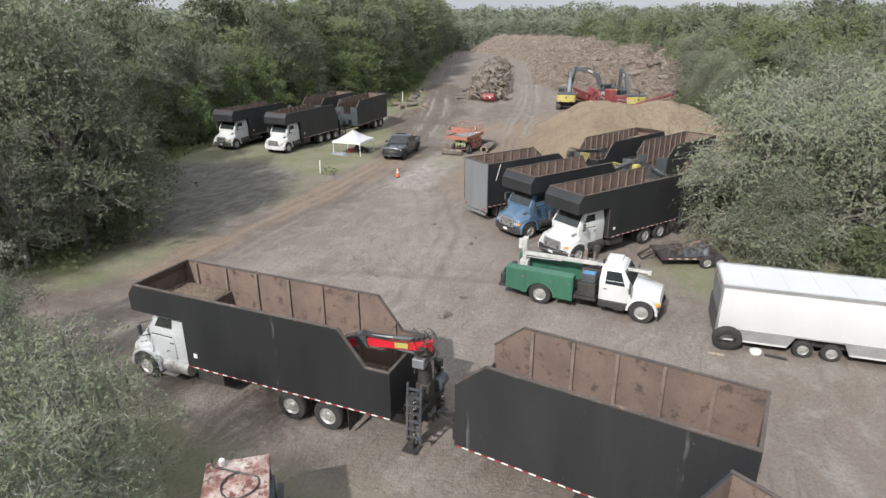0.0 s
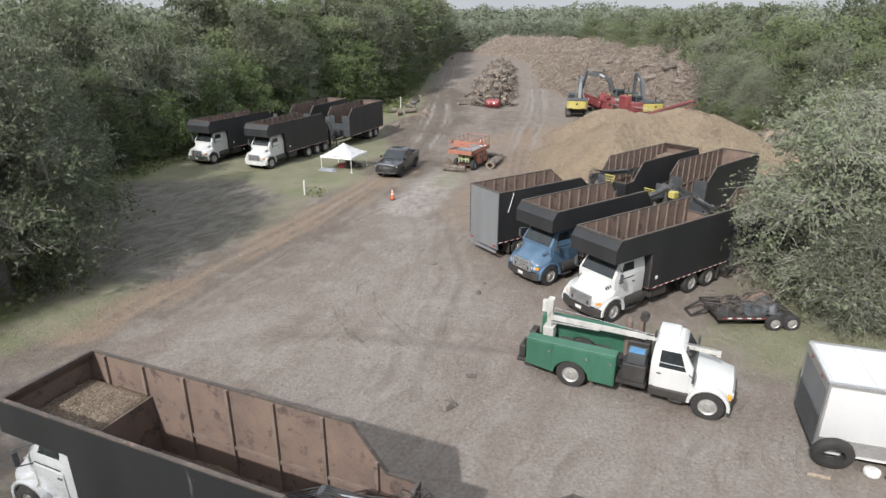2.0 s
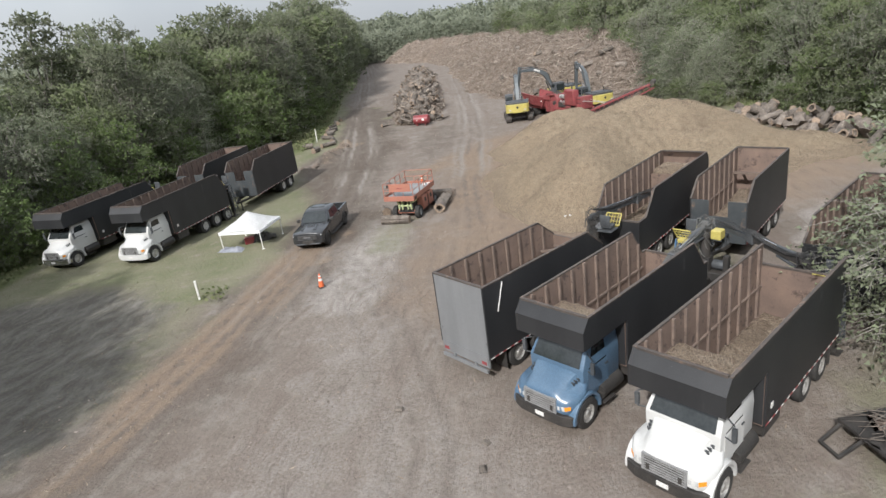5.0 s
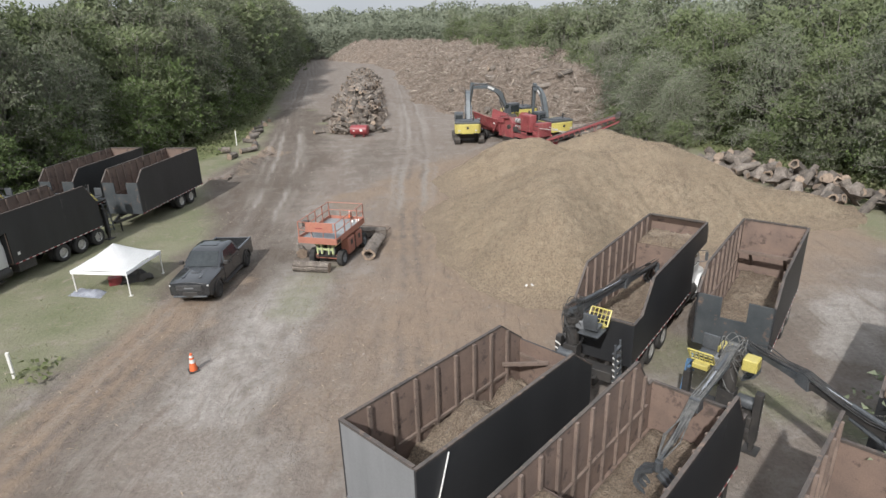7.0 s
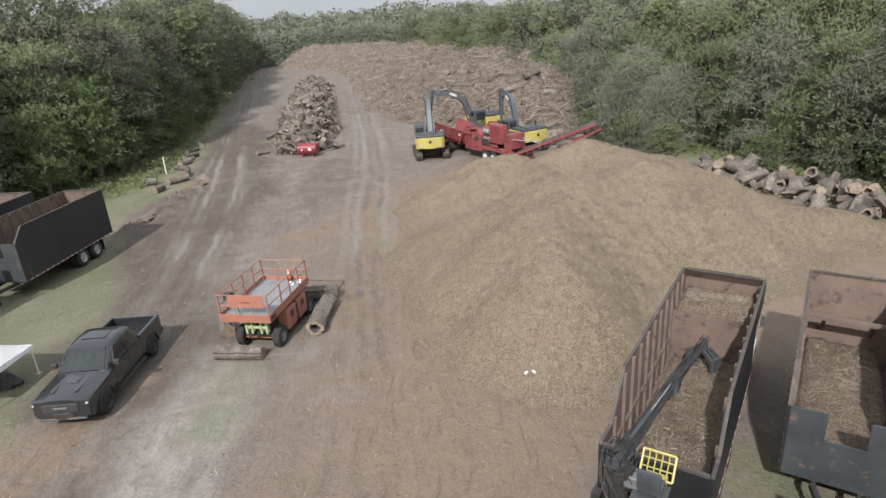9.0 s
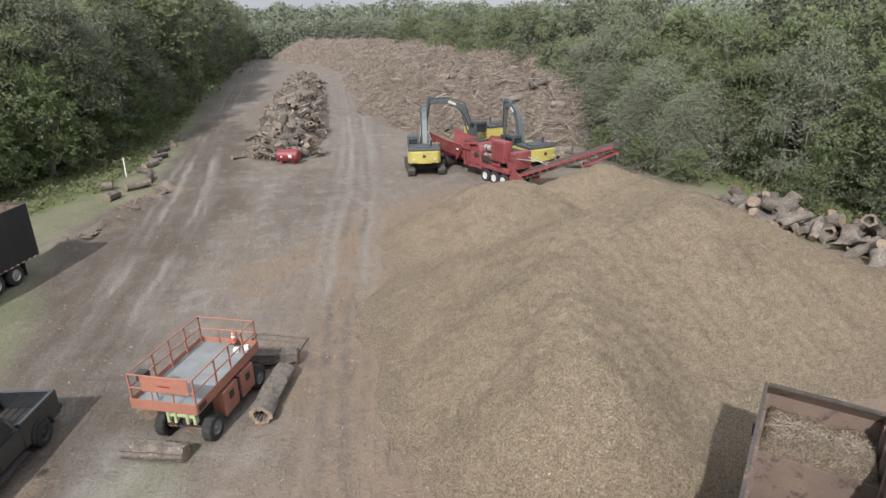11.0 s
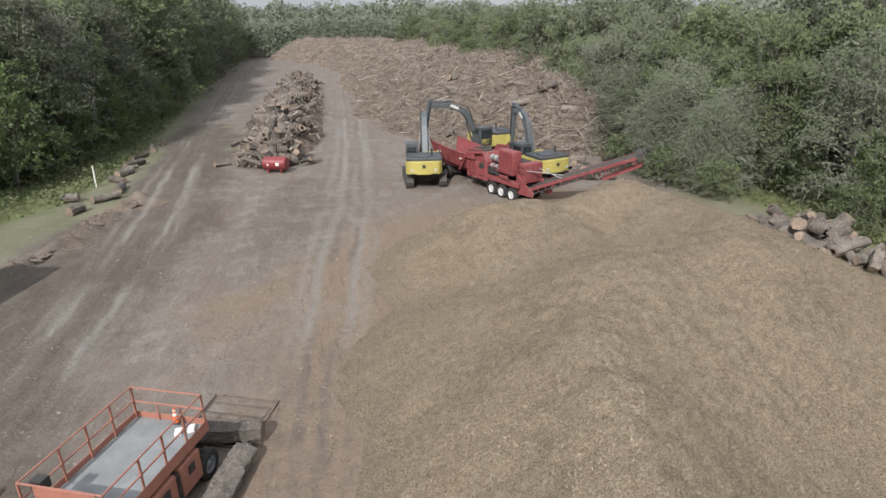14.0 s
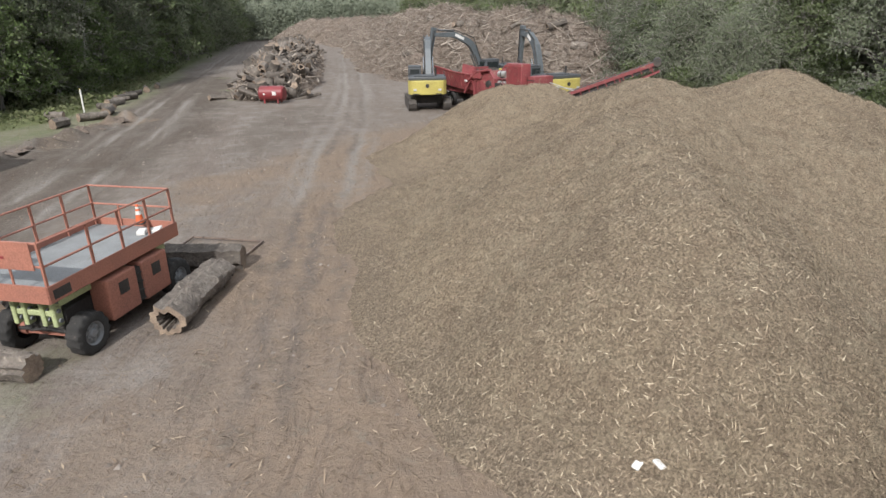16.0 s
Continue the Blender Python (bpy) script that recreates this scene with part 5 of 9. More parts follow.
def grapple(parent, at, material=None, turn=0.0):
    """A closed claw of curved tines hung on a rotator."""
    m = bmesh.new()
    a = Vector(at)
    rod(m, a, a + Vector((0, 0, -0.25)), 0.10, 0.12, 8)
    for s in (-1, 1):
        for k in (-1, 0, 1):
            pts = [a + Vector((s * 0.08, k * 0.14, -0.25)), a + Vector((s * 0.42, k * 0.17, -0.45)), a + Vector((s * 0.46, k * 0.18, -0.80)), a + Vector((s * 0.12, k * 0.17, -1.05))]
            for p, q in zip(pts, pts[1:]):
                beam(m, p, q, 0.07, 0.10)
        rod(m, a + Vector((s * 0.42, -0.2, -0.45)), a + Vector((s * 0.42, 0.2, -0.45)), 0.05)
    bmesh.ops.rotate(m, cent=a, matrix=Matrix.Rotation(radians(turn), 3, "Z"), verts=m.verts[:])
    return part("grapple", m, material or DARK, parent, "steel claw")


def crane(t, x, boom_to, mid_up=0.5, paint=None, seat=True, grab=True, tall=3.0, cy=0.0, hand=1, ladder=None):
    """A knuckle-boom loader on a column behind the box, with ladder, outriggers, seat and hoses. boom_to: where its boom lies, in the truck's own metres; cy: the column's offset; hand: the side of its seat."""
    paint = paint or CRANE_GREY
    rng = random.Random(int(abs(x) * 100) + int(abs(boom_to[0]) * 37))
    m = bmesh.new()
    hull_box(m, x - 0.24, x + 0.24, -0.95, 0.95, 0.85, 1.2)
    hull_box(m, x - 0.22, x + 0.22, cy - 0.24, cy + 0.24, 1.2, 1.8)
    rod(m, (x, cy, 1.8), (x, cy, tall), 0.22, 0.17, 14)
    rod(m, (x, cy, tall - 0.35), (x, cy, tall - 0.15), 0.29, 0.29, 14)
    col = part("crane_column", soften(m, 0.015, 1, 50), CHASSIS, t, "", True)
    part("oil_tank", soften(fresh(rod, (x - 0.2, -hand * 0.4, 1.42), (x - 0.2, -hand * 0.95, 1.42), 0.20, 0.20, 16), 0.03, 2), DARK, col, "grey oil tank", True)
    valve = part("valve_block", soften(fresh(hull_box, x - 0.16, x + 0.22, cy + hand * 0.3 - 0.16, cy + hand * 0.3 + 0.16, tall - 0.55, tall - 0.25), 0.02, 1), GALV, col, "grey valve block")
    for k in range(7):
        part("lever", fresh(rod, (x - 0.12 + k * 0.05, cy + hand * 0.3, tall - 0.25), (x - 0.14 + k * 0.05, cy + hand * 0.34, tall - 0.02), 0.010), CHASSIS, valve)
    for s in (-1, 1):
        m = bmesh.new()
        hull_box(m, x - 0.12, x + 0.12, s * 1.02 - 0.10, s * 1.02 + 0.10, 0.35, 1.95)
        hull_box(m, x - 0.07, x + 0.07, s * 1.02 - 0.06, s * 1.02 + 0.06, 0.04, 0.4)
        hull_box(m, x - 0.24, x + 0.24, s * 1.02 - 0.22, s * 1.02 + 0.22, 0.0, 0.05)
        leg = part("outrigger", m, CHASSIS, t, "black outrigger leg with pale bands and a foot plate")
        for k in range(6):
            part("band", fresh(beam, (x - 0.125, s * 1.02 - 0.10, 0.55 + k * 0.22), (x - 0.125, s * 1.02 + 0.10, 0.65 + k * 0.22), 0.006, 0.05), TAPE_WHITE, leg)
    m = bmesh.new()
    for off in (0.0, 0.42):
        beam(m, (x - 0.35 + off, hand * 1.20, 0.45), (x - 0.35 + off, hand * 1.05, 2.35), 0.06, 0.05)
    for k in range(7):
        beam(m, (x - 0.35, hand * (1.19 - 0.02 * k), 0.6 + k * 0.26), (x + 0.07, hand * (1.19 - 0.02 * k), 0.6 + k * 0.26), 0.09, 0.03)
    for k in range(2):
        beam(m, (x - 0.14, hand * 1.18, 0.9 + k * 1.0), (x - 0.14, hand * 0.9, 0.9 + k * 1.0), 0.05, 0.05)
    part("ladder", m, ladder or DARK, t, "steel access ladder")
    if seat:
        m = bmesh.new()
        y0, y1 = sorted((cy + hand * 0.36, cy + hand * 1.05))
        hull_box(m, x - 0.45, x + 0.25, y0, y1, tall - 0.55, tall - 0.51)
        beam(m, (x, cy, tall - 0.6), (x, cy + hand * 0.9, tall - 0.55), 0.08, 0.06)
        part("platform", m, DARK, col)
        m = bmesh.new()
        hull_box(m, x - 0.28, x + 0.18, y0 + 0.1, y1 - 0.1, tall - 0.42, tall - 0.30)
        hull_box(m, x - 0.34, x - 0.26, y0 + 0.1, y1 - 0.1, tall - 0.30, tall + 0.18)
        part("seat", soften(m, 0.04, 2), DARK, col, "operator's seat", True)
        m = bmesh.new()
        gx0, gx1 = x + 0.30, x + 0.62
        loop = [Vector((gx0, y0, tall - 0.45)), Vector((gx1, y0, tall + 0.0)), Vector((gx1, y1, tall + 0.0)), Vector((gx0, y1, tall - 0.45)), Vector((gx0, y0, tall - 0.45))]
        pipe(m, loop, 0.028, 6)
        for f in (0.2, 0.4, 0.6, 0.8):
            pipe(m, [loop[0].lerp(loop[3], f), loop[1].lerp(loop[2], f)], 0.016, 5)
        for f in (0.35, 0.7):
            pipe(m, [loop[0].lerp(loop[1], f), loop[3].lerp(loop[2], f)], 0.016, 5)
        part("guard", m, YELLOW, col, "yellow guard frame")
        part("control_box", soften(fresh(hull_box, x + 0.28, x + 0.52, y0 + 0.12, y1 - 0.12, tall - 0.62, tall - 0.46), 0.02, 1), YELLOW, col, "scuffed yellow control box")
    if ladder:
        for bx, by, bz in ((0.15, 0.55, 0.05), (-0.45, -0.3, -0.1)):
            part("hose_guard", soften(fresh(hull_box, x + bx - 0.22, x + bx + 0.22, cy + by - 0.2, cy + by + 0.2, tall - 0.35 + bz, tall + 0.02 + bz), 0.03, 1), YELLOW, col, "scuffed yellow hose guard box")
    p0, p2 = Vector((x, cy, tall)), Vector(boom_to)
    d = p2 - p0
    p1 = p0 + d * 0.56 + Vector((0, 0, mid_up))
    e = (p1 - p0).normalized()
    side = d.cross(Vector((0, 0, 1))).normalized()
    thick = 1.45 if paint is BRIGHT_RED else 1.0
    b = part("main_boom", fresh(beam, p0 - e * 0.25, p1, 0.15 * thick, 0.21 * thick, 0.12 * thick, 0.16 * thick), paint, t)
    if paint is BRIGHT_RED:
        for s in (-1, 1):
            o = side * s * 0.125
            part("maker_plate", fresh(beam, p0 + (p1 - p0) * 0.25 + o, p0 + (p1 - p0) * 0.46 + o, 0.02, 0.17), YELLOW, b, "plain yellow maker plate")
    part("cylinder", fresh(rod, p0 + Vector((0, 0, -0.3)) + e * 0.15, p0 + (p1 - p0) * 0.5 + Vector((0, 0, -0.16)), 0.06, 0.06, 8), DARK, b, "hydraulic ram")
    part("cylinder_rod", fresh(rod, p0 + (p1 - p0) * 0.45 + Vector((0, 0, 0.18)), p1 + Vector((0, 0, 0.2)), 0.035, 0.035, 8), CHROME, b, "bright ram rod")
    part("cylinder", fresh(rod, p0 + (p1 - p0) * 0.12 + Vector((0, 0, 0.19)), p0 + (p1 - p0) * 0.5 + Vector((0, 0, 0.19)), 0.06, 0.06, 8), DARK, b, "hydraulic ram")
    q = bmesh.new()
    prism(q, [(-0.2, -0.16), (0.2, -0.10), (0.16, 0.26), (-0.14, 0.26)], -0.13, 0.13)
    bmesh.ops.transform(q, matrix=Matrix.Translation(p1) @ Matrix.Rotation(math.atan2(d.y, d.x), 4, "Z"), verts=q.verts[:])
    part("knuckle", q, DARK, b)
    st = part("stick", fresh(beam, p1, p2, 0.13 * thick, 0.18 * thick, 0.10, 0.13), BRIGHT_RED if paint is BRIGHT_RED else DARK, t)
    m = bmesh.new()
    for k in range(8):
        o = side * (0.035 * (k - 3.5)) + Vector((0, 0, 0.14 + 0.025 * (k % 2)))
        sag = lambda v: Vector((0, 0, v * rng.uniform(-1, 1)))
        pipe(m, [p0 + o + Vector((0, 0, 0.15)), p0 + (p1 - p0) * 0.3 + o + sag(0.05), p0 + (p1 - p0) * 0.65 + o + sag(0.05), p1 + o + Vector((0, 0, 0.12)), p1 + (p2 - p1) * 0.35 + o + sag(0.1), p1 + (p2 - p1) * 0.7 + o + sag(0.1) + side * rng.uniform(-0.12, 0.12), p2 + o * 0.5 + sag(0.15)], 0.017, 5)
    for k in range(24):
        a = rng.uniform(0, 6.28)
        r = rng.uniform(0.16, 0.42)
        z = tall + 0.12 - rng.uniform(0, 0.9)
        pts = [Vector((x + math.cos(a + u) * r * (1 + 0.2 * math.sin(3 * u)), cy + math.sin(a + u) * r, z + 0.35 * math.sin(u * 1.7))) for u in np.linspace(0, 2.6, 9)]
        pipe(m, pts, 0.013, 5)
    part("hose_bundle", m, GREY_HOSE if ladder else HOSE, t, "tangle of hydraulic hoses")
    if grab:
        grapple(st, p2 + Vector((0, 0, 0.0)), DARK, rng.uniform(0, 90))
    return col


GREY_HOSE = mat("dusty_hose", (0.06, 0.06, 0.058), (0.15, 0.147, 0.138), 0.6, 0, 6, 30, 0.1)
LADDER_BLUE = mat("blue_ladder_paint", (0.07, 0.15, 0.26), (0.09, 0.18, 0.29), 0.5, 0, 2, 30, 0.05, (0.2, 0.18, 0.16), 0.62)


def grapple_truck(m, paint, length, label, axles, crane_to=None, front=0.15, cut=(1.65, 0.85), top=3.7, low=2.6, crane_paint=None, litter=1, bumper=None, guard=True, step=0.72, hw=1.25, rear_high=None, mid_up=0.3, wheelbase=6.4, bed=0.35, gap=0.55, cy=0.0, hand=1, ladder=None, straw=0.1):
    t = thing("grapple_truck", m, label, "truck", "grapple trucks")
    xr = front - length
    zb, zo, xc = 1.02, 2.74, -2.14
    outline = [(front, zo), (front, 3.34), (front - 0.28, top), (xr + cut[0], top), (xr + cut[0] - cut[1], low), (xr, low), (xr, zb), (xc, zb), (xc, zo)]
    ribs = list(np.arange(front - 0.75, xr + 0.3, -step))
    tops = []
    for x in ribs:
        z0 = zo + 0.1 if x > xc else zb + 0.1
        z1 = top if x > xr + cut[0] else (low if x < xr + cut[0] - cut[1] else low + (top - low) * (x - xr - cut[0] + cut[1]) / cut[1])
        tops.append((z0, z1 - 0.02))
    steel_box(t, outline, zb, hw, ribs, tops, 2.0 if rear_high is None else 2.2, [(xr + 0.03, zb, (rear_high or low), -1), (xc + 0.03, zb + 0.08, zo + 0.06, 1)])
    # hood over the cab: front panel and slanted visor
    m2 = bmesh.new()
    for (a, za), (b_, zb_) in (((front - 0.003, zo), (front - 0.003, 3.34)), ((front - 0.003, 3.34), (front - 0.283, top))):
        loft(m2, [[(a, -hw + 0.061, za), (a, hw - 0.061, za), (a - 0.05, hw - 0.061, za), (a - 0.05, -hw + 0.061, za)], [(b_, -hw + 0.061, zb_), (b_, hw - 0.061, zb_), (b_ - 0.05, hw - 0.061, zb_), (b_ - 0.05, -hw + 0.061, zb_)]])
    for f in m2.faces:
        f.material_index = 1 if f.normal.length < 0.5 else 0
    bmesh.ops.recalc_face_normals(m2, faces=m2.faces[:])
    for f in m2.faces:
        f.material_index = 1 if f.normal.x < -0.5 else 0
    part("front_panel", m2, (BLACK, RUST), t)
    part("floor", fresh(hull_box, xr + 0.061, xc, -hw + 0.061, hw - 0.061, zb, zb + 0.07), RUST, t)
    part("cab_floor", fresh(hull_box, xc + 0.061, front - 0.054, -hw + 0.061, hw - 0.061, zo, zo + 0.06), RUST, t)
    top_edge(t, [(front - 0.28, top), (xr + cut[0], top), (xr + cut[0] - cut[1], low), (xr, low)] if cut[0] > 0.05 else [(front - 0.28, top), (xr, top)], hw, 0.06, [(front - 0.30, top), (xr + 0.04, rear_high or low)])
    if litter:
        litter_bed(t, xr + 0.1, xc - 0.1, hw - 0.15, zb + 0.08, litter, bed)
        litter_bed(t, xc + 0.07, front - 0.10, hw - 0.09, zo + 0.07, litter + 1, straw, int(40 + 400 * straw))
    for s in (-1, 1):
        tape(t, xc - 0.05, xr + 0.05, s * hw, zb + 0.01)
        part("chassis_rail", fresh(hull_box, xr - gap - 0.45, 0.85, s * 0.38, s * 0.48, 0.70, 0.98), CHASSIS, t)
        part("mud_flap", fresh(hull_box, -wheelbase - 1.45, -wheelbase - 1.43, s * 0.62, s * 1.2, 0.18, 0.95), CHASSIS, t)
        part("toolbox", soften(fresh(hull_box, -2.4, -3.5, s * 0.62, s * 1.15, 0.5, 1.0), 0.02, 1), CHASSIS, t)
        wheel(t, 0, s * 1.03)
        for k in range(axles):
            ax = -wheelbase + (axles - 1) * 0.68 - k * 1.36
            wheel(t, ax, s * 1.06)
            wheel(t, ax, s * 0.72).name = "inner_tyre"
    part("axle", fresh(rod, (0, -0.9, 0.5), (0, 0.9, 0.5), 0.07), CHASSIS, t)
    for k in range(axles):
        ax = -wheelbase + (axles - 1) * 0.68 - k * 1.36
        part("axle", fresh(rod, (ax, -0.9, 0.5), (ax, 0.9, 0.5), 0.09), CHASSIS, t)
    part("latch", fresh(hull_box, -2.6, -2.45, hw, hw + 0.02, 1.45, 1.6), TAPE_WHITE, t)
    lorry_cab(t, paint, "sloped", bumper)
    if crane_to is not None:
        crane(t, xr - gap, crane_to, mid_up, crane_paint, guard, cy=cy, hand=hand, ladder=ladder)
    return t


def box_trailer(m, length, label, top=3.7, low=None, cut=0.0, notch=False, wheels_at=None, axles=2, silver_rear=False, litter=0, zb=0.95, hw=1.25, rear_top=None, open_front=False, tongue=1.6, rail=True, brace=False, step=0.76, bed=0.3, liner=None, front_brace=False):
    """A tall debris trailer; x = 0 is the front of its box."""
    t = thing("debris_trailer", m, label, "trailer", "debris trailers")
    xr = -length
    low = low or top
    outline = [(0, zb), (0, low), (-cut, top), (xr, top), (xr, zb)] if cut else [(0, zb), (0, top), (xr, top), (xr, zb)]
    ribs = list(np.arange(-step, xr + 0.25, -step))
    tops = [(zb + 0.1, (low + (top - low) * min(1, -x / cut) if cut else top) - 0.02) for x in ribs]
    steel_box(t, outline, zb, hw, ribs, tops, 2.05 if rail else None, [])
    m2 = bmesh.new()
    if notch:
        prof = [(-hw + 0.061, zb), (hw - 0.061, zb), (hw - 0.061, low), (0.42, low), (0.42, low - 0.75), (-0.42, low - 0.75), (-0.42, low), (-hw + 0.061, low)]
        a = [m2.verts.new((0, y, z)) for y, z in prof]
        b = [m2.verts.new((-0.06, y, z)) for y, z in prof]
        m2.faces.new(a)
        m2.faces.new(b[::-1]).material_index = 1
        for i in range(len(a)):
            m2.faces.new((a[i], a[(i + 1) % len(a)], b[(i + 1) % len(a)], b[i]))
    else:
        hull_box(m2, -0.06, 0, -hw + 0.061, hw - 0.061, zb, (low if not open_front else low - 0.6))
        for f in m2.faces:
            f.material_index = 1 if f.calc_center_median().x < -0.05 else 0
    part("front_wall", m2, (BLACK if not notch else GALV_DARK, RUST), t)
    m2 = bmesh.new()
    hull_box(m2, xr, xr + 0.06, -hw + 0.061, hw - 0.061, zb - (0.35 if silver_rear else 0), rear_top or top)
    for f in m2.faces:
        f.material_index = 1 if f.calc_center_median().x > xr + 0.05 else 0
    rear = part("rear_wall", m2, (GALV if silver_rear else BLACK, liner or RUST), t)
    if silver_rear:
        part("bumper_bar", fresh(hull_box, xr - 0.10, xr - 0.01, -1.15, 1.15, 0.42, 0.54), GALV, rear)
        for s in (-1, 1):
            part("bumper_strut", fresh(hull_box, xr - 0.07, xr - 0.005, s * 0.5, s * 0.6, 0.54, 0.66), GALV, rear)
            part("tail_light", fresh(hull_box, xr - 0.03, xr - 0.003, s * 0.85, s * 1.08, 0.70, 0.82), TAPE_RED, rear, "red tail light")
            part("hinge", fresh(hull_box, xr - 0.03, xr - 0.003, s * 1.10, s * 1.18, 1.5, 1.62), GALV, rear)
        part("lower_panel", fresh(hull_box, xr - 0.025, xr - 0.003, -1.15, 1.15, 0.62, 1.02), GALV, rear, "scuffed grey lower panel")
        m3 = bmesh.new()
        pipe(m3, [Vector((xr + 0.95, -hw - 0.02, top - 0.1)), Vector((xr + 0.60, -hw - 0.03, 2.6))], 0.02)
        part("strap", m3, TAPE_WHITE, t, "pale loose strap")
    part("floor", fresh(hull_box, xr + 0.061, -0.061, -hw + 0.061, hw - 0.061, zb, zb + 0.07), RUST, t)
    top_edge(t, ([(0, low), (-cut, top), (xr, top)] if cut else [(0, top), (xr, top)]), hw, 0.06, [(xr + 0.04, rear_top or top)])
    if brace:
        m3 = bmesh.new()
        beam(m3, (xr + 0.9, -hw + 0.1, 2.55), (xr + 0.9, hw - 0.1, 2.55), 0.14, 0.12)
        for s in (-1, 1):
            beam(m3, (xr + 0.9, s * (hw - 0.6), 2.5), (xr + 0.12, s * (hw - 0.6), 1.8), 0.10, 0.10)
        part("brace", m3, RUST_RIB, t, "rusty cross brace")
    if litter:
        litter_bed(t, xr + 0.1, -0.12, hw - 0.15, zb + 0.08, litter, bed)
    if front_brace:
        for s in (-1, 1):
            part("diagonal_brace", fresh(beam, (-0.12, s * 0.1, 2.5), (-1.0, s * (hw - 0.1), 2.45), 0.09, 0.10), RUST_RIB, t)
        part("cross_rail", fresh(beam, (-0.10, -hw + 0.1, 2.4), (-0.10, hw - 0.1, 2.4), 0.06, 0.10), RUST_RIB, t)
    for s in (-1, 1):
        tape(t, -0.05, xr + 0.05, s * hw, zb + 0.01)
        part("chassis_rail", fresh(hull_box, xr + 0.2, 0.0, s * 0.42, s * 0.52, zb - 0.25, zb - 0.002), CHASSIS, t)
        for k in range(axles):
            x = (wheels_at if wheels_at is not None else xr + 2.2) + (axles - 1) * 0.65 - k * 1.3
            wheel(t, x, s * 1.06)
            wheel(t, x, s * 0.72).name = "inner_tyre"
        part("mud_flap", fresh(hull_box, (wheels_at if wheels_at is not None else xr + 2.2) - 1.35, (wheels_at if wheels_at is not None else xr + 2.2) - 1.33, s * 0.65, s * 1.2, 0.2, zb - 0.01), CHASSIS, t)
    for k in range(axles):
        x = (wheels_at if wheels_at is not None else xr + 2.2) + (axles - 1) * 0.65 - k * 1.3
        part("axle", fresh(rod, (x, -0.9, 0.5), (x, 0.9, 0.5), 0.08), CHASSIS, t)
        part("axle_spring", fresh(hull_box, x - 0.3, x + 0.3, 0.40, 0.54, 0.5, zb - 0.2), CHASSIS, t)
    m3 = bmesh.new()
    beam(m3, (0, 0.5, zb - 0.15), (tongue, 0.04, 0.72), 0.12, 0.16)
    beam(m3, (0, -0.5, zb - 0.15), (tongue, -0.04, 0.72), 0.12, 0.16)
    rod(m3, (tongue * 0.55, 0, 0.0), (tongue * 0.55, 0, 0.85), 0.05)
    part("drawbar", m3, CHASSIS, t)
    return t


GALV_DARK = mat("dark_scuffed_steel", (0.036, 0.042, 0.046), (0.06, 0.066, 0.069), 0.55, 0.1, 1.2, 25, 0.04, (0.15, 0.105, 0.078), 0.57, 0, False, 0.0, 0.08, (0.2, 0.19, 0.18))


def into(m, x, y, z):
    """A place of the world in the metres of a thing that stands at m."""
    return tuple(m.inverted() @ Vector((x, y, z)))


# the set across the foreground
A = place(-10.13, 19.78, 157.3)
grapple_truck(A, SILVER, 9.95, "black-boxed grapple truck with a worn silver cab and red crane", 2, (-6.9, 0.45, 2.35), 0.1, (1.65, 0.85), crane_paint=BRIGHT_RED, guard=False, step=1.36, litter=3, wheelbase=6.9, mid_up=0.25)
box_trailer(place(0.95, 14.95, 149.5), 7.3, "tall black debris trailer with a bare rusty inside", 3.7, 2.9, 0.9, False, -4.6, 2, litter=5, rail=False, step=1.22, open_front=True, tongue=1.3, zb=0.9)
box_trailer(place(4.63, 8.68, 128), 6.5, "black debris trailer partly filled with brown chips", 3.85, None, 0, False, -4.2, 2, litter=7, rail=False, tongue=1.0)
# the row of three sets
W = place(6.45, 30.5, 214.5)
grapple_truck(W, WHITE, 8.35, "black-boxed grapple truck with a clean white cab", 2, into(W, 13.2, 40.2, 3.0), 0.32, (0.0, 0.0), crane_paint=CHASSIS, litter=9, rear_high=3.0, wheelbase=6.05, mid_up=0.05, bed=0.4)
B = place(4.41, 34.3, 215.3)
grapple_truck(B, BLUE, 7.9, "black-boxed grapple truck with a blue cab", 2, into(B, 8.7, 37.2, 2.2), 0.18, (1.1, 0.8), litter=11, wheelbase=5.8, mid_up=0.08, gap=2.25, hand=-1, cy=0.15, ladder=LADDER_BLUE)
V = place(17.3, 49.75, 41)
grapple_truck(V, WHITE, 8.9, "black-boxed grapple truck with a white cab, facing away", 2, (-2.9, 0.05, 2.35), -0.35, (1.75, 0.95), litter=13, wheelbase=6.2, mid_up=-0.05, crane_paint=DARK, gap=0.75, cy=0.55, hand=-1, bed=0.55, straw=0.5)
box_trailer(place(7.82, 41.5, 34.1), 6.9, "black debris trailer with a dull grey rear door", 3.7, 2.9, 1.0, False, -4.7, 2, silver_rear=True, litter=15, tongue=1.0, bed=1.5, front_brace=True)
box_trailer(place(15.0, 42.95, 221), 6.9, "black debris trailer with a notched steel front and braced inside", 3.7, 2.9, 0.9, True, -4.6, 2, litter=17, brace=True, tongue=1.3, bed=0.5)
box_trailer(place(15.45, 36.15, 214.5), 7.0, "black debris trailer with rusty ribbed inside under the oak", 3.7, 2.9, 0.9, False, -4.6, 2, litter=19, tongue=1.2)
# the pair beside the wood
L2 = place(-15.9, 58.35, 245.5)
grapple_truck(L2, WHITE, 8.7, "long black grapple truck with a white cab and three rear axles", 3, (-5.5, -0.3, 2.2), 0.3, (0.8, 0.7), litter=21, wheelbase=6.6, bumper=WHITE, mid_up=0.2)
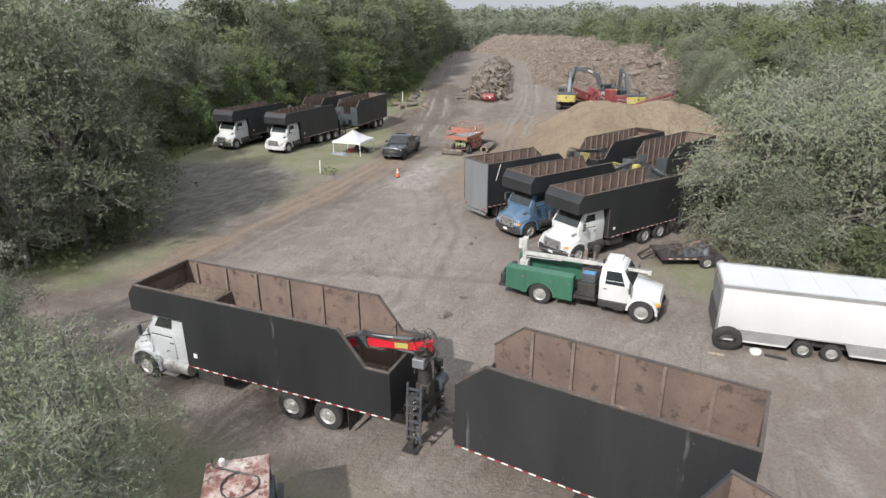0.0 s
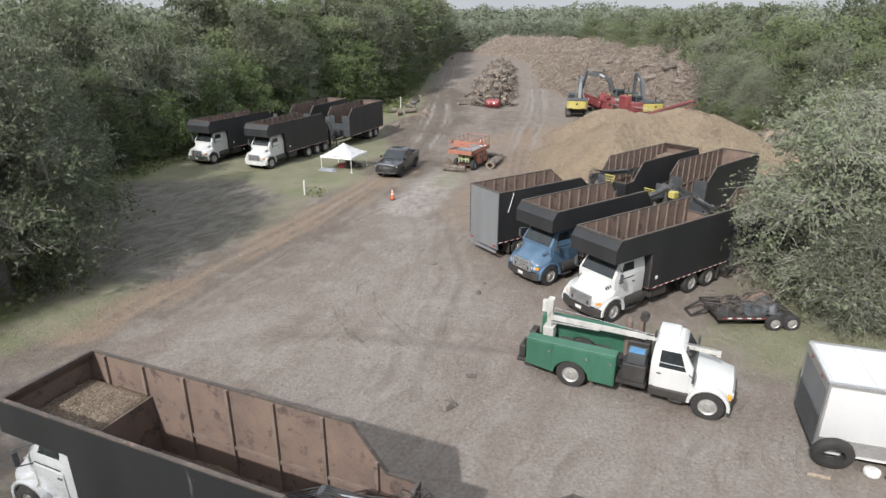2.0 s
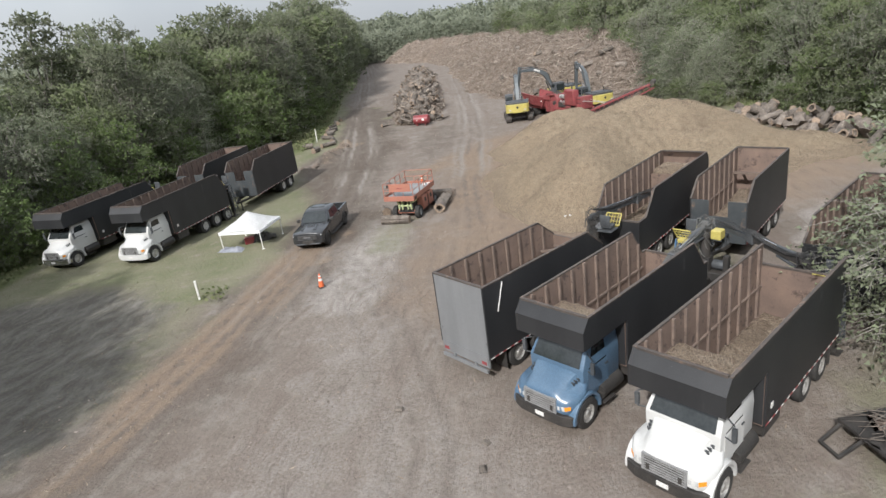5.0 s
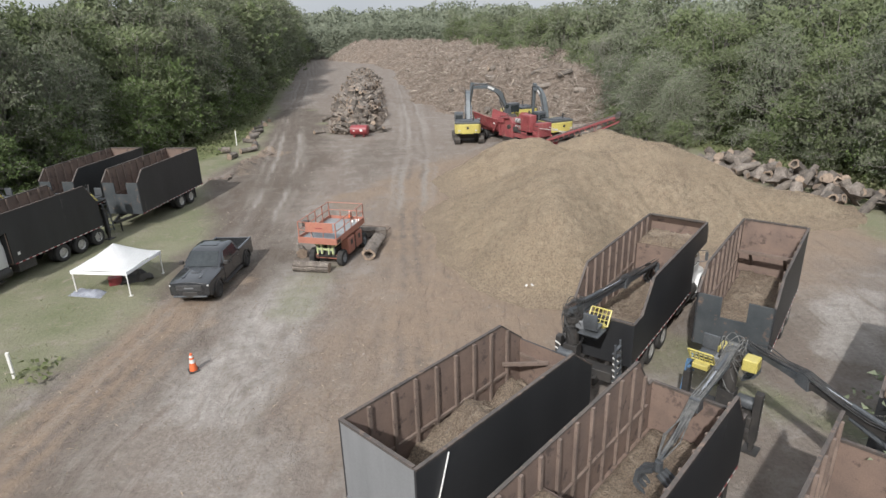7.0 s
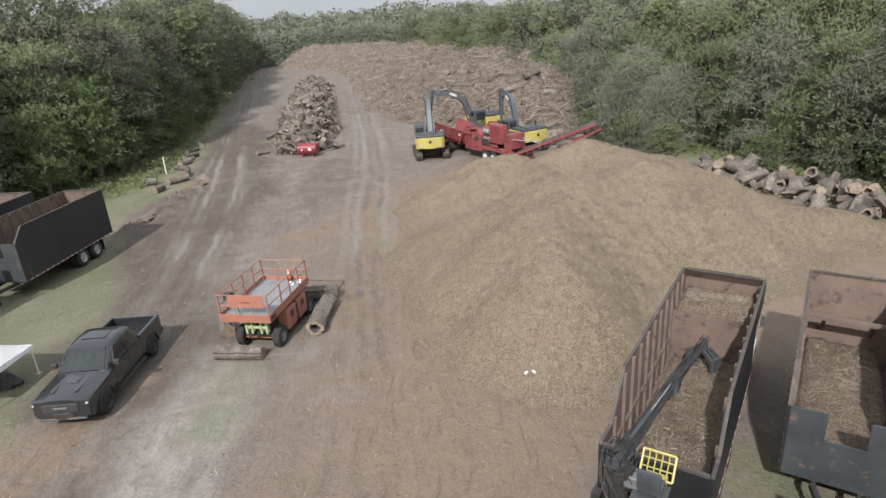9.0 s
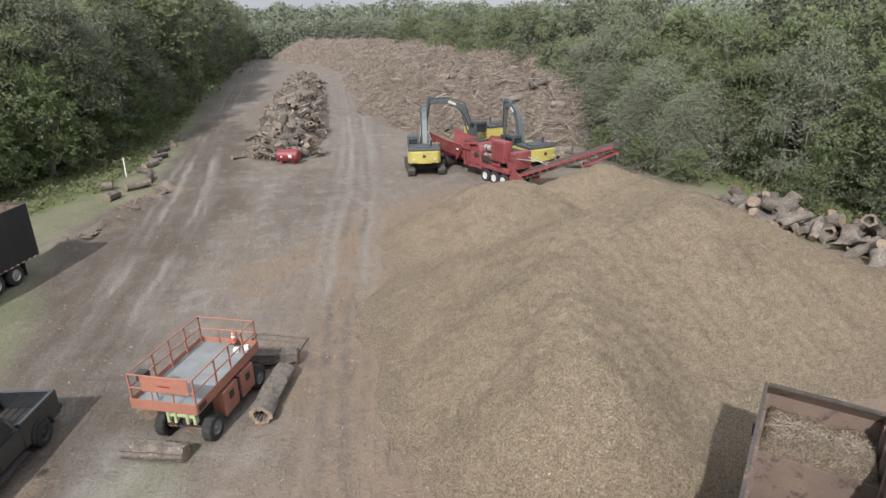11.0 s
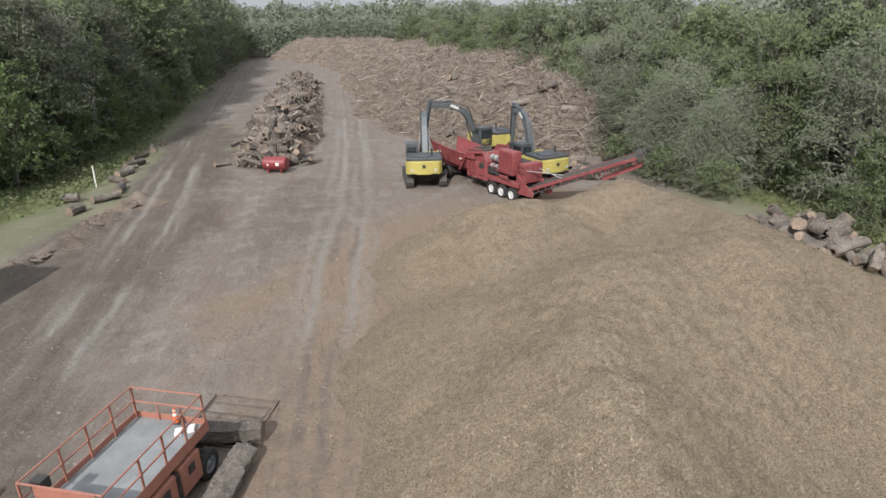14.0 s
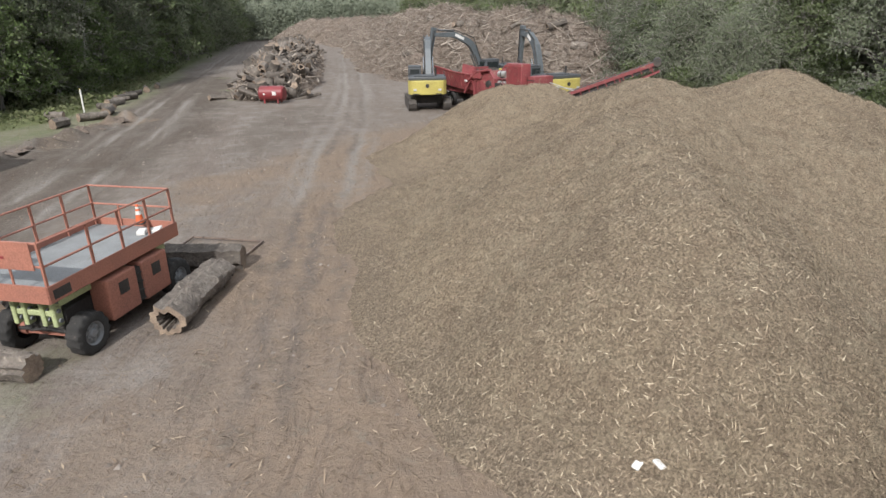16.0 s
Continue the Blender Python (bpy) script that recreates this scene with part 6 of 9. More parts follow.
L1 = place(-21.5, 60.2, 245.5)
grapple_truck(L1, WHITE, 8.7, "black grapple truck with white cab and chrome bumper", 3, (-5.5, 0.3, 2.2), 0.3, (0.8, 0.7), litter=23, wheelbase=6.6, bumper=CHROME, mid_up=0.2)
box_trailer(place(-10.65, 68.15, 249.5), 7.6, "black debris trailer with a notched front beside the wood", 3.7, 3.0, 0.7, True, -5.2, 2, litter=0, tongue=1.2)
box_trailer(place(-14.9, 69.9, 249.5), 7.6, "black debris trailer with an open rusty top", 3.7, 3.0, 0.7, True, -5.2, 2, litter=0, tongue=1.2)

# ---------------------------------------------------------------- service truck, cargo trailer, pickup
AQUA = mat("blue_welder_cover", (0.08, 0.22, 0.38), (0.06, 0.17, 0.31), 0.45, 0, 2, 30, 0.05, (0.10, 0.10, 0.10), 0.6)


def service_truck(m):
    t = thing("service_truck", m, "white and green mechanic's truck with a small folded crane", "truck")
    hood = fresh(lambda q: loft(q, [rr(1.04, 0.62, 0.74, 1.20, 0.20), rr(0.94, 0.74, 0.68, 1.34, 0.24), rr(0.30, 0.80, 0.70, 1.48, 0.26), rr(-0.58, 0.94, 0.78, 1.60, 0.22)]))
    part("bonnet", hood, WHITE, t, "", True)
    rings = []
    for z, hw, xf, xb in ((0.72, 0.96, -0.5, -1.86), (1.64, 0.98, -0.48, -1.88), (1.82, 0.95, -0.60, -1.88), (2.30, 0.82, -0.90, -1.84), (2.40, 0.72, -1.02, -1.78)):
        rings.append([(xf, -hw, z), (xf, hw, z), (xb, hw, z), (xb, -hw, z)])
    cab = part("cab", soften(fresh(loft, rings), 0.06, 2, 20), WHITE, t, "", True)
    q = bmesh.new()
    loft(q, [[(-0.49, -0.82, 1.68), (-0.49, 0.82, 1.68), (-0.53, 0.82, 1.68), (-0.53, -0.82, 1.68)], [(-0.85, -0.74, 2.26), (-0.85, 0.74, 2.26), (-0.92, 0.74, 2.26), (-0.92, -0.74, 2.26)]])
    part("windshield", q, GLASS, cab)
    for s in (-1, 1):
        q = bmesh.new()
        loft(q, [[(-0.78, s * 0.985, 1.66), (-1.62, s * 0.985, 1.66), (-1.62, s * 0.94, 1.66), (-0.78, s * 0.94, 1.66)], [(-1.0, s * 0.86, 2.22), (-1.60, s * 0.86, 2.22), (-1.60, s * 0.80, 2.22), (-1.0, s * 0.80, 2.22)]])
        part("side_window", q, GLASS, cab)
        part("cab_door", soften(fresh(hull_box, -0.66, -1.72, s * 0.975, s * 1.0, 0.86, 1.63), 0.012, 1), WHITE, cab)
        part("door_handle", fresh(hull_box, -1.66, -1.52, s * 1.0, s * 1.02, 1.42, 1.46), DARK, cab)
        q = bmesh.new()
        arc = [(0.66 * math.cos(a), 0.48 + 0.62 * math.sin(a)) for a in np.linspace(-0.1, 3.2, 12)]
        inner = [(0.55 * math.cos(a), 0.48 + 0.53 * math.sin(a)) for a in np.linspace(-0.1, 3.2, 12)]
        prism(q, arc + inner[::-1], s * 0.80, s * 1.13)
        part("fender", soften(q, 0.03, 2), WHITE, t, "", True)
        part("headlight", soften(fresh(hull_box, 0.92, 1.03, s * 0.55, s * 0.78, 0.88, 1.04), 0.02, 1), LAMP, t)
        part("indicator", fresh(hull_box, 0.80, 0.95, s * 0.82, s * 0.92, 0.88, 1.02), AMBER, t, "amber indicator")
        q = bmesh.new()
        rod(q, (-0.70, s * 0.96, 1.6), (-0.55, s * 1.22, 1.62), 0.015)
        hull_box(q, -0.58, -0.50, s * 1.14, s * 1.32, 1.5, 1.95)
        part("mirror", q, DARK, t)
        q = bmesh.new()
        hull_box(q, -0.62, -1.85, s * 0.7, s * 1.08, 0.42, 0.72)
        hull_box(q, -0.75, -1.2, s * 1.08, s * 1.16, 0.40, 0.44)
        part("step_box", soften(q, 0.02, 1), CHASSIS, t, "dented step and battery box")
        # service body sides with an arch for the rear wheel
        xw = -4.43
        side = [(-2.95, 0.62), (-2.95, 1.78), (-6.05, 1.78), (-6.05, 0.78)] + [(xw - 0.62 * math.cos(a), 0.60 + 0.60 * math.sin(a)) for a in np.linspace(0.05, 3.09, 10)]
        q = bmesh.new()
        prism(q, side, s * 0.72, s * 1.18)
        body = part("body_side", soften(q, 0.015, 1), GREEN, t)
        for x0, x1, z0 in ((-2.98, -3.75, 0.68), (-3.79, -5.05, 1.26), (-5.09, -6.0, 0.84)):
            part("locker_door", soften(fresh(hull_box, x1 + 0.02, x0 - 0.02, min(s * 1.18, s * 1.198), max(s * 1.18, s * 1.198), z0, 1.72), 0.008, 1), GREEN, body)
            part("latch", fresh(hull_box, x0 - 0.18, x0 - 0.10, min(s * 1.198, s * 1.215), max(s * 1.198, s * 1.215), 1.40, 1.48), CHROME, body)
        wheel(t, 0, s * 0.98, 0.49)
        wheel(t, -4.43, s * 1.0, 0.49)
        wheel(t, -4.43, s * 0.68, 0.49).name = "inner_tyre"
        part("chassis_rail", fresh(hull_box, -6.1, 0.8, s * 0.36, s * 0.45, 0.58, 0.80), CHASSIS, t)
    part("axle", fresh(rod, (0, -0.9, 0.48), (0, 0.9, 0.48), 0.06), CHASSIS, t)
    part("axle", fresh(rod, (-4.43, -0.9, 0.48), (-4.43, 0.9, 0.48), 0.09), CHASSIS, t)
    part("deck", fresh(hull_box, -6.05, -2.95, -0.715, 0.715, 0.82, 0.92), CHASSIS, t)
    q = bmesh.new()
    loft(q, [[(0.98, -1.05, z) for z in (0.40, 0.66)] + [(0.86, -1.05, z) for z in (0.66, 0.40)], [(1.16, 0, z) for z in (0.40, 0.66)] + [(1.02, 0, z) for z in (0.66, 0.40)], [(0.98, 1.05, z) for z in (0.40, 0.66)] + [(0.86, 1.05, z) for z in (0.66, 0.40)]])
    part("bumper", q, CHASSIS, t)
    part("grille", fresh(hull_box, 1.0, 1.045, -0.5, 0.5, 0.74, 1.06), DARK, t)
    # the gap behind the cab: welder and its frame
    part("frame", fresh(hull_box, -1.95, -2.9, -1.12, 1.12, 0.80, 0.95), CHASSIS, t)
    part("welder", soften(fresh(hull_box, -2.05, -2.65, -1.0, -0.45, 1.55, 1.95), 0.04, 2), DARK, t, "dark engine welder", True)
    part("welder_lid", soften(fresh(hull_box, -2.10, -2.60, -0.98, -0.62, 1.952, 1.99), 0.01, 1), AQUA, t, "scuffed blue lid")
    part("welder_base", soften(fresh(hull_box, -2.0, -2.75, -1.08, -0.35, 0.953, 1.546), 0.02, 1), CHASSIS, t)
    part("compressor", soften(fresh(hull_box, -2.05, -2.8, 0.2, 1.0, 0.953, 1.75), 0.03, 1), CHASSIS, t)
    # gas bottles and rack
    for y, x in ((0.55, -2.85), (0.82, -2.45)):
        q = bmesh.new()
        rod(q, (x, y, 0.95), (x, y, 2.35), 0.11, 0.11, 10)
        rod(q, (x, y, 2.35), (x, y, 2.52), 0.10, 0.03, 8)
        part("gas_bottle", q, RUST_RIB, t, "rusty gas bottle", True)
    q = bmesh.new()
    rod(q, (-2.35, 0.35, 1.75), (-2.35, 0.35, 2.6), 0.03)
    lathe_at = Vector((-2.35, 0.35, 2.6))
    rod(q, lathe_at + Vector((0, -0.14, 0.10)), lathe_at + Vector((0, 0.14, 0.10)), 0.15, 0.15, 12)
    part("hose_reel", q, CHASSIS, t)
    # folded crane
    q = bmesh.new()
    hull_box(q, -5.85, -5.45, 0.28, 0.70, 0.92, 1.75)
    rod(q, (-5.65, 0.45, 1.75), (-5.65, 0.45, 2.35), 0.12, 0.11, 12)
    hull_box(q, -5.76, -5.54, 0.34, 0.38, 2.2, 2.88)
    hull_box(q, -5.76, -5.54, 0.53, 0.57, 2.2, 2.88)
    hull_box(q, -5.95, -5.72, 0.36, 0.56, 2.3, 2.75)
    part("crane_mast", soften(q, 0.015, 1, 50), WORN_WHITE, t)
    q = bmesh.new()
    beam(q, (-5.6, 0.40, 2.20), (-2.2, 0.05, 2.36), 0.12, 0.16)
    part("crane_boom", q, WORN_WHITE, t, "worn white crane boom")
    q = bmesh.new()
    beam(q, (-2.2, 0.05, 2.36), (0.10, -0.24, 2.44), 0.085, 0.11)
    hull_box(q, 0.02, 0.14, -0.30, -0.18, 2.34, 2.52)
    part("crane_jib", q, WORN_WHITE, t)
    q = bmesh.new()
    rod(q, (-5.55, 0.38, 2.02), (-3.8, 0.25, 2.14), 0.05)
    pipe(q, [Vector((-5.7, 0.42, 2.6)), Vector((-2.4, 0.08, 2.50)), Vector((0.08, -0.23, 2.54))], 0.012)
    part("ram", q, CHROME, t)
    part("boom_rest", fresh(hull_box, -1.93, -1.87, -0.12, 0.12, 0.95, 2.40), CHASSIS, t)
    part("roof_box", soften(fresh(hull_box, -1.15, -1.80, 0.0, 0.74, 2.40, 2.47), 0.03, 2), WHITE, t, "white roof unit", True)
    # clutter on the deck and the tail
    rng = random.Random(4)
    for k in range(9):
        x, y = -3.2 - rng.random() * 2.0, rng.uniform(-0.5, 0.15)
        s = rng.uniform(0.14, 0.26)
        part("tool_case", soften(fresh(hull_box, x - s, x + s, y - s * 0.6, y + s * 0.6, 0.921, 0.95 + s * 1.6), 0.02, 1), rng.choice([AQUA, RED, CHASSIS, DARK, WHITE, GREEN]), t)
    q = bmesh.new()
    hull_box(q, -6.65, -6.06, -1.1, 1.1, 0.60, 0.72)
    hull_box(q, -6.6, -6.2, -0.95, -0.45, 0.72, 1.15)
    rod(q, (-6.35, -0.7, 1.15), (-6.35, -0.7, 1.35), 0.12)
    hull_box(q, -6.55, -6.15, 0.2, 0.7, 0.72, 1.2)
    part("tail_bumper", soften(q, 0.02, 1, 50), CHASSIS, t, "work bumper with a vice and clutter")
    for s in (-1, 1):
        part("tail_light", fresh(hull_box, -6.68, -6.652, s * 0.8, s * 1.0, 0.62, 0.70), TAPE_RED, t)
    low = Matrix.Translation((0, 0, -0.20))
    nose = Matrix.Translation((-0.58, 0, -0.10)) @ Matrix.Diagonal((0.80, 1, 1, 1)) @ Matrix.Translation((0.58, 0, 0))
    tail = Matrix.Translation((-6.06, 0, -0.08)) @ Matrix.Diagonal((0.6, 1, 1, 1)) @ Matrix.Translation((6.06, 0, 0))
    for ob in list(t.children):
        kind = ob.name.split(".")[0]
        if kind in ("bonnet", "headlight", "indicator", "grille", "bumper"):
            ob.matrix_basis = nose
        elif kind in ("tail_bumper", "tail_light"):
            ob.matrix_basis = tail
        elif kind in ("crane_boom", "crane_jib", "ram"):
            ob.matrix_basis = Matrix.Translation((0, -0.12, -0.40))
        elif kind == "crane_mast":
            ob.matrix_basis = Matrix.Translation((0, -0.12, -0.32))
        elif kind in ("cab", "body_side", "deck", "welder", "welder_lid", "welder_base", "compressor", "gas_bottle", "hose_reel", "boom_rest", "roof_box", "tool_case", "mirror", "frame"):
            ob.matrix_basis = low
    return t


service_truck(place(8.84, 23.9, -25.5))

ALU = mat("brushed_trailer_trim", (0.55, 0.55, 0.55), (0.45, 0.45, 0.45), 0.35, 0.7, 1.5, 30, 0.05, (0.3, 0.28, 0.25), 0.64)


def cargo_trailer(m, L=8.5, hw=1.24, z0=0.42, z1=2.6):
    t = thing("cargo_trailer", m, "long white enclosed cargo trailer with grey trim", "trailer")
    q = bmesh.new()
    hull_box(q, 0.03, L, -hw, hw, z0 + 0.42, z1)
    part("body", soften(q, 0.05, 2), WHITE_PANEL, t, "", True)
    q = bmesh.new()
    hull_box(q, 0.08, L - 0.06, -hw + 0.09, hw - 0.09, z1 + 0.003, z1 + 0.03)
    roof = part("roof", soften(q, 0.012, 1), WHITE_PANEL, t)
    for k in range(7):
        part("roof_seam", fresh(hull_box, 1.15 + k * 1.12, 1.18 + k * 1.12, -hw + 0.12, hw - 0.12, z1 + 0.031, z1 + 0.042), WHITE, roof)
    for s in (-1, 1):
        q = bmesh.new()
        beam(q, (0.0, s * (hw - 0.03), z1 - 0.005), (L, s * (hw - 0.03), z1 - 0.005), 0.12, 0.10)
        part("roof_trim", q, ALU, t)
        wx = 3.58
        prof = [(0.03, z0), (0.03, z0 + 0.45), (L - 0.05, z0 + 0.45), (L - 0.05, z0), (wx + 1.02, z0), (wx + 0.82, z0 + 0.40), (wx - 0.82, z0 + 0.40), (wx - 1.02, z0)]
        q = bmesh.new()
        prism(q, prof, s * hw, s * (hw + 0.02))
        part("skirt", q, ALU, t, "dull metal lower skirt")
        part("side_rail", fresh(hull_box, 0.0, wx - 1.05, s * (hw - 0.02), s * (hw + 0.04), z0 - 0.06, z0 - 0.002), WHITE, t)
        part("side_rail", fresh(hull_box, wx + 1.05, L, s * (hw - 0.02), s * (hw + 0.04), z0 - 0.06, z0 - 0.002), WHITE, t)
        for dx in (-0.48, 0.48):
            wheel(t, wx + dx, s * (hw - 0.11), 0.36, SMALL_TYRE, SMALL_RIM)
    part("underframe", fresh(hull_box, 0.1, L, -hw + 0.3, hw - 0.3, z0, z0 + 0.415), CHASSIS, t)
    for dx in (-0.48, 0.48):
        part("axle", fresh(rod, (3.58 + dx, -1.1, 0.36), (3.58 + dx, 1.1, 0.36), 0.05), CHASSIS, t)
    q = bmesh.new()
    for s in (-1, 1):
        hull_box(q, -0.03, 0.025, s * (hw - 0.12), s * hw, z0, z1)
    hull_box(q, -0.03, 0.025, -hw + 0.12, hw - 0.12, z1 - 0.28, z1)
    part("rear_frame", q, ALU, t, "metal rear door frame")
    part("ramp_door", fresh(hull_box, -0.022, 0.02, -hw + 0.125, hw - 0.125, 1.42, z1 - 0.285), GALV, t)
    part("lower_door", fresh(hull_box, -0.05, 0.02, -hw + 0.125, hw - 0.125, z0 + 0.02, 1.415), DARK, t, "dark lower door panel")
    for s in (-1, 1):
        part("tail_light", fresh(hull_box, -0.045, -0.031, s * 0.5, s * 0.62, z1 - 0.18, z1 - 0.10), TAPE_RED, t)
        part("hinge", fresh(hull_box, -0.07, -0.051, s * 0.8, s * 0.86, 1.36, 1.50), CHROME, t)
        part("leg", fresh(rod, (0.25, s * 1.0, 0.0), (0.25, s * 1.0, z0 + 0.05), 0.035), ALU, t)
    q = bmesh.new()
    beam(q, (L, 0.7, 0.45), (L + 1.3, 0.04, 0.45), 0.08, 0.12)
    beam(q, (L, -0.7, 0.45), (L + 1.3, -0.04, 0.45), 0.08, 0.12)
    rod(q, (L + 1.0, 0, 0.0), (L + 1.0, 0, 0.8), 0.04)
    part("drawbar", q, CHASSIS, t)
    return t


cargo_trailer(place(11.05, 22.15, -17.5))
tyre_lean = new("spare_tyre", tyre_mesh(0.54, 0.28))
tyre_lean.matrix_world = pose(10.98, 20.62, 0.535, 12, 0, -17.5)
tagged(tyre_lean, "worn black lorry tyre leaning on the cargo trailer", "tyre")
q = bmesh.new()
lathe(q, [(0.02, -0.08), (0.2, -0.09), (0.22, -0.03), (0.22, 0.03), (0.2, 0.09), (0.02, 0.08)], 16)
hub = new("wheel_hub", mesh_of("wheel_hub", soften(q, 0.01, 1), PVC, True))
hub.matrix_world = pose(12.05, 20.38, 0.085, 84, 0, 30)
tagged(hub, "pale round hub lying by the cargo trailer", "hub")
for x0, y0, x1, y1, nm, lb in ((10.2, 20.35, 10.75, 20.15, "timber_block", "pale wooden block on the dirt"), (12.3, 20.2, 13.0, 19.85, "iron_bar", "dark iron bar lying on the dirt")):
    q = bmesh.new()
    beam(q, (x0, y0, 0.06), (x1, y1, 0.06), 0.08, 0.08)
    tagged(new(nm, mesh_of(nm, soften(q, 0.01, 1), PALE_STICK if nm == "timber_block" else CHASSIS)), lb, "bar" if nm == "iron_bar" else "timber")

CAR_GREY = mat("metallic_grey_paint", (0.034, 0.036, 0.039), (0.044, 0.046, 0.049), 0.24, 0.35, 1.0, 60, 0.02, (0.12, 0.11, 0.10), 0.72, 0, False, 0.6)
PICK_TYRE, PICK_RIM = tyre_mesh(0.41, 0.28), rim_mesh(0.41, 0.28, CHASSIS)


def pickup(m):
    t = thing("pickup_truck", m, "dark grey crew-cab pickup on the dirt track", "pickup")
    body = bmesh.new()
    def sill(x, hw, z0, zs, hc, zt):
        half = [(hw - 0.06, z0), (hw, z0 + 0.12), (hw, zs - 0.16), (hw - 0.03, zs - 0.05), (hw - 0.10, zs), (hc + 0.06, zs + 0.005), (hc - 0.04, zt), (hc * 0.3, zt + 0.01)]
        return [(x, y, z) for y, z in half] + [(x, -y, z) for y, z in half[::-1]]

    loft(body, [sill(0.97, 0.84, 0.52, 1.02, 0.46, 1.05), sill(0.93, 0.93, 0.48, 1.09, 0.48, 1.13), sill(0.78, 0.98, 0.44, 1.13, 0.50, 1.18), sill(0.2, 1.01, 0.42, 1.17, 0.54, 1.235), sill(-0.45, 1.01, 0.40, 1.20, 0.58, 1.265), sill(-0.85, 1.0, 0.40, 1.24, 0.62, 1.28), sill(-3.0, 1.0, 0.42, 1.26, 0.62, 1.28)])
    part("body", body, CAR_GREY, t, "", True)
    b = bmesh.new()
    for s in (-1, 1):
        hull_box(b, -4.85, -3.02, s * 0.88, s * 1.0, 0.46, 1.32)
    hull_box(b, -4.86, -4.76, -0.879, 0.879, 0.56, 1.30)
    hull_box(b, -3.12, -3.02, -0.879, 0.879, 0.56, 1.30)
    part("bed_wall", soften(b, 0.02, 1), CAR_GREY, t)
    bf = part("bed_floor", fresh(hull_box, -4.76, -3.12, -0.878, 0.878, 0.60, 0.68), CHASSIS, t)
    for k in range(7):
        part("bed_rib", fresh(hull_box, -4.74, -3.14, -0.78 + k * 0.25, -0.72 + k * 0.25, 0.681, 0.70), CHASSIS, bf)
    def hoop(x, z0, hb, ht, zt):
        half = [(hb, z0), (hb - 0.01, z0 + (zt - z0) * 0.18), (ht + (hb - ht) * 0.28, z0 + (zt - z0) * 0.72), (ht, zt - 0.07), (ht - 0.07, zt - 0.02), (ht - 0.2, zt), (ht * 0.3, zt + 0.012)]
        return [(x, y, z) for y, z in half] + [(x, -y, z) for y, z in half[::-1]]

    cab = part("cab", fresh(loft, [hoop(-0.62, 1.18, 0.92, 0.86, 1.25), hoop(-0.95, 1.18, 0.98, 0.80, 1.55), hoop(-1.36, 1.18, 0.98, 0.76, 1.87), hoop(-1.6, 1.18, 0.98, 0.75, 1.94), hoop(-2.1, 1.18, 0.98, 0.75, 1.965), hoop(-2.6, 1.18, 0.98, 0.75, 1.94), hoop(-2.84, 1.18, 0.98, 0.76, 1.86), hoop(-3.02, 1.18, 0.97, 0.84, 1.36)]), CAR_GREY, t, "", True)
    b = bmesh.new()
    loft(b, [[(-0.655, -0.78, 1.30), (-0.60, 0, 1.30), (-0.655, 0.78, 1.30), (-0.80, 0.78, 1.30), (-0.75, 0, 1.30), (-0.80, -0.78, 1.30)], [(-1.27, -0.66, 1.845), (-1.25, 0, 1.86), (-1.27, 0.66, 1.845), (-1.40, 0.66, 1.80), (-1.38, 0, 1.80), (-1.40, -0.66, 1.80)]])
    part("windshield", b, GLASS, cab, "dark windscreen")
    b = bmesh.new()
    loft(b, [[(-3.035, -0.74, 1.42), (-3.035, 0.74, 1.42), (-2.9, 0.74, 1.42), (-2.9, -0.74, 1.42)], [(-2.885, -0.64, 1.80), (-2.885, 0.64, 1.80), (-2.75, 0.64, 1.80), (-2.75, -0.64, 1.80)]])
    part("rear_window", b, GLASS, cab)
    part("sun_roof", fresh(hull_box, -1.75, -2.35, -0.42, 0.42, 1.962, 1.984), GLASS, cab, "dark glass roof panel")
    for s in (-1, 1):
        for x0, x1, x2, x3 in ((-0.98, -1.86, -1.42, -1.86), (-1.93, -2.78, -1.93, -2.66)):
            b = bmesh.new()
            loft(b, [[(x0, s * 0.992, 1.32), (x1, s * 0.992, 1.32), (x1, s * 0.93, 1.32), (x0, s * 0.93, 1.32)], [(x2, s * 0.815, 1.78), (x3, s * 0.815, 1.78), (x3, s * 0.74, 1.78), (x2, s * 0.74, 1.78)]])
            part("side_window", b, GLASS, cab)
        part("door", fresh(hull_box, -1.88, -0.86, s * 1.0, s * 1.008, 0.55, 1.22), CAR_GREY, t)
        part("door", fresh(hull_box, -2.86, -1.91, s * 1.0, s * 1.008, 0.55, 1.22), CAR_GREY, t)
        for x in (-1.75, -2.74):
            part("door_handle", fresh(hull_box, x, x + 0.16, s * 1.008, s * 1.03, 1.10, 1.14), CHASSIS, t)
        part("mirror", soften(fresh(hull_box, -1.02, -0.88, s * 1.0, s * 1.22, 1.28, 1.48), 0.03, 1), CHASSIS, t)
        part("running_board", soften(fresh(hull_box, -2.95, -0.72, s * 0.98, s * 1.14, 0.38, 0.44), 0.01, 1), CHASSIS, t)
        part("headlight", soften(fresh(hull_box, 0.76, 0.955, s * 0.64, s * 0.93, 0.92, 1.03), 0.03, 1), LAMP, t)
        part("tail_light", fresh(hull_box, -4.875, -4.861, s * 0.84, s * 0.98, 0.88, 1.22), TAPE_RED, t)
        for x in (0.0, -3.85):
            b = bmesh.new()
            arc = [(x + 0.54 * math.cos(a), 0.42 + 0.52 * math.sin(a)) for a in np.linspace(-0.05, 3.19, 12)]
            inner = [(x + 0.47 * math.cos(a), 0.42 + 0.46 * math.sin(a)) for a in np.linspace(-0.05, 3.19, 12)]
            prism(b, arc + inner[::-1], s * 0.96, s * 1.05)
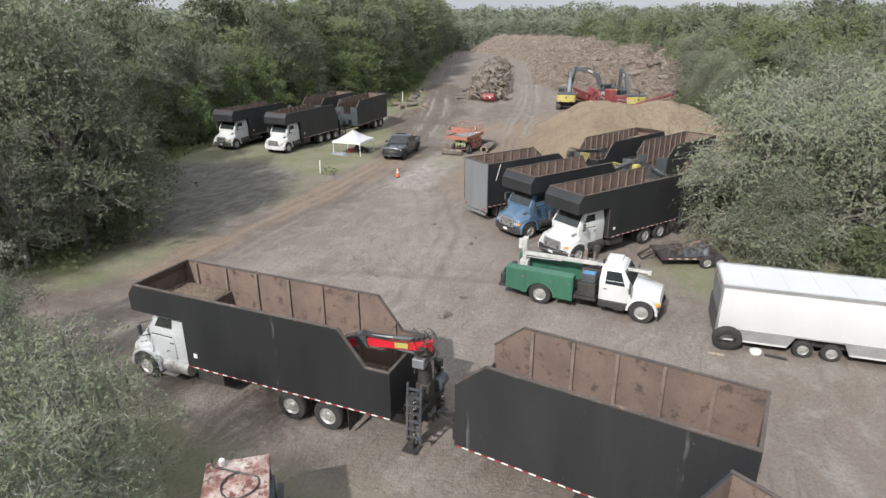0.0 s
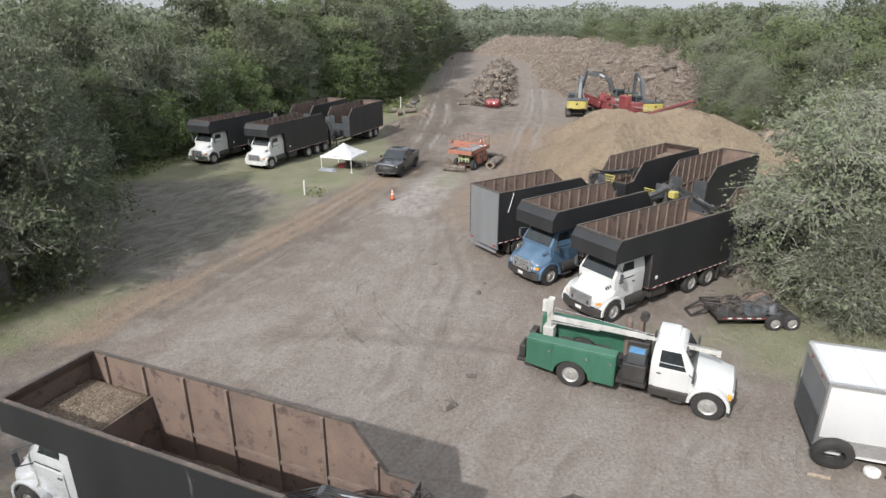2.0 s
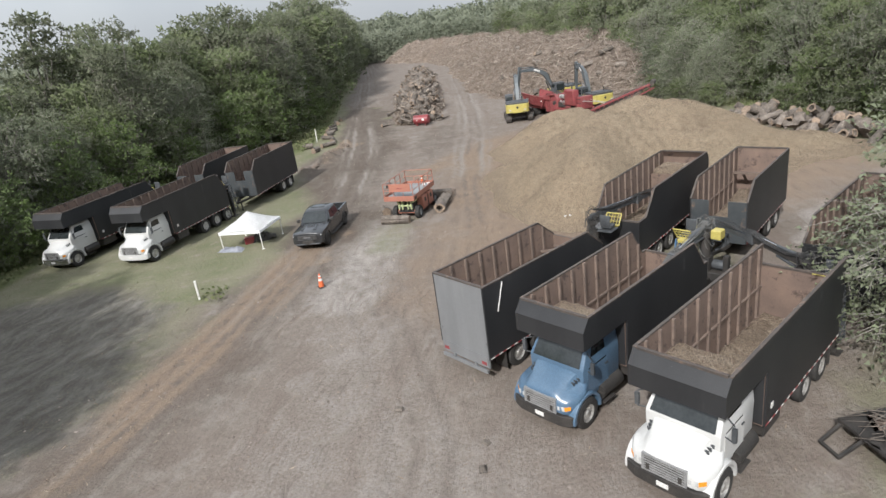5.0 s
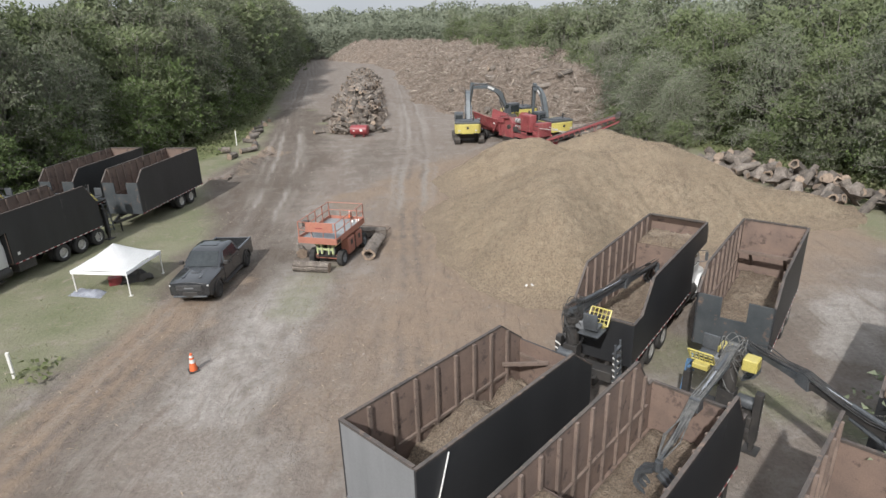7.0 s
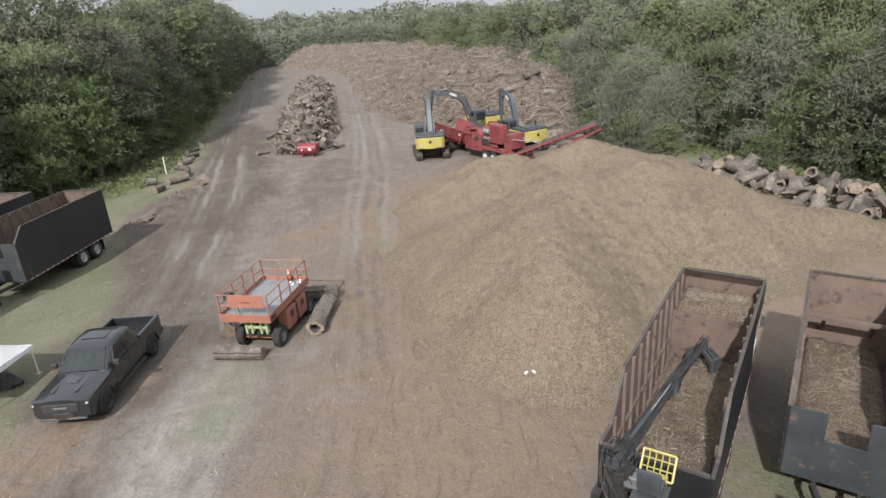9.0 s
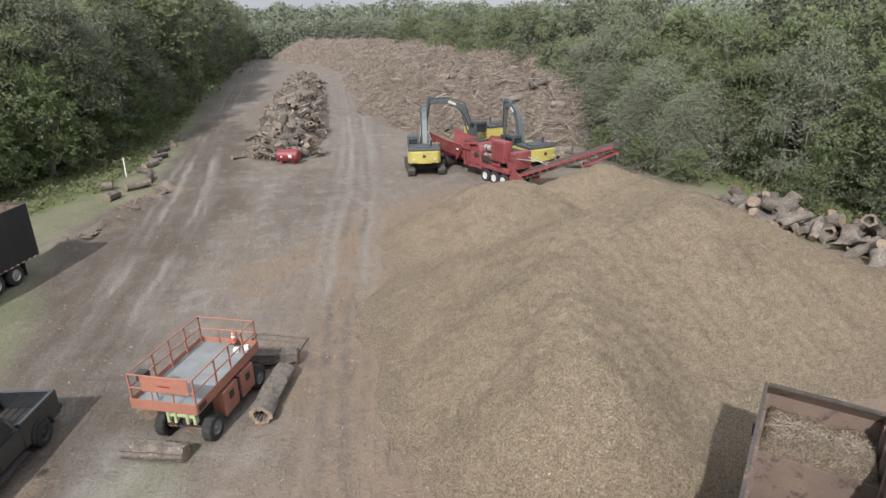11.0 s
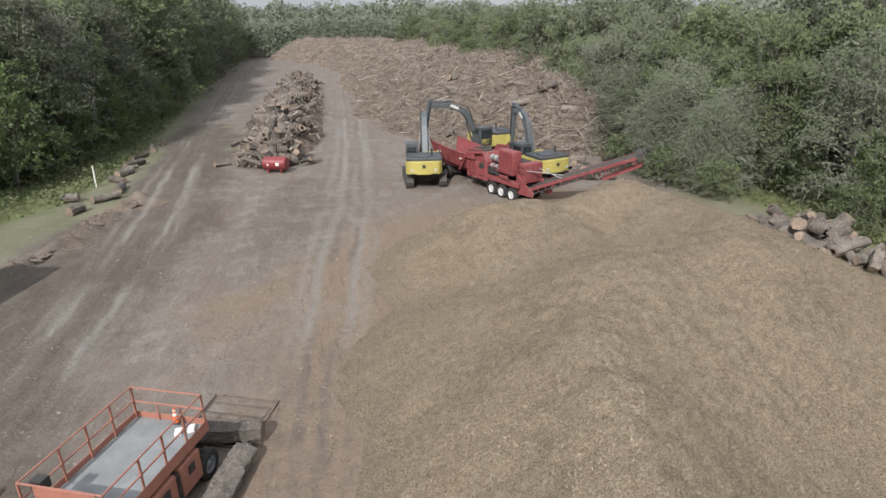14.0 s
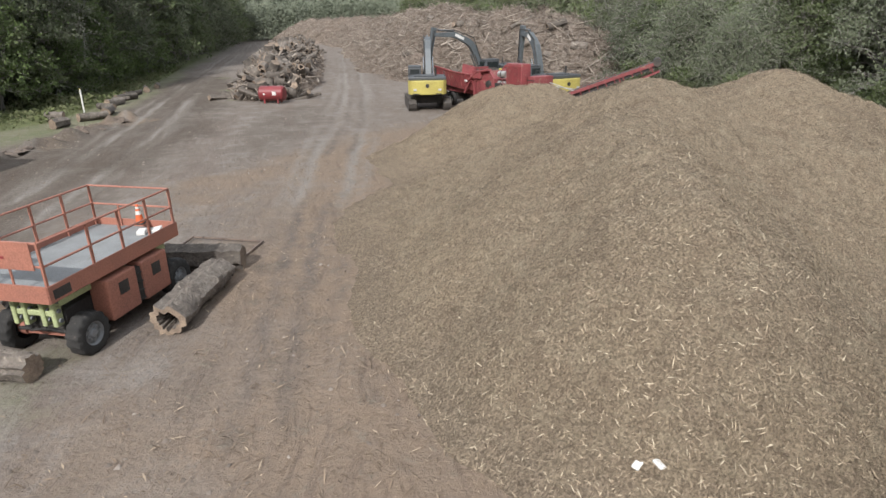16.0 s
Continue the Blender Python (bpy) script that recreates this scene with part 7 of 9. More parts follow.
            part("wheel_arch", b, CHASSIS, t)
            wheel(t, x, s * 0.90, 0.41, PICK_TYRE, PICK_RIM)
    part("grille", soften(fresh(hull_box, 0.86, 0.99, -0.62, 0.62, 0.70, 1.02), 0.03, 1), CHASSIS, t)
    for k in range(4):
        part("grille_bar", fresh(hull_box, 0.985, 1.0, -0.58, 0.58, 0.73 + 0.075 * k, 0.755 + 0.075 * k), DARK, t)
    part("lower_bar", soften(fresh(hull_box, 0.80, 1.02, -0.80, 0.80, 0.40, 0.48), 0.02, 1), DARK, t)
    for s in (-1, 1):
        part("bonnet_crease", soften(fresh(hull_box, -0.55, 0.60, s * 0.40 - 0.07, s * 0.40 + 0.07, 1.18, 1.262), 0.03, 1), CAR_GREY, t, "", True)
    part("badge", fresh(hull_box, 1.0, 1.008, -0.22, 0.22, 0.84, 0.91), GALV, t, "plain pale badge bar")
    b = bmesh.new()
    loft(b, [[(0.82, -1.0, z) for z in (0.42, 0.68)] + [(0.6, -1.0, z) for z in (0.68, 0.42)], [(1.05, 0, z) for z in (0.40, 0.68)] + [(0.8, 0, z) for z in (0.68, 0.40)], [(0.82, 1.0, z) for z in (0.42, 0.68)] + [(0.6, 1.0, z) for z in (0.68, 0.42)]])
    part("bumper", soften(b, 0.03, 1), CHASSIS, t)
    part("rear_bumper", soften(fresh(hull_box, -5.02, -4.862, -0.96, 0.96, 0.50, 0.70), 0.03, 1), CHASSIS, t)
    part("underbody", fresh(hull_box, -4.75, 0.5, -0.7, 0.7, 0.34, 0.559), CHASSIS, t)
    b = bmesh.new()
    hull_box(b, 0.1, -0.5, -0.22, 0.22, 1.19, 1.29)
    part("bonnet_scoop", soften(b, 0.03, 1), CAR_GREY, t)
    return t


pickup(place(-4.45, 55.4, 255))

# ---------------------------------------------------------------- scissor lift
LIFT_TYRE, LIFT_RIM = tyre_mesh(0.43, 0.32, True), rim_mesh(0.43, 0.32, GALV)
LIME = mat("pale_green_scissor_paint", (0.42, 0.47, 0.24), (0.36, 0.40, 0.22), 0.5, 0, 2, 30, 0.1, (0.18, 0.15, 0.10), 0.6)
DECK = mat("grey_deck_plate", (0.26, 0.27, 0.27), (0.20, 0.205, 0.205), 0.7, 0.2, 1.5, 40, 0.15, (0.15, 0.13, 0.11), 0.64)


def scissor_lift(m):
    t = thing("scissor_lift", m, "faded orange rough-terrain scissor lift, lowered", "scissor lift")
    part("chassis", soften(fresh(hull_box, -1.55, 1.55, -0.52, 0.52, 0.42, 0.95), 0.02, 1), CHASSIS, t)
    for s in (-1, 1):
        for x in (-1.41, 1.41):
            wheel(t, x, s * 0.80, 0.43, LIFT_TYRE, LIFT_RIM)
        for x0, x1 in ((-1.02, -0.16), (0.02, 0.88)):
            tray = part("side_tray", soften(fresh(hull_box, x0, x1, min(s * 0.53, s * 0.98), max(s * 0.53, s * 0.98), 0.40, 1.28), 0.04, 2), ORANGE, t, "orange equipment cover")
            part("opening", fresh(hull_box, x0 + 0.28, x0 + 0.56, min(s * 0.981, s * 0.988), max(s * 0.981, s * 0.988), 0.85, 1.12), CHASSIS, tray, "dark vent")
        part("tray_gap", fresh(hull_box, -0.155, 0.015, min(s * 0.53, s * 0.94), max(s * 0.53, s * 0.94), 0.45, 1.2), CHASSIS, t)
    for x in (-1.41, 1.41):
        part("axle", fresh(hull_box, x - 0.10, x + 0.10, -0.75, 0.75, 0.34, 0.50), ORANGE, t)
    for k in range(3):
        for s in (-1, 1):
            q = bmesh.new()
            z = 0.97 + k * 0.13
            beam(q, (-1.45, s * (0.34 + 0.06 * (k % 2)), z), (1.45, s * (0.34 + 0.06 * (k % 2)), z + 0.14), 0.06, 0.12)
            beam(q, (1.45, s * 0.28, z), (-1.45, s * 0.28, z + 0.14), 0.06, 0.12)
            part("scissor_arm", q, LIME, t, "pale green scissor arm")
    for s in (-1, 1):
        q = bmesh.new()
        for k in range(4):
            hull_box(q, 1.48, 1.62, s * 0.22 - 0.09, s * 0.22 + 0.09, 0.93 + k * 0.12, 1.02 + k * 0.12)
        part("pivot_block", soften(q, 0.02, 1), LIME, t, "pale green pivot blocks")
    x0, x1, hw, zf = -1.66, 2.16, 1.10, 1.50
    deck = part("platform", fresh(hull_box, x0 + 0.03, x1 - 0.03, -hw + 0.03, hw - 0.03, zf, zf + 0.05), DECK, t, "grey checker-plate deck")
    for s in (-1, 1):
        part("deck_edge", soften(fresh(hull_box, x0, x1, min(s * (hw - 0.029), s * hw), max(s * (hw - 0.029), s * hw), zf - 0.12, zf + 0.22), 0.01, 1), ORANGE, t)
    for x in (x0, x1 - 0.03):
        part("deck_edge", fresh(hull_box, x, x + 0.03, -hw + 0.03, hw - 0.03, zf - 0.12, zf + 0.22), ORANGE, t)
    zt, zm = zf + 1.02, zf + 0.58
    for s in (-1, 1):
        for x in (x0 + 0.06, -0.75, 0.1, 0.95, x1 - 0.06):
            q = bmesh.new()
            beam(q, (x, s * (hw - 0.05), zf + 0.05), (x, s * (hw - 0.05), zt), 0.045, 0.045)
            part("rail_post", q, ORANGE, t)
        for z in (zm, zt):
            part("guard_rail", fresh(rod, (x0 + 0.06, s * (hw - 0.05), z), (x1 - 0.06, s * (hw - 0.05), z), 0.024), ORANGE, t)
    for x in (x0 + 0.06, x1 - 0.06):
        for z in (zm, zt):
            part("guard_rail", fresh(rod, (x, -hw + 0.05, z), (x, hw - 0.05, z), 0.024), ORANGE, t)
        for y in (-0.35, 0.35):
            part("rail_post", fresh(rod, (x, y, zf + 0.05), (x, y, zm), 0.022), ORANGE, t)
    part("sign_panel", soften(fresh(hull_box, x1 - 0.03, x1 - 0.01, -0.62, 0.92, zf + 0.52, zf + 1.05), 0.004, 1), ORANGE, t, "faded orange panel")
    part("sign_bar", fresh(hull_box, x1 - 0.009, x1 - 0.004, -0.05, 0.35, zf + 0.72, zf + 0.77), RED, t)
    part("maker_mark", fresh(hull_box, 1.66, 2.06, hw + 0.001, hw + 0.006, zf - 0.06, zf + 0.12), CHASSIS, t, "plain dark maker mark")
    q = bmesh.new()
    hull_box(q, 1.75, 2.0, -0.85, -0.55, zf + 0.75, zf + 1.02)
    pipe(q, [Vector((1.9, -0.7, zf + 0.8)), Vector((1.7, -0.55, zf + 0.45)), Vector((1.85, -0.35, zf + 0.08))], 0.02)
    part("control_box", q, CHASSIS, t, "black control box with its cable")
    for ob in t.children:
        if ob.name.split(".")[0] in ("platform", "deck_edge", "rail_post", "guard_rail", "sign_panel", "sign_bar", "maker_mark", "control_box"):
            ob.matrix_basis = Matrix.Translation((0, -0.18, 0))
    for s in (-1, 1):
        for y in (0.20, 0.44):
            link = part("scissor_link", soften(fresh(hull_box, 1.56, 1.76, s * y - 0.05, s * y + 0.05, 0.66, 1.36), 0.02, 1), LIME, t, "pale green scissor link")
            for z in (0.78, 0.98, 1.18):
                part("pin", fresh(rod, (1.66, s * y - 0.09, z), (1.66, s * y + 0.09, z), 0.045, 0.045, 10), GALV, link)
        part("scissor_beam", fresh(hull_box, -1.5, 1.66, min(s * 0.545, s * 0.60), max(s * 0.545, s * 0.60), 1.10, 1.34), LIME, t, "pale green scissor beam")
        part("steer_ram", fresh(rod, (1.60, s * 0.12, 0.52), (1.55, s * 0.62, 0.46), 0.04, 0.04, 8), CHASSIS, t)
        part("hub", fresh(rod, (1.41, s * 0.50, 0.43), (1.41, s * 0.66, 0.43), 0.16, 0.16, 12), ORANGE, t)
        q = bmesh.new()
        for k in range(4):
            beam(q, (-0.14, s * 0.96, 0.48 + 0.2 * k), (0.005, s * 0.96, 0.48 + 0.2 * k), 0.04, 0.03)
        part("step_rungs", q, CHASSIS, t, "black steps between the covers")
    part("cross_link", soften(fresh(hull_box, 1.60, 1.72, -0.42, 0.42, 0.86, 0.98), 0.02, 1), LIME, t)
    part("front_hoses", fresh(pipe, [Vector((1.62, -0.4, 0.7)), Vector((1.74, -0.15, 0.55)), Vector((1.72, 0.2, 0.62)), Vector((1.6, 0.42, 0.5))], 0.025, 6), HOSE, t)
    return t


LIFT = place(2.46, 59.13, 242.2)
scissor_lift(LIFT)
for x, y, z, rx, lb in ((-1.15, 0.35, 1.55, 0, "white foam block on the lift's deck"), (-1.35, 0.62, 1.55, 8, "white folded sheet on the lift's deck")):
    o = new("loose_packaging", mesh_of("loose_packaging", soften(fresh(hull_box, -0.14, 0.14, -0.09, 0.09, 0.0, 0.10), 0.015, 1), PVC))
    o.matrix_world = LIFT @ pose(x, y, z, rx, 0, 25)
    tagged(o, lb, "packaging")


# ---------------------------------------------------------------- cones, canopy, posts, tank
def traffic_cone(m, label="orange traffic cone with two white bands", group="cones"):
    t = thing("traffic_cone", m, label, "traffic cone", group)
    part("base", soften(fresh(hull_box, -0.19, 0.19, -0.19, 0.19, 0, 0.045), 0.01, 1), CHASSIS, t)
    for z0, z1, r0, r1, mt in ((0.045, 0.36, 0.150, 0.105, CONE), (0.36, 0.50, 0.106, 0.084, TAPE_WHITE), (0.50, 0.58, 0.084, 0.071, CONE), (0.58, 0.66, 0.072, 0.060, TAPE_WHITE), (0.66, 0.74, 0.060, 0.046, CONE)):
        part("cone_band", fresh(rod, (0, 0, z0), (0, 0, z1), r0, r1, 16), mt, t, "white band" if mt is TAPE_WHITE else "", True)
    return t


traffic_cone(place(-3.72, 48.35, 20))
traffic_cone(LIFT @ pose(-1.40, 0.15, 1.711, 0, 0, 10), "small orange cone standing on the lift's deck").scale = (0.62, 0.62, 0.62)
traffic_cone(pose(4.93, 60.72, 0.15, 96, 0, -30), "orange cone lying against a log")


def canopy(m):
    t = thing("canopy_tent", m, "white pop-up canopy tent on thin legs", "canopy tent")
    h = 1.47
    q = bmesh.new()
    n = 9
    vs = {}
    for i in range(n):
        for j in range(n):
            u, v = -1 + 2 * i / (n - 1), -1 + 2 * j / (n - 1)
            r = max(abs(u), abs(v))
            z = 1.30 + 0.88 * (1 - r) ** 1.25 - 0.05 * (1 - min(abs(u), abs(v)) / max(r, 1e-6)) * 0.0 - 0.06 * r * (1 - abs(abs(u) - abs(v)))
            vs[i, j] = q.verts.new((u * h, v * h, z))
    for i in range(n - 1):
        for j in range(n - 1):
            q.faces.new((vs[i, j], vs[i + 1, j], vs[i + 1, j + 1], vs[i, j + 1]))
    bmesh.ops.solidify(q, geom=q.faces[:], thickness=0.012)
    part("roof", q, FABRIC, t, "", True)
    for a in range(4):
        c, s = math.cos(a * math.pi / 2), math.sin(a * math.pi / 2)
        q = bmesh.new()
        pts = [(-h, h), (h, h)]
        ring0 = [(c * x - s * y, s * x + c * y) for x, y in ((-h, h), (h, h), (h, h + 0.012), (-h, h + 0.012))]
        loft(q, [[(x, y, 1.10) for x, y in ring0], [(x, y, 1.26) for x, y in ring0]])
        part("valance", q, FABRIC, t)
        x, y = c * (h - 0.05) - s * (h - 0.05), s * (h - 0.05) + c * (h - 0.05)
        part("leg", fresh(beam, (x, y, 0.0), (x, y, 1.27), 0.045, 0.045), PVC, t)
        part("foot", fresh(hull_box, x - 0.07, x + 0.07, y - 0.07, y + 0.07, 0.0, 0.02), PVC, t)
    return t


TENT = place(-8.65, 58.25, -20)
canopy(TENT)
rng7 = random.Random(12)
CLOTH = mat("crumpled_grey_tarp", (0.16, 0.17, 0.20), (0.24, 0.25, 0.28), 0.7, 0, 3, 20, 0.4, (0.08, 0.08, 0.09), 0.6)


def crumpled(name, m, w, d, h, material, label, category, seed):
    xs, ys = np.linspace(-w / 2, w / 2, 22), np.linspace(-d / 2, d / 2, 16)
    X, Y = np.meshgrid(xs, ys)
    edge = ramp(1 - np.maximum(np.abs(X) / (w / 2), np.abs(Y) / (d / 2)) + 0.3 * fbm(X, Y, 0.6, seed), 0, 0.45)
    Z = np.clip(edge * h * (0.55 + 0.6 * fbm(X, Y, 0.45, seed + 1)), -0.02, None) - 0.01
    ids = np.arange(X.size).reshape(X.shape)
    f = np.stack([ids[:-1, :-1], ids[:-1, 1:], ids[1:, 1:], ids[1:, :-1]], -1).reshape(-1, 4)
    o = new(name, raw_mesh(name, np.stack([X, Y, Z], -1).reshape(-1, 3), f, material, True))
    o.matrix_world = m
    return tagged(o, label, category)


crumpled("tarpaulin", place(-9.9, 57.3, -25), 1.9, 0.8, 0.22, CLOTH, "crumpled grey tarpaulin beside the canopy's leg", "tarpaulin", 51)
crumpled("gear_heap", place(-8.0, 58.6, 10), 1.6, 1.1, 0.75, CHASSIS, "black bags heaped under the canopy", "bags", 53)
q = soften(fresh(hull_box, -0.32, 0.32, -0.22, 0.22, 0.0, 0.42), 0.03, 1)
o = new("cool_box", mesh_of("cool_box", q, RED, True))
o.matrix_world = place(-8.9, 58.2, 15)
tagged(o, "red cool box under the canopy", "cool box")


def post(x, y, h, lean, label):
    t = thing("marker_post", pose(x, y, -0.1, lean, lean * 0.6, 0), label, "post", "marker posts")
    part("shaft", fresh(beam, (0, 0, 0), (0, 0, h), 0.09, 0.09), PVC, t)
    part("cap", fresh(hull_box, -0.055, 0.055, -0.055, 0.055, h + 0.001, h + 0.05), YELLOW if h > 1.4 else PVC, t)


post(-10.3, 49.65, 1.15, 4, "white marker post leaning in weeds")
post(-6.3, 96.0, 1.75, 3, "white marker post with a yellow tip in grass")
post(-28.0, 57.5, 1.1, 2, "white marker post at the wood's edge")


def tank(m):
    t = thing("fuel_tank", m, "red steel fuel tank on short feet", "tank")
    q = bmesh.new()
    rings = [[(x, r * math.cos(a), 0.74 + r * math.sin(a)) for a in np.arange(20) * math.pi / 10] for x, r in ((-1.02, 0.30), (-0.99, 0.50), (-0.90, 0.58), (0.90, 0.58), (0.99, 0.50), (1.02, 0.30))]
    loft(q, rings)
    part("shell", q, RED, t, "", True)
    for x in (-0.55, 0.55):
        for s in (-1, 1):
            part("foot", fresh(hull_box, x - 0.06, x + 0.06, s * 0.35 - 0.05, s * 0.35 + 0.05, 0.0, 0.36), RED, t)
    part("filler", fresh(rod, (-0.3, 0, 1.30), (-0.3, 0, 1.46), 0.07), CHASSIS, t)
    part("label", fresh(hull_box, 0.2, 0.5, -0.592, -0.585, 0.66, 0.92), TAPE_WHITE, t, "white label")
    part("label", fresh(hull_box, -0.55, -0.40, -0.592, -0.585, 0.66, 0.80), TAPE_WHITE, t, "white label")


tank(place(7.15, 96.35, -24))

# ---------------------------------------------------------------- excavators and grinder
TRACK = mat("steel_track", (0.085, 0.075, 0.066), (0.055, 0.05, 0.046), 0.75, 0.2, 4, 30, 0.3, (0.20, 0.16, 0.12), 0.58)


def excavator(m, knee, elbow, tip, label, turn=0.0):
    """Tracks along +x turned by turn; the house faces +x; knee, elbow, tip: places along the boom (forward, up)."""
    t = thing("excavator", m, label, "excavator", "excavators")
    for s in (-1, 1):
        q = bmesh.new()
        prof = [(2.05, 0.25), (1.85, 0.02), (-1.85, 0.02), (-2.05, 0.25), (-2.15, 0.55), (-1.95, 0.82), (1.95, 0.82), (2.15, 0.55)]
        prism(q, prof, s * 0.95, s * 1.5)
        tr = part("track", q, TRACK, t)
        tr.matrix_basis = pose(0, 0, 0, 0, 0, turn)
        for k in range(18):
            x = -1.95 + k * 0.23
            part("track_shoe", fresh(hull_box, x - 0.05, x + 0.05, min(s * 0.94, s * 1.51), max(s * 0.94, s * 1.51), 0.82, 0.86), TRACK, tr)
    un = part("undercarriage", fresh(hull_box, -0.9, 0.9, -0.95, 0.95, 0.45, 1.0), CHASSIS, t)
    un.matrix_basis = pose(0, 0, 0, 0, 0, turn)
    part("turntable", fresh(rod, (0, 0, 1.0), (0, 0, 1.18), 0.7, 0.7, 20), CHASSIS, t)
    q = bmesh.new()
    back = [(-2.35 - 0.35 * math.cos(a), 1.30 * math.sin(a)) for a in np.linspace(-1.35, 1.35, 9)]
    pts = [(-1.3, -1.32), (-2.2, -1.32)] + back[1:-1] + [(-2.2, 1.32), (-1.3, 1.32)]
    loft(q, [[(x, y, z) for x, y in pts] for z in (1.22, 1.30, 2.05, 2.15)])
    cw = part("counterweight", soften(q, 0.04, 2), YELLOW, t, "rounded yellow counterweight", True)
    for s in (-1, 1):
        part("rear_light", fresh(hull_box, -2.66, -2.60, s * 0.85 - 0.1, s * 0.85 + 0.1, 1.48, 1.62), LAMP, cw)
    part("maker_mark", fresh(rod, (-2.735, 0, 1.82), (-2.69, 0, 1.82), 0.13, 0.13, 14), CHASSIS, cw, "plain round mark")
    part("engine_deck", soften(fresh(hull_box, -2.35, -0.3, -1.30, 1.30, 2.152, 2.38), 0.06, 2), DARK, t, "dark engine cover", True)
    part("house", soften(fresh(hull_box, -1.29, 1.1, -1.32, 1.32, 1.2, 2.148), 0.04, 2), YELLOW, t, "", True)
    part("side_vent", fresh(hull_box, -1.1, -0.2, -1.335, -1.322, 1.4, 1.95), CHASSIS, t, "slatted side vent")
    part("exhaust", fresh(rod, (-1.5, -0.6, 2.38), (-1.5, -0.6, 2.9), 0.07), CHASSIS, t)
    q = bmesh.new()
    rings = [[(0.0, 0.40, z), (x, 0.40, z), (x, 1.32, z), (0.0, 1.32, z)] for z, x in ((1.25, 1.55), (2.0, 1.60), (2.85, 1.25))]
    loft(q, rings)
    cab = part("cab", soften(q, 0.05, 2), DARK, t, "", True)
    part("cab_roof", soften(fresh(hull_box, -0.02, 1.30, 0.38, 1.34, 2.852, 2.93), 0.03, 1), DARK, cab)
    for y in (1.325, 0.37):
        part("cab_window", fresh(hull_box, 0.12, 1.15, y, y + 0.012, 1.95, 2.72), GLASS, cab)
    part("cab_window", fresh(hull_box, -0.014, -0.002, 0.52, 1.20, 2.0, 2.72), GLASS, cab)
    q = bmesh.new()
    loft(q, [[(1.56, 0.48, 1.6), (1.62, 0.48, 1.6), (1.62, 1.24, 1.6), (1.56, 1.24, 1.6)], [(1.30, 0.48, 2.75), (1.36, 0.48, 2.75), (1.36, 1.24, 2.75), (1.30, 1.24, 2.75)]])
    part("windshield", q, GLASS, cab)
    for s in (-1, 1):
        part("hand_rail", fresh(pipe, [Vector((-1.9, s * 1.22, 2.38)), Vector((-1.9, s * 1.22, 2.62)), Vector((-0.5, s * 1.22, 2.62)), Vector((-0.5, s * 1.22, 2.38))], 0.02, 5), CHASSIS, t)
        part("side_door", soften(fresh(hull_box, -1.25, -0.1, min(s * 1.321, s * 1.335), max(s * 1.321, s * 1.335), 1.30, 2.05), 0.006, 1), YELLOW, t)
    part("deck_lid", soften(fresh(hull_box, -2.1, -1.2, -0.5, 0.9, 2.381, 2.46), 0.03, 1), DARK, t)
    part("stripe", fresh(hull_box, -2.66, -2.655, -1.0, 1.0, 1.24, 1.30), CHASSIS, cw)
    foot = Vector((0.7, -0.15, 1.75))
    K, E_, T_ = Vector((knee[0], -0.15, knee[1])), Vector((elbow[0], -0.15, elbow[1])), Vector((tip[0], -0.15, tip[1]))
    q = bmesh.new()
    mid = K + (E_ - K) * 0.45 + Vector((0, 0, 0.35))
    wide = lambda p, h, d: [p + Vector((d[0] * h, -0.22, d[1] * h)), p + Vector((d[0] * h, 0.22, d[1] * h)), p + Vector((-d[0] * h, 0.22, -d[1] * h)), p + Vector((-d[0] * h, -0.22, -d[1] * h))]
    norm = lambda a, b: (-(b - a).normalized().z, (b - a).normalized().x)
    knee1, knee2 = K - (K - foot) * 0.22, K + (mid - K) * 0.3
    loft(q, [wide(foot, 0.15, norm(foot, K)), wide(foot + (K - foot) * 0.45, 0.23, norm(foot, K)), wide(knee1, 0.25, norm(foot, K)), wide((knee1 + knee2 + K * 2) / 4, 0.27, norm(foot, E_)), wide(knee2, 0.25, norm(K, E_)), wide(mid, 0.22, norm(K, E_)), wide(E_, 0.13, norm(mid, E_))])
    boom = part("boom", soften(q, 0.02, 1), CRANE_GREY, t, "dark grey boom")
    part("mark", fresh(beam, tuple(K + (mid - K) * 0.5 + Vector((0, 0.226, 0))), tuple(mid + Vector((0, 0.226, 0))), 0.012, 0.22), TAPE_WHITE, boom, "plain white maker bar")
    part("mark", fresh(beam, tuple(K + (mid - K) * 0.5 + Vector((0, -0.226, 0))), tuple(mid + Vector((0, -0.226, 0))), 0.012, 0.22), TAPE_WHITE, boom, "plain white maker bar")
    for y in (-0.48, 0.18):
        part("ram", fresh(rod, Vector((1.0, y, 1.5)), (foot + K) / 2 + Vector((0.45, y + 0.15, 0.3)), 0.09, 0.07, 8), CHROME, boom, "hydraulic ram")
    part("ram", fresh(rod, mid + Vector((0, 0, 0.30)), mid + (E_ - mid) * 0.55 + Vector((0, 0, 0.33)), 0.08, 0.08, 8), CRANE_GREY, boom, "dark hydraulic ram")
    part("ram_rod", fresh(rod, mid + (E_ - mid) * 0.55 + Vector((0, 0, 0.33)), E_ - (T_ - E_).normalized() * 0.5, 0.045, 0.045, 8), CHROME, boom, "bright ram rod")
    part("boom_hose", fresh(pipe, [foot + Vector((0.1, 0.28, 0.4)), K + Vector((-0.1, 0.28, 0.42)), mid + Vector((0, 0.26, 0.34)), E_ + Vector((0, 0.26, 0.3)), T_ + Vector((0, 0.2, 0.6))], 0.04, 5), HOSE, boom)
    q = bmesh.new()
    d = (T_ - E_).normalized()
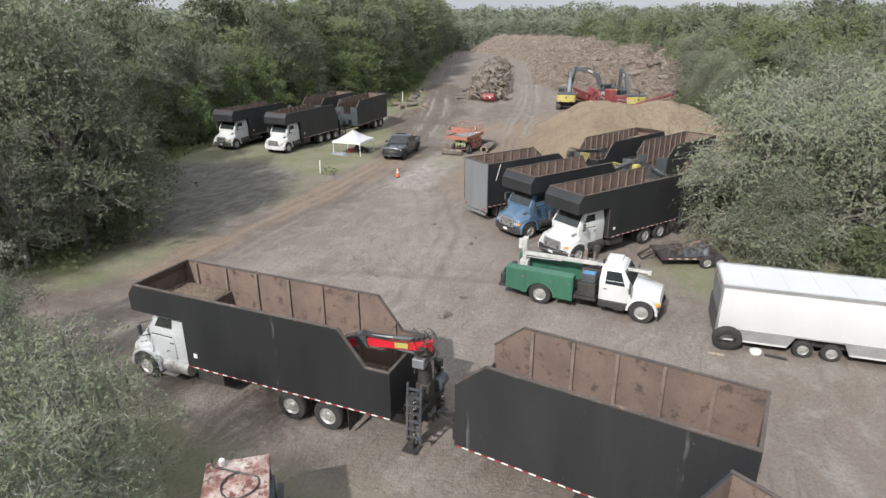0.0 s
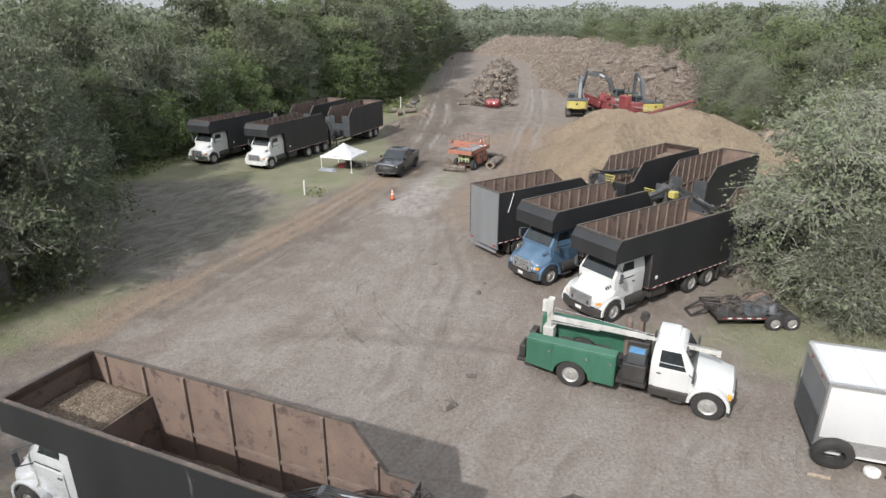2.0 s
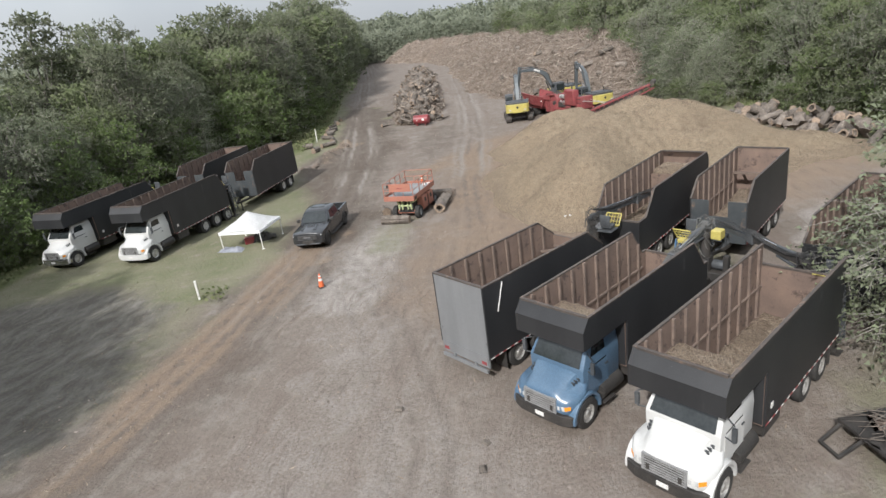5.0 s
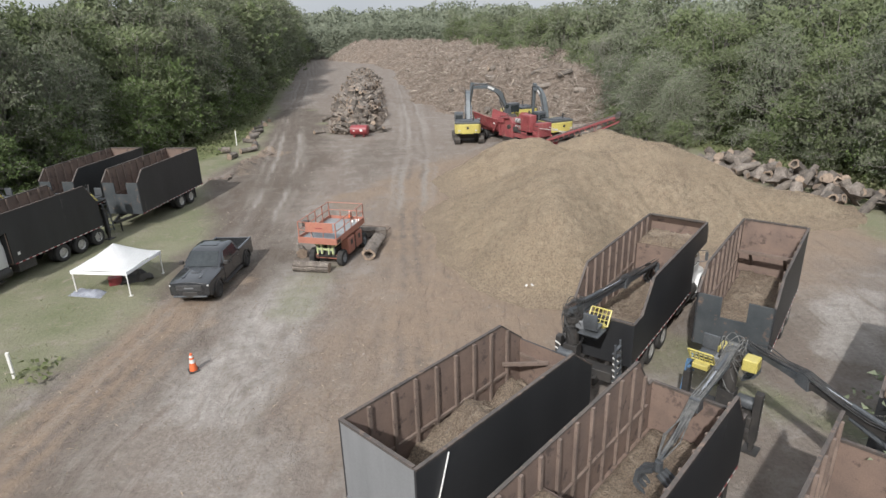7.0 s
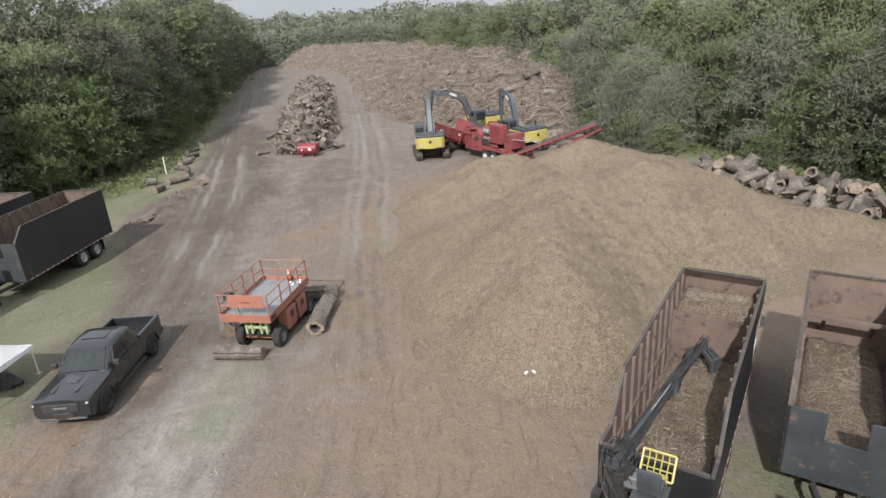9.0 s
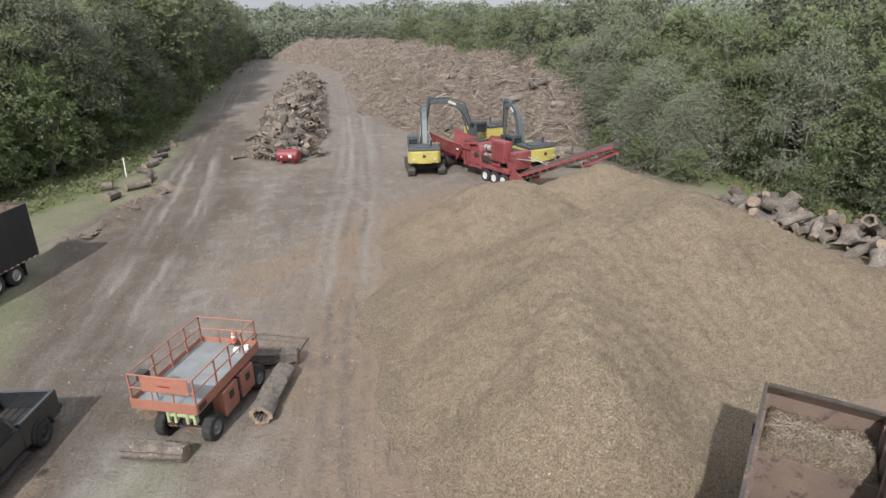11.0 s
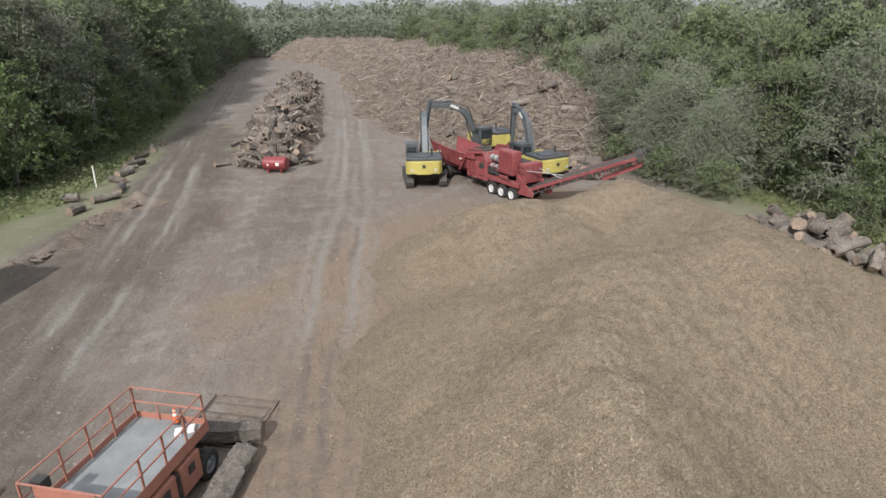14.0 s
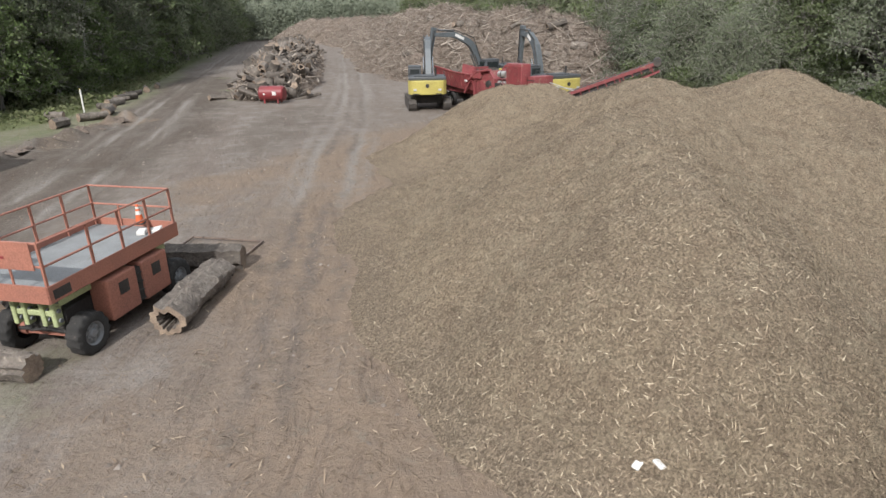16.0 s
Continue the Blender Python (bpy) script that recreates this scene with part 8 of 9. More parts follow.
    beam(q, E_ - d * 0.55, T_, 0.28, 0.42, 0.24, 0.22)
    part("stick", soften(q, 0.02, 1), CRANE_GREY, t)
    q = bmesh.new()
    for s in (-1, 1):
        for k in (-1, 0, 1):
            pipe(q, [T_ + Vector((0, k * 0.25, 0)), T_ + Vector((s * 0.45, k * 0.28, -0.35)), T_ + Vector((s * 0.5, k * 0.28, -0.8)), T_ + Vector((s * 0.1, k * 0.28, -1.15))], 0.06, 6)
    part("grapple", q, CHASSIS, t, "steel claw")
    return t


excavator(place(17.9, 89.2, 76), (2.2, 4.55), (5.4, 3.9), (5.2, 1.3), "yellow tracked excavator with a dark grey boom and claw", 5)
excavator(place(26.1, 86.7, 101), (1.5, 4.2), (3.3, 5.0), (3.5, 2.4), "yellow excavator with its boom raised over the grinder", 15)
excavator(place(25.4, 95.9, 190), (1.9, 4.2), (5.4, 4.9), (6.1, 1.3), "yellow excavator reaching across to the grinder's hopper", 8)

WHITE_RIM = rim_mesh(0.52, 0.29, WHITE)
BELT = mat("black_rubber_belt", (0.035, 0.033, 0.031), (0.07, 0.06, 0.05), 0.8, 0, 3, 30, 0.2, (0.18, 0.13, 0.09), 0.55)


DUSTY_RED = mat("dusty_red_paint", (0.245, 0.055, 0.058), (0.185, 0.045, 0.048), 0.55, 0, 1.6, 30, 0.08, (0.25, 0.15, 0.115), 0.55, 0.08)


def grinder(m, out):
    """A towed grinder along x: hopper at -x, belt at +x; out: the belt's far end."""
    t = thing("wood_grinder", m, "dusty red horizontal wood grinder with a long discharge belt", "grinder")
    R = DUSTY_RED
    for s in (-1, 1):
        lo, hi = min(s * 0.55, s * 0.75), max(s * 0.55, s * 0.75)
        part("frame_rail", soften(fresh(hull_box, -8.6, 2.0, lo, hi, 1.0, 1.3), 0.02, 1), R, t)
        for x in (1.35, 0.25, -0.85):
            wheel(t, x, s * 1.02, 0.46, None, WHITE_RIM)
        for x in (-7.5, -6.6):
            wheel(t, x, s * 1.02, 0.50, None, WHITE_RIM)
        # the hopper's flared wall, with ribs and a lip
        q = bmesh.new()
        o = lambda x, z, k: (x, s * (0.95 + k), z)
        loft(q, [[o(-8.3, 1.55, 0.02), o(-8.3, 1.55, 0.08), o(-8.5, 2.75, 0.42), o(-8.5, 2.75, 0.36)],
                 [o(-5.6, 1.30, 0.0), o(-5.6, 1.30, 0.06), o(-5.6, 2.45, 0.40), o(-5.6, 2.45, 0.34)],
                 [o(-3.6, 1.30, 0.0), o(-3.6, 1.30, 0.06), o(-3.6, 2.35, 0.30), o(-3.6, 2.35, 0.24)]])
        hop = part("hopper_wall", q, R, t)
        for k in range(7):
            x = -8.1 + k * 0.72
            part("hopper_rib", fresh(beam, (x, s * 1.04, 1.42), (x, s * 1.32, 2.36), 0.08, 0.10), R, hop)
        part("lip", fresh(beam, (-8.5, s * 1.37, 2.76), (-5.6, s * 1.35, 2.47), 0.09, 0.09), R, hop)
        part("lip", fresh(beam, (-5.6, s * 1.35, 2.47), (-3.6, s * 1.25, 2.38), 0.09, 0.09), R, hop)
        for x, z in ((-7.6, 2.0), (-4.6, 1.9)):
            part("maker_mark", fresh(hull_box, x, x + 0.5, min(s * 1.26, s * 1.275), max(s * 1.26, s * 1.275), z, z + 0.12), TAPE_WHITE, hop, "plain pale bar")
        q = bmesh.new()
        for k in range(4):
            beam(q, (-3.3 + 0.02 * k, s * 1.3, 1.0 + 0.36 * k), (-2.8, s * 1.3, 1.0 + 0.36 * k), 0.03, 0.04)
        beam(q, (-3.3, s * 1.3, 0.8), (-3.3, s * 1.3, 2.9), 0.05, 0.05)
        beam(q, (-2.8, s * 1.3, 0.8), (-2.8, s * 1.3, 2.9), 0.05, 0.05)
        part("ladder", q, R, t, "red service ladder")
        q = bmesh.new()
        beam(q, (-4.6, s * 1.28, 1.1), (-3.2, s * 1.28, 2.9), 0.10, 0.14)
        beam(q, (-3.2, s * 1.28, 2.9), (-1.9, s * 1.28, 3.0), 0.10, 0.14)
        part("yoke_arm", q, R, t)
        q = bmesh.new()
        prism(q, [(-3.7, 0.85), (-3.7, 2.2), (-2.9, 2.75), (-1.9, 2.9), (-1.35, 2.3), (-1.25, 0.85)], s * 0.96, s * 1.2)
        mill = part("mill_side", soften(q, 0.03, 1), R, t)
        part("mill_hatch", soften(fresh(hull_box, -3.2, -2.3, min(s * 1.201, s * 1.26), max(s * 1.201, s * 1.26), 1.1, 2.1), 0.02, 1), R, mill)
        part("bearing", fresh(rod, (-1.85, s * 1.2, 1.9), (-1.85, s * 1.34, 1.9), 0.26, 0.22, 14), CHASSIS, mill)
        part("pulley_guard", soften(fresh(hull_box, -3.5, -2.6, min(s * 1.22, s * 1.42), max(s * 1.22, s * 1.42), 2.2, 2.75), 0.05, 2), R, mill)
        q = bmesh.new()
        pipe(q, [Vector((-4.1, s * 1.33, 2.0)), Vector((-3.0, s * 1.36, 2.65)), Vector((-1.7, s * 1.33, 2.85))], 0.09, 8)
        part("feed_arm", q, R, t)
        part("deck_guard", soften(fresh(hull_box, -1.24, 2.0, min(s * 0.95, s * 1.18), max(s * 0.95, s * 1.18), 1.02, 1.42), 0.03, 1), R, t)
        q = bmesh.new()
        pipe(q, [Vector((-1.1, s * 1.1, 1.42)), Vector((-1.1, s * 1.1, 2.3)), Vector((-0.5, s * 1.1, 2.3)), Vector((-0.5, s * 1.1, 1.42))], 0.025, 6)
        part("hand_rail", q, R, t)
    part("hopper_floor", fresh(hull_box, -8.2, -3.6, -0.94, 0.94, 1.36, 1.5), BELT, t)
    q = bmesh.new()
    prism(q, [(-3.5, 1.36), (-3.5, 2.1), (-2.8, 2.62), (-1.9, 2.78), (-1.4, 2.2), (-1.4, 1.36)], -0.949, 0.949)
    part("mill_housing", soften(q, 0.05, 2), R, t)
    q = bmesh.new()
    rod(q, (-3.75, -0.9, 2.35), (-3.75, 0.9, 2.35), 0.42, 0.42, 16)
    for k in range(12):
        a = k * 6.283 / 12
        beam(q, (-3.75 + 0.42 * math.cos(a), -0.8, 2.35 + 0.42 * math.sin(a)), (-3.75 + 0.42 * math.cos(a), 0.8, 2.35 + 0.42 * math.sin(a)), 0.06, 0.10)
    part("feed_roller", q, TRACK, t, "toothed steel feed roller")
    eng = part("engine_cover", soften(fresh(hull_box, -0.15, 1.40, -1.10, -0.35, 1.75, 3.35), 0.05, 2), R, t, "tall red radiator housing with louvres", True)
    for k in range(15):
        part("louvre", fresh(beam, (-0.02 + k * 0.093, -1.12, 1.9), (-0.02 + k * 0.093, -1.12, 3.2), 0.035, 0.05), R, eng)
    part("engine_block", soften(fresh(hull_box, -0.9, 1.2, -0.34, 0.8, 1.31, 2.55), 0.06, 2), CHASSIS, t, "dark engine", True)
    part("fuel_tank", soften(fresh(hull_box, 1.52, 2.2, -0.72, 0.9, 1.31, 2.62), 0.08, 2), R, t, "", True)
    for y, z in ((-0.85, 1.95), (-0.85, 2.6)):
        can = part("air_filter", fresh(rod, (-1.15, y, z), (-0.4, y, z), 0.22, 0.22, 14), RIM, t, "grey air filter can", True)
        part("clamp", fresh(rod, (-0.85, y, z), (-0.78, y, z), 0.235, 0.235, 14), CHASSIS, can)
    part("exhaust", fresh(rod, (-0.6, 0.3, 2.5), (-0.6, 0.3, 3.5), 0.09), CHASSIS, t)
    for k, (x, z) in enumerate(((1.62, 1.5), (1.62, 1.95), (1.62, 2.35))):
        part("tank_band", fresh(hull_box, 1.50, 2.215, -0.735, -0.722, z, z + 0.05), CHASSIS, t)
    for x, z, w, h in ((-3.1, 1.15, 0.5, 0.4), (-2.1, 1.2, 0.5, 0.6), (-1.1, 1.55, 0.7, 0.5), (0.2, 1.46, 0.9, 0.22)):
        part("machine_box", soften(fresh(hull_box, x, x + w, -1.30, -1.205, z, z + h), 0.02, 1), R if w != 0.7 else CHASSIS, t)
    q = bmesh.new()
    for x in (-1.2, -0.2, 0.9, 1.9):
        beam(q, (x, -1.16, 1.42), (x, -1.16, 2.05), 0.035, 0.035)
    beam(q, (-1.2, -1.16, 2.05), (-0.2, -1.16, 2.05), 0.035, 0.035)
    part("catwalk_rail", q, R, t)
    q = bmesh.new()
    for k in range(7):
        a = 0.35 * k
        pipe(q, [Vector((-1.2 + 0.1 * k, -1.0, 1.5)), Vector((-0.9 + 0.25 * math.sin(a), -1.25, 1.75 + 0.1 * math.cos(3 * a))), Vector((0.2 + 0.2 * k, -1.2, 1.46))], 0.03, 5)
    part("hoses", q, HOSE, t, "black hydraulic hoses")
    part("axle", fresh(hull_box, -1.3, 1.8, -0.85, 0.85, 0.42, 0.6), CHASSIS, t)
    part("axle", fresh(hull_box, -7.7, -6.4, -0.85, 0.85, 0.42, 0.6), CHASSIS, t)
    part("suspension", fresh(hull_box, -1.2, 1.7, -0.6, 0.6, 0.601, 0.999), CHASSIS, t)
    part("support", fresh(hull_box, -7.6, -6.5, -0.6, 0.6, 0.601, 0.999), CHASSIS, t)
    # discharge belt in its trough
    p0, p1 = Vector((1.75, 0.0, 0.75)), Vector(out)
    d = p1 - p0
    side = d.cross(Vector((0, 0, 1))).normalized()
    up = side.cross(d).normalized()
    for y in (-0.86, 0.78):
        q = bmesh.new()
        prism(q, [(1.6, 0.55), (1.6, 1.9), (2.5, 1.3), (3.3, 0.9), (3.2, 0.6)], y, y + 0.08)
        part("belt_foot", q, R, t, "red plate beside the belt's lower end")
    for s in (-1, 1):
        q = bmesh.new()
        beam(q, p0 + side * s * 0.70 + up * 0.06, p1 + side * s * 0.70 + up * 0.06, 0.06, 0.20)
        fr = part("belt_frame", q, R, t)
        for k in range(14):
            c = p0 + d * (k + 0.6) / 14.5 + side * s * 0.75
            part("stiffener", fresh(beam, c - up * 0.26, c + up * 0.20, 0.06, 0.05), R, fr)
        q = bmesh.new()
        beam(q, p0 + side * s * 0.6 - up * 0.30, p1 + side * s * 0.6 - up * 0.12, 0.07, 0.10)
        part("lower_rail", q, CHASSIS, t)
    part("belt", fresh(beam, p0 + up * 0.12, p1 + up * 0.12, 1.25, 0.08), BELT, t)
    part("return_belt", fresh(beam, p0 - up * 0.16, p1 - up * 0.05, 1.1, 0.05), BELT, t)
    for k in range(9):
        c = p0 + d * (k + 0.5) / 9
        part("cross_bar", fresh(beam, c - side * 0.66 - up * 0.24, c + side * 0.66 - up * 0.24, 0.10, 0.10), CHASSIS, t)
    part("head_roller", fresh(rod, p1 - side * 0.74 + up * 0.1, p1 + side * 0.74 + up * 0.1, 0.24, 0.24, 14), BELT, t)
    for s in (-1, 1):
        q = bmesh.new()
        pipe(q, [p0 + d * 0.36 + side * s * 0.6, Vector((2.15, s * 0.6, 2.2))], 0.032, 8)
        part("belt_stay", q, RIM, t, "steel belt ram")
    q = bmesh.new()
    beam(q, p0 + d * 0.66 - up * 0.62 + side * 0.55, p0 + d * 1.0 - up * 0.42 + side * 0.55, 1.0, 0.08)
    part("folded_flap", q, R, t, "red flap hanging under the belt")
    for f in (0.7, 0.95):
        part("flap_hanger", fresh(beam, p0 + d * f - up * 0.55 + side * 0.6, p0 + d * f + side * 0.68, 0.06, 0.06), R, t)
    return t


GR = place(22.9, 83.8, -73)
grinder(GR, into(GR, 29.3, 78.1, 3.45))


CLOD = mat("turned_earth", (0.115, 0.088, 0.07), (0.17, 0.135, 0.11), 0.95, 0, 2, 14, 0.5, (0.08, 0.06, 0.05), 0.6)


# ---------------------------------------------------------------- logs, stumps and brush
def log_mesh(seed, length, r, hollow=False, n=12, k=7):
    rng = np.random.RandomState(seed)
    q = bmesh.new()
    bumps = 1 + 0.10 * rng.normal(size=(n,))
    rings = []
    for i in range(k):
        f = i / (k - 1)
        c = Vector((length * (f - 0.5), 0.05 * length * math.sin(f * 3 + seed) * 0.4, r + 0.04 * rng.normal() * r))
        rings.append([c + Vector((0, math.cos(6.2832 * j / n), math.sin(6.2832 * j / n))) * r * (1 - 0.12 * f) * float(bumps[j] + 0.05 * rng.normal()) for j in range(n)])
    vs = loft(q, rings, True, False)
    for ring, x in ((vs[0], 0.0), (vs[-1], 0.0)):
        if hollow:
            c = sum((v.co for v in ring), Vector()) / n
            inn = [q.verts.new(c + (v.co - c) * 0.62) for v in ring]
            deep = [q.verts.new(c + (v.co - c) * 0.5 + Vector((0.5 if ring is vs[0] else -0.5, 0, 0)) * min(1, length / 2)) for v in ring]
            for j in range(n):
                a, b_ = j, (j + 1) % n
                q.faces.new((ring[a], ring[b_], inn[b_], inn[a])).material_index = 1
                q.faces.new((inn[a], inn[b_], deep[b_], deep[a])).material_index = 0
            q.faces.new(deep)
        else:
            q.faces.new(ring).material_index = 1
    return mesh_of("log", q, (BARK, CUT_WOOD), True)


def stump_mesh(seed, r):
    """A sawn butt with flared roots."""
    rng = np.random.RandomState(seed)
    q = bmesh.new()
    n = 14
    rings = []
    ph = rng.rand() * 6
    for h, k, flare in ((0.0, 1.55, 0.62), (0.25, 1.15, 0.30), (0.7, 0.92, 0.08), (1.15, 0.85, 0.04), (1.5, 0.80, 0.03)):
        rings.append([Vector((math.cos(a) * r * k * (1 + flare * math.sin(4 * a + ph) + 0.05 * rng.normal()), math.sin(a) * r * k * (1 + flare * math.sin(4 * a + ph) + 0.05 * rng.normal()), h * r * 1.5)) for a in np.arange(n) * 6.2832 / n])
    vs = loft(q, rings, True, False)
    q.faces.new(vs[0][::-1]).material_index = 0
    q.faces.new(vs[-1]).material_index = 1
    return mesh_of("stump", q, (BARK, CUT_WOOD), True)


LOGS = [log_mesh(100 + k, L, r, k % 4 == 3) for k, (L, r) in enumerate(((1.2, 0.34), (1.9, 0.26), (0.8, 0.42), (1.5, 0.38), (2.6, 0.22), (3.4, 0.16), (1.0, 0.28), (2.1, 0.34)))]
STUMPS = [stump_mesh(200 + k, r) for k, r in enumerate((0.38, 0.5, 0.3, 0.44))]


def lone(name, mesh, m, label, category, group=""):
    o = new(name, mesh)
    o.matrix_world = m
    return tagged(o, label, category, group)


# logs round the lift
lone("log", log_mesh(301, 1.95, 0.27, n=26, k=22), place(0.88, 57.05, -26, -0.03), "short thick sawn log lying before the lift", "log", "logs round the lift")
lone("log", log_mesh(302, 2.8, 0.36, True, n=26, k=22), place(4.40, 59.02, 71, -0.04), "hollow barked log lying beside the lift", "log", "logs round the lift")
lone("log", log_mesh(303, 0.8, 0.30, n=26, k=22), place(0.35, 59.55, 100, -0.03), "stub of a sawn log behind a lift wheel", "log", "logs round the lift")
lone("log", log_mesh(304, 2.4, 0.36, n=26, k=22), place(4.2, 61.45, -12, -0.05), "dark thick log lying behind the lift", "log", "logs round the lift")
q = bmesh.new()
cs = [Vector((3.85, 64.0, 0.05)), Vector((5.85, 62.95, 0.05)), Vector((4.85, 60.75, 0.05)), Vector((3.0, 61.9, 0.05))]
for a, b_ in zip(cs, cs[1:] + cs[:1]):
    beam(q, a, b_, 0.05, 0.05)
beam(q, (cs[0] + cs[3]) / 2, (cs[1] + cs[2]) / 2, 0.04, 0.04)
lone("steel_frame", mesh_of("steel_frame", q, RUST_RIB), Matrix(), "thin rusty steel gate frame lying on the dirt", "frame")
# logs along the left verge
for k, (x, y, a, L, r, z) in enumerate(((-6.0, 88.9, 60, 1.4, 0.36, 0), (-7.3, 92.0, 20, 1.3, 0.4, 0), (-5.0, 91.5, 50, 2.2, 0.34, 0), (-4.5, 94.0, 75, 2.4, 0.36, 0), (-5.1, 97.0, 110, 2.2, 0.3, 0),
                                        (-4.7, 99.4, 60, 2.0, 0.34, 0), (-4.3, 102.6, 80, 2.6, 0.36, 0), (-4.4, 106.0, 70, 2.4, 0.3, 0), (-3.9, 109.4, 84, 2.6, 0.34, 0), (-3.6, 113.0, 75, 2.6, 0.3, 0), (-4.9, 100.9, 20, 1.5, 0.2, 0.2))):
    lone("log", log_mesh(320 + k, L * 0.85, r * 0.85), place(x + 0.3 * math.sin(7 * k), y, a + 25 * math.sin(5 * k), z - 0.04), "weathered sawn log lying along the grass verge", "log", "verge logs")


def log_pile():
    rng = random.Random(31)
    base = heap("log_pile", lambda x, y: windrow_height(x, y) - 0.45, 2, 20, 96, 170, 0.4, BRUSH, "long row of sawn logs and stumps heaped up", "log pile", "", 0.4)
    for k in range(300):
        y = 98.2 + 64 * rng.random() ** 1.35
        xc = np.interp(y, [101, 110, 128, 150, 162], [7.0, 8.2, 10.3, 13.0, 14.5])
        x = xc + rng.gauss(0, 1.0) * 1.3
        h = float(windrow_height(np.array([x]), np.array([y]))[0])
        if h < -0.6:
            x = xc + rng.uniform(-2, 2)
            h = float(windrow_height(np.array([x]), np.array([y]))[0])
        big = rng.random()
        me = rng.choice(STUMPS) if big < 0.2 else rng.choice(LOGS)
        ob = part("stump" if big < 0.2 else "log", me, None, base)
        ob.matrix_basis = pose(x, y, max(0.0, h) - 0.12, rng.uniform(-20, 20), rng.uniform(-35, 25), rng.uniform(0, 360))


log_pile()


def stump_row():
    rng = random.Random(41)
    t = thing("stump_pile", place(35, 65, 0), "row of heaped stumps and sawn butts at the wood's edge", "stump pile")
    for k in range(80):
        y = rng.uniform(55.5, 73.0)
        x = np.interp(y, [55, 60, 66, 70, 75], [36.5, 36.0, 35.2, 34.8, 35.6]) + rng.gauss(0, 0.9)
        pick = rng.random()
        ob = part("stump" if pick < 0.45 else "log", rng.choice(STUMPS) if pick < 0.45 else rng.choice(LOGS[:4] + LOGS[6:]), None, t)
        z = max(0.0, 1.25 - 0.55 * abs(x - np.interp(y, [55, 66, 75], [36.3, 35.2, 35.6]))) * rng.random() * (0.4 if y > 71 else 1.0)
        ob.matrix_basis = pose(x - 35, y - 65, z - 0.05, rng.uniform(-50, 50), rng.uniform(-50, 50), rng.uniform(0, 360))


stump_row()
for k in range(16):
    rngk = random.Random(60 + k)
    lone("log", LOGS[rngk.randrange(8)], pose(rngk.uniform(29.5, 35), rngk.uniform(84.5, 92), -0.04, rngk.uniform(-15, 15), rngk.uniform(-12, 12), rngk.uniform(0, 360)), "pale sawn log dropped beside the brush pile", "log", "logs by the brush pile")


def slivers(count, fn, box, lo, hi, width, seed, lift=0.01, steep=0.35, dens=None):
    """Thin split chips strewn over a surface."""
    rng = np.random.RandomState(seed)
    x, y = rng.uniform(box[0], box[1], count), rng.uniform(box[2], box[3], count)
    z = fn(x, y)
    keep = (z > 0.03) if dens is None else rng.rand(count) < dens(x, y)
    x, y, z = x[keep], y[keep], z[keep]
    n = len(x)
    e = 0.15
    gx_, gy_ = (fn(x + e, y) - fn(x - e, y)) / (2 * e), (fn(x, y + e) - fn(x, y - e)) / (2 * e)
    nor = np.stack([-gx_, -gy_, np.ones(n)], 1)
    nor /= np.linalg.norm(nor, axis=1)[:, None]
    t = rng.normal(size=(n, 3))
    t -= (t * nor).sum(1)[:, None] * nor
    t /= np.linalg.norm(t, axis=1)[:, None]
    t += nor * (steep * rng.normal(size=(n, 1)))
    s = np.cross(nor, t)
    L = (lo + (hi - lo) * rng.rand(n) ** 4)[:, None]
    w = width * (0.5 + rng.rand(n))[:, None] * np.minimum(1.0, L / lo * 0.6)
    c = np.stack([x, y, z], 1) + nor * (lift + 0.02 * rng.rand(n)[:, None])
    p0, p1, a, b_ = c - t * L / 2, c + t * L / 2, c + s * w + nor * w * 0.5, c - s * w + nor * w * 0.2
    v = np.stack([p0, a, p1, b_], 1).reshape(-1, 3)
    i = np.arange(n) * 4
    f = np.concatenate([np.stack([i, i + 1, i + 2], 1), np.stack([i, i + 2, i + 3], 1)])
    return v, f


def chip_material(name, a, b_, c):
    m, n, l, b = shader(name)
    geo = n.new("ShaderNodeNewGeometry")
    r = n.new("ShaderNodeValToRGB")
    r.color_ramp.elements[0].color, r.color_ramp.elements[1].color = (*a, 1), (*c, 1)
    r.color_ramp.elements.new(0.8).color = (*b_, 1)
    l.new(geo.outputs["Random Per Island"], r.inputs["Fac"])
    l.new(r.outputs["Color"], b.inputs["Base Color"])
    b.inputs["Roughness"].default_value = 0.9
    b.inputs["Specular IOR Level"].default_value = 0.2
    return m


CHIP = chip_material("split_chips", (0.085, 0.063, 0.046), (0.38, 0.302, 0.213), (0.54, 0.455, 0.335))
TWIG = chip_material("dead_twigs", (0.155, 0.125, 0.102), (0.30, 0.255, 0.212), (0.46, 0.40, 0.34))
BARK_CHIP = chip_material("bark_splinters", (0.095, 0.07, 0.052), (0.22, 0.165, 0.118), (0.40, 0.32, 0.23))
v, f = slivers(430000, mulch_height, (5, 34, 46, 78), 0.035, 0.22, 0.0062, 71)
tagged(new("wood_chips", raw_mesh("wood_chips", v, f, CHIP)), "split wood chips strewn over the mulch heap", "wood chips", "", "stuff")
v, f = slivers(230000, lambda x, y: ground_height(x, y) + 0.02, (-15, 20, 28, 90), 0.04, 0.30, 0.010, 72, dens=lambda x, y: 0.04 + 0.7 * ground_zones(x, y)[1])
tagged(new("ground_litter", raw_mesh("ground_litter", v, f, BARK_CHIP)), "bark and splinters strewn over the dirt", "litter", "", "stuff")


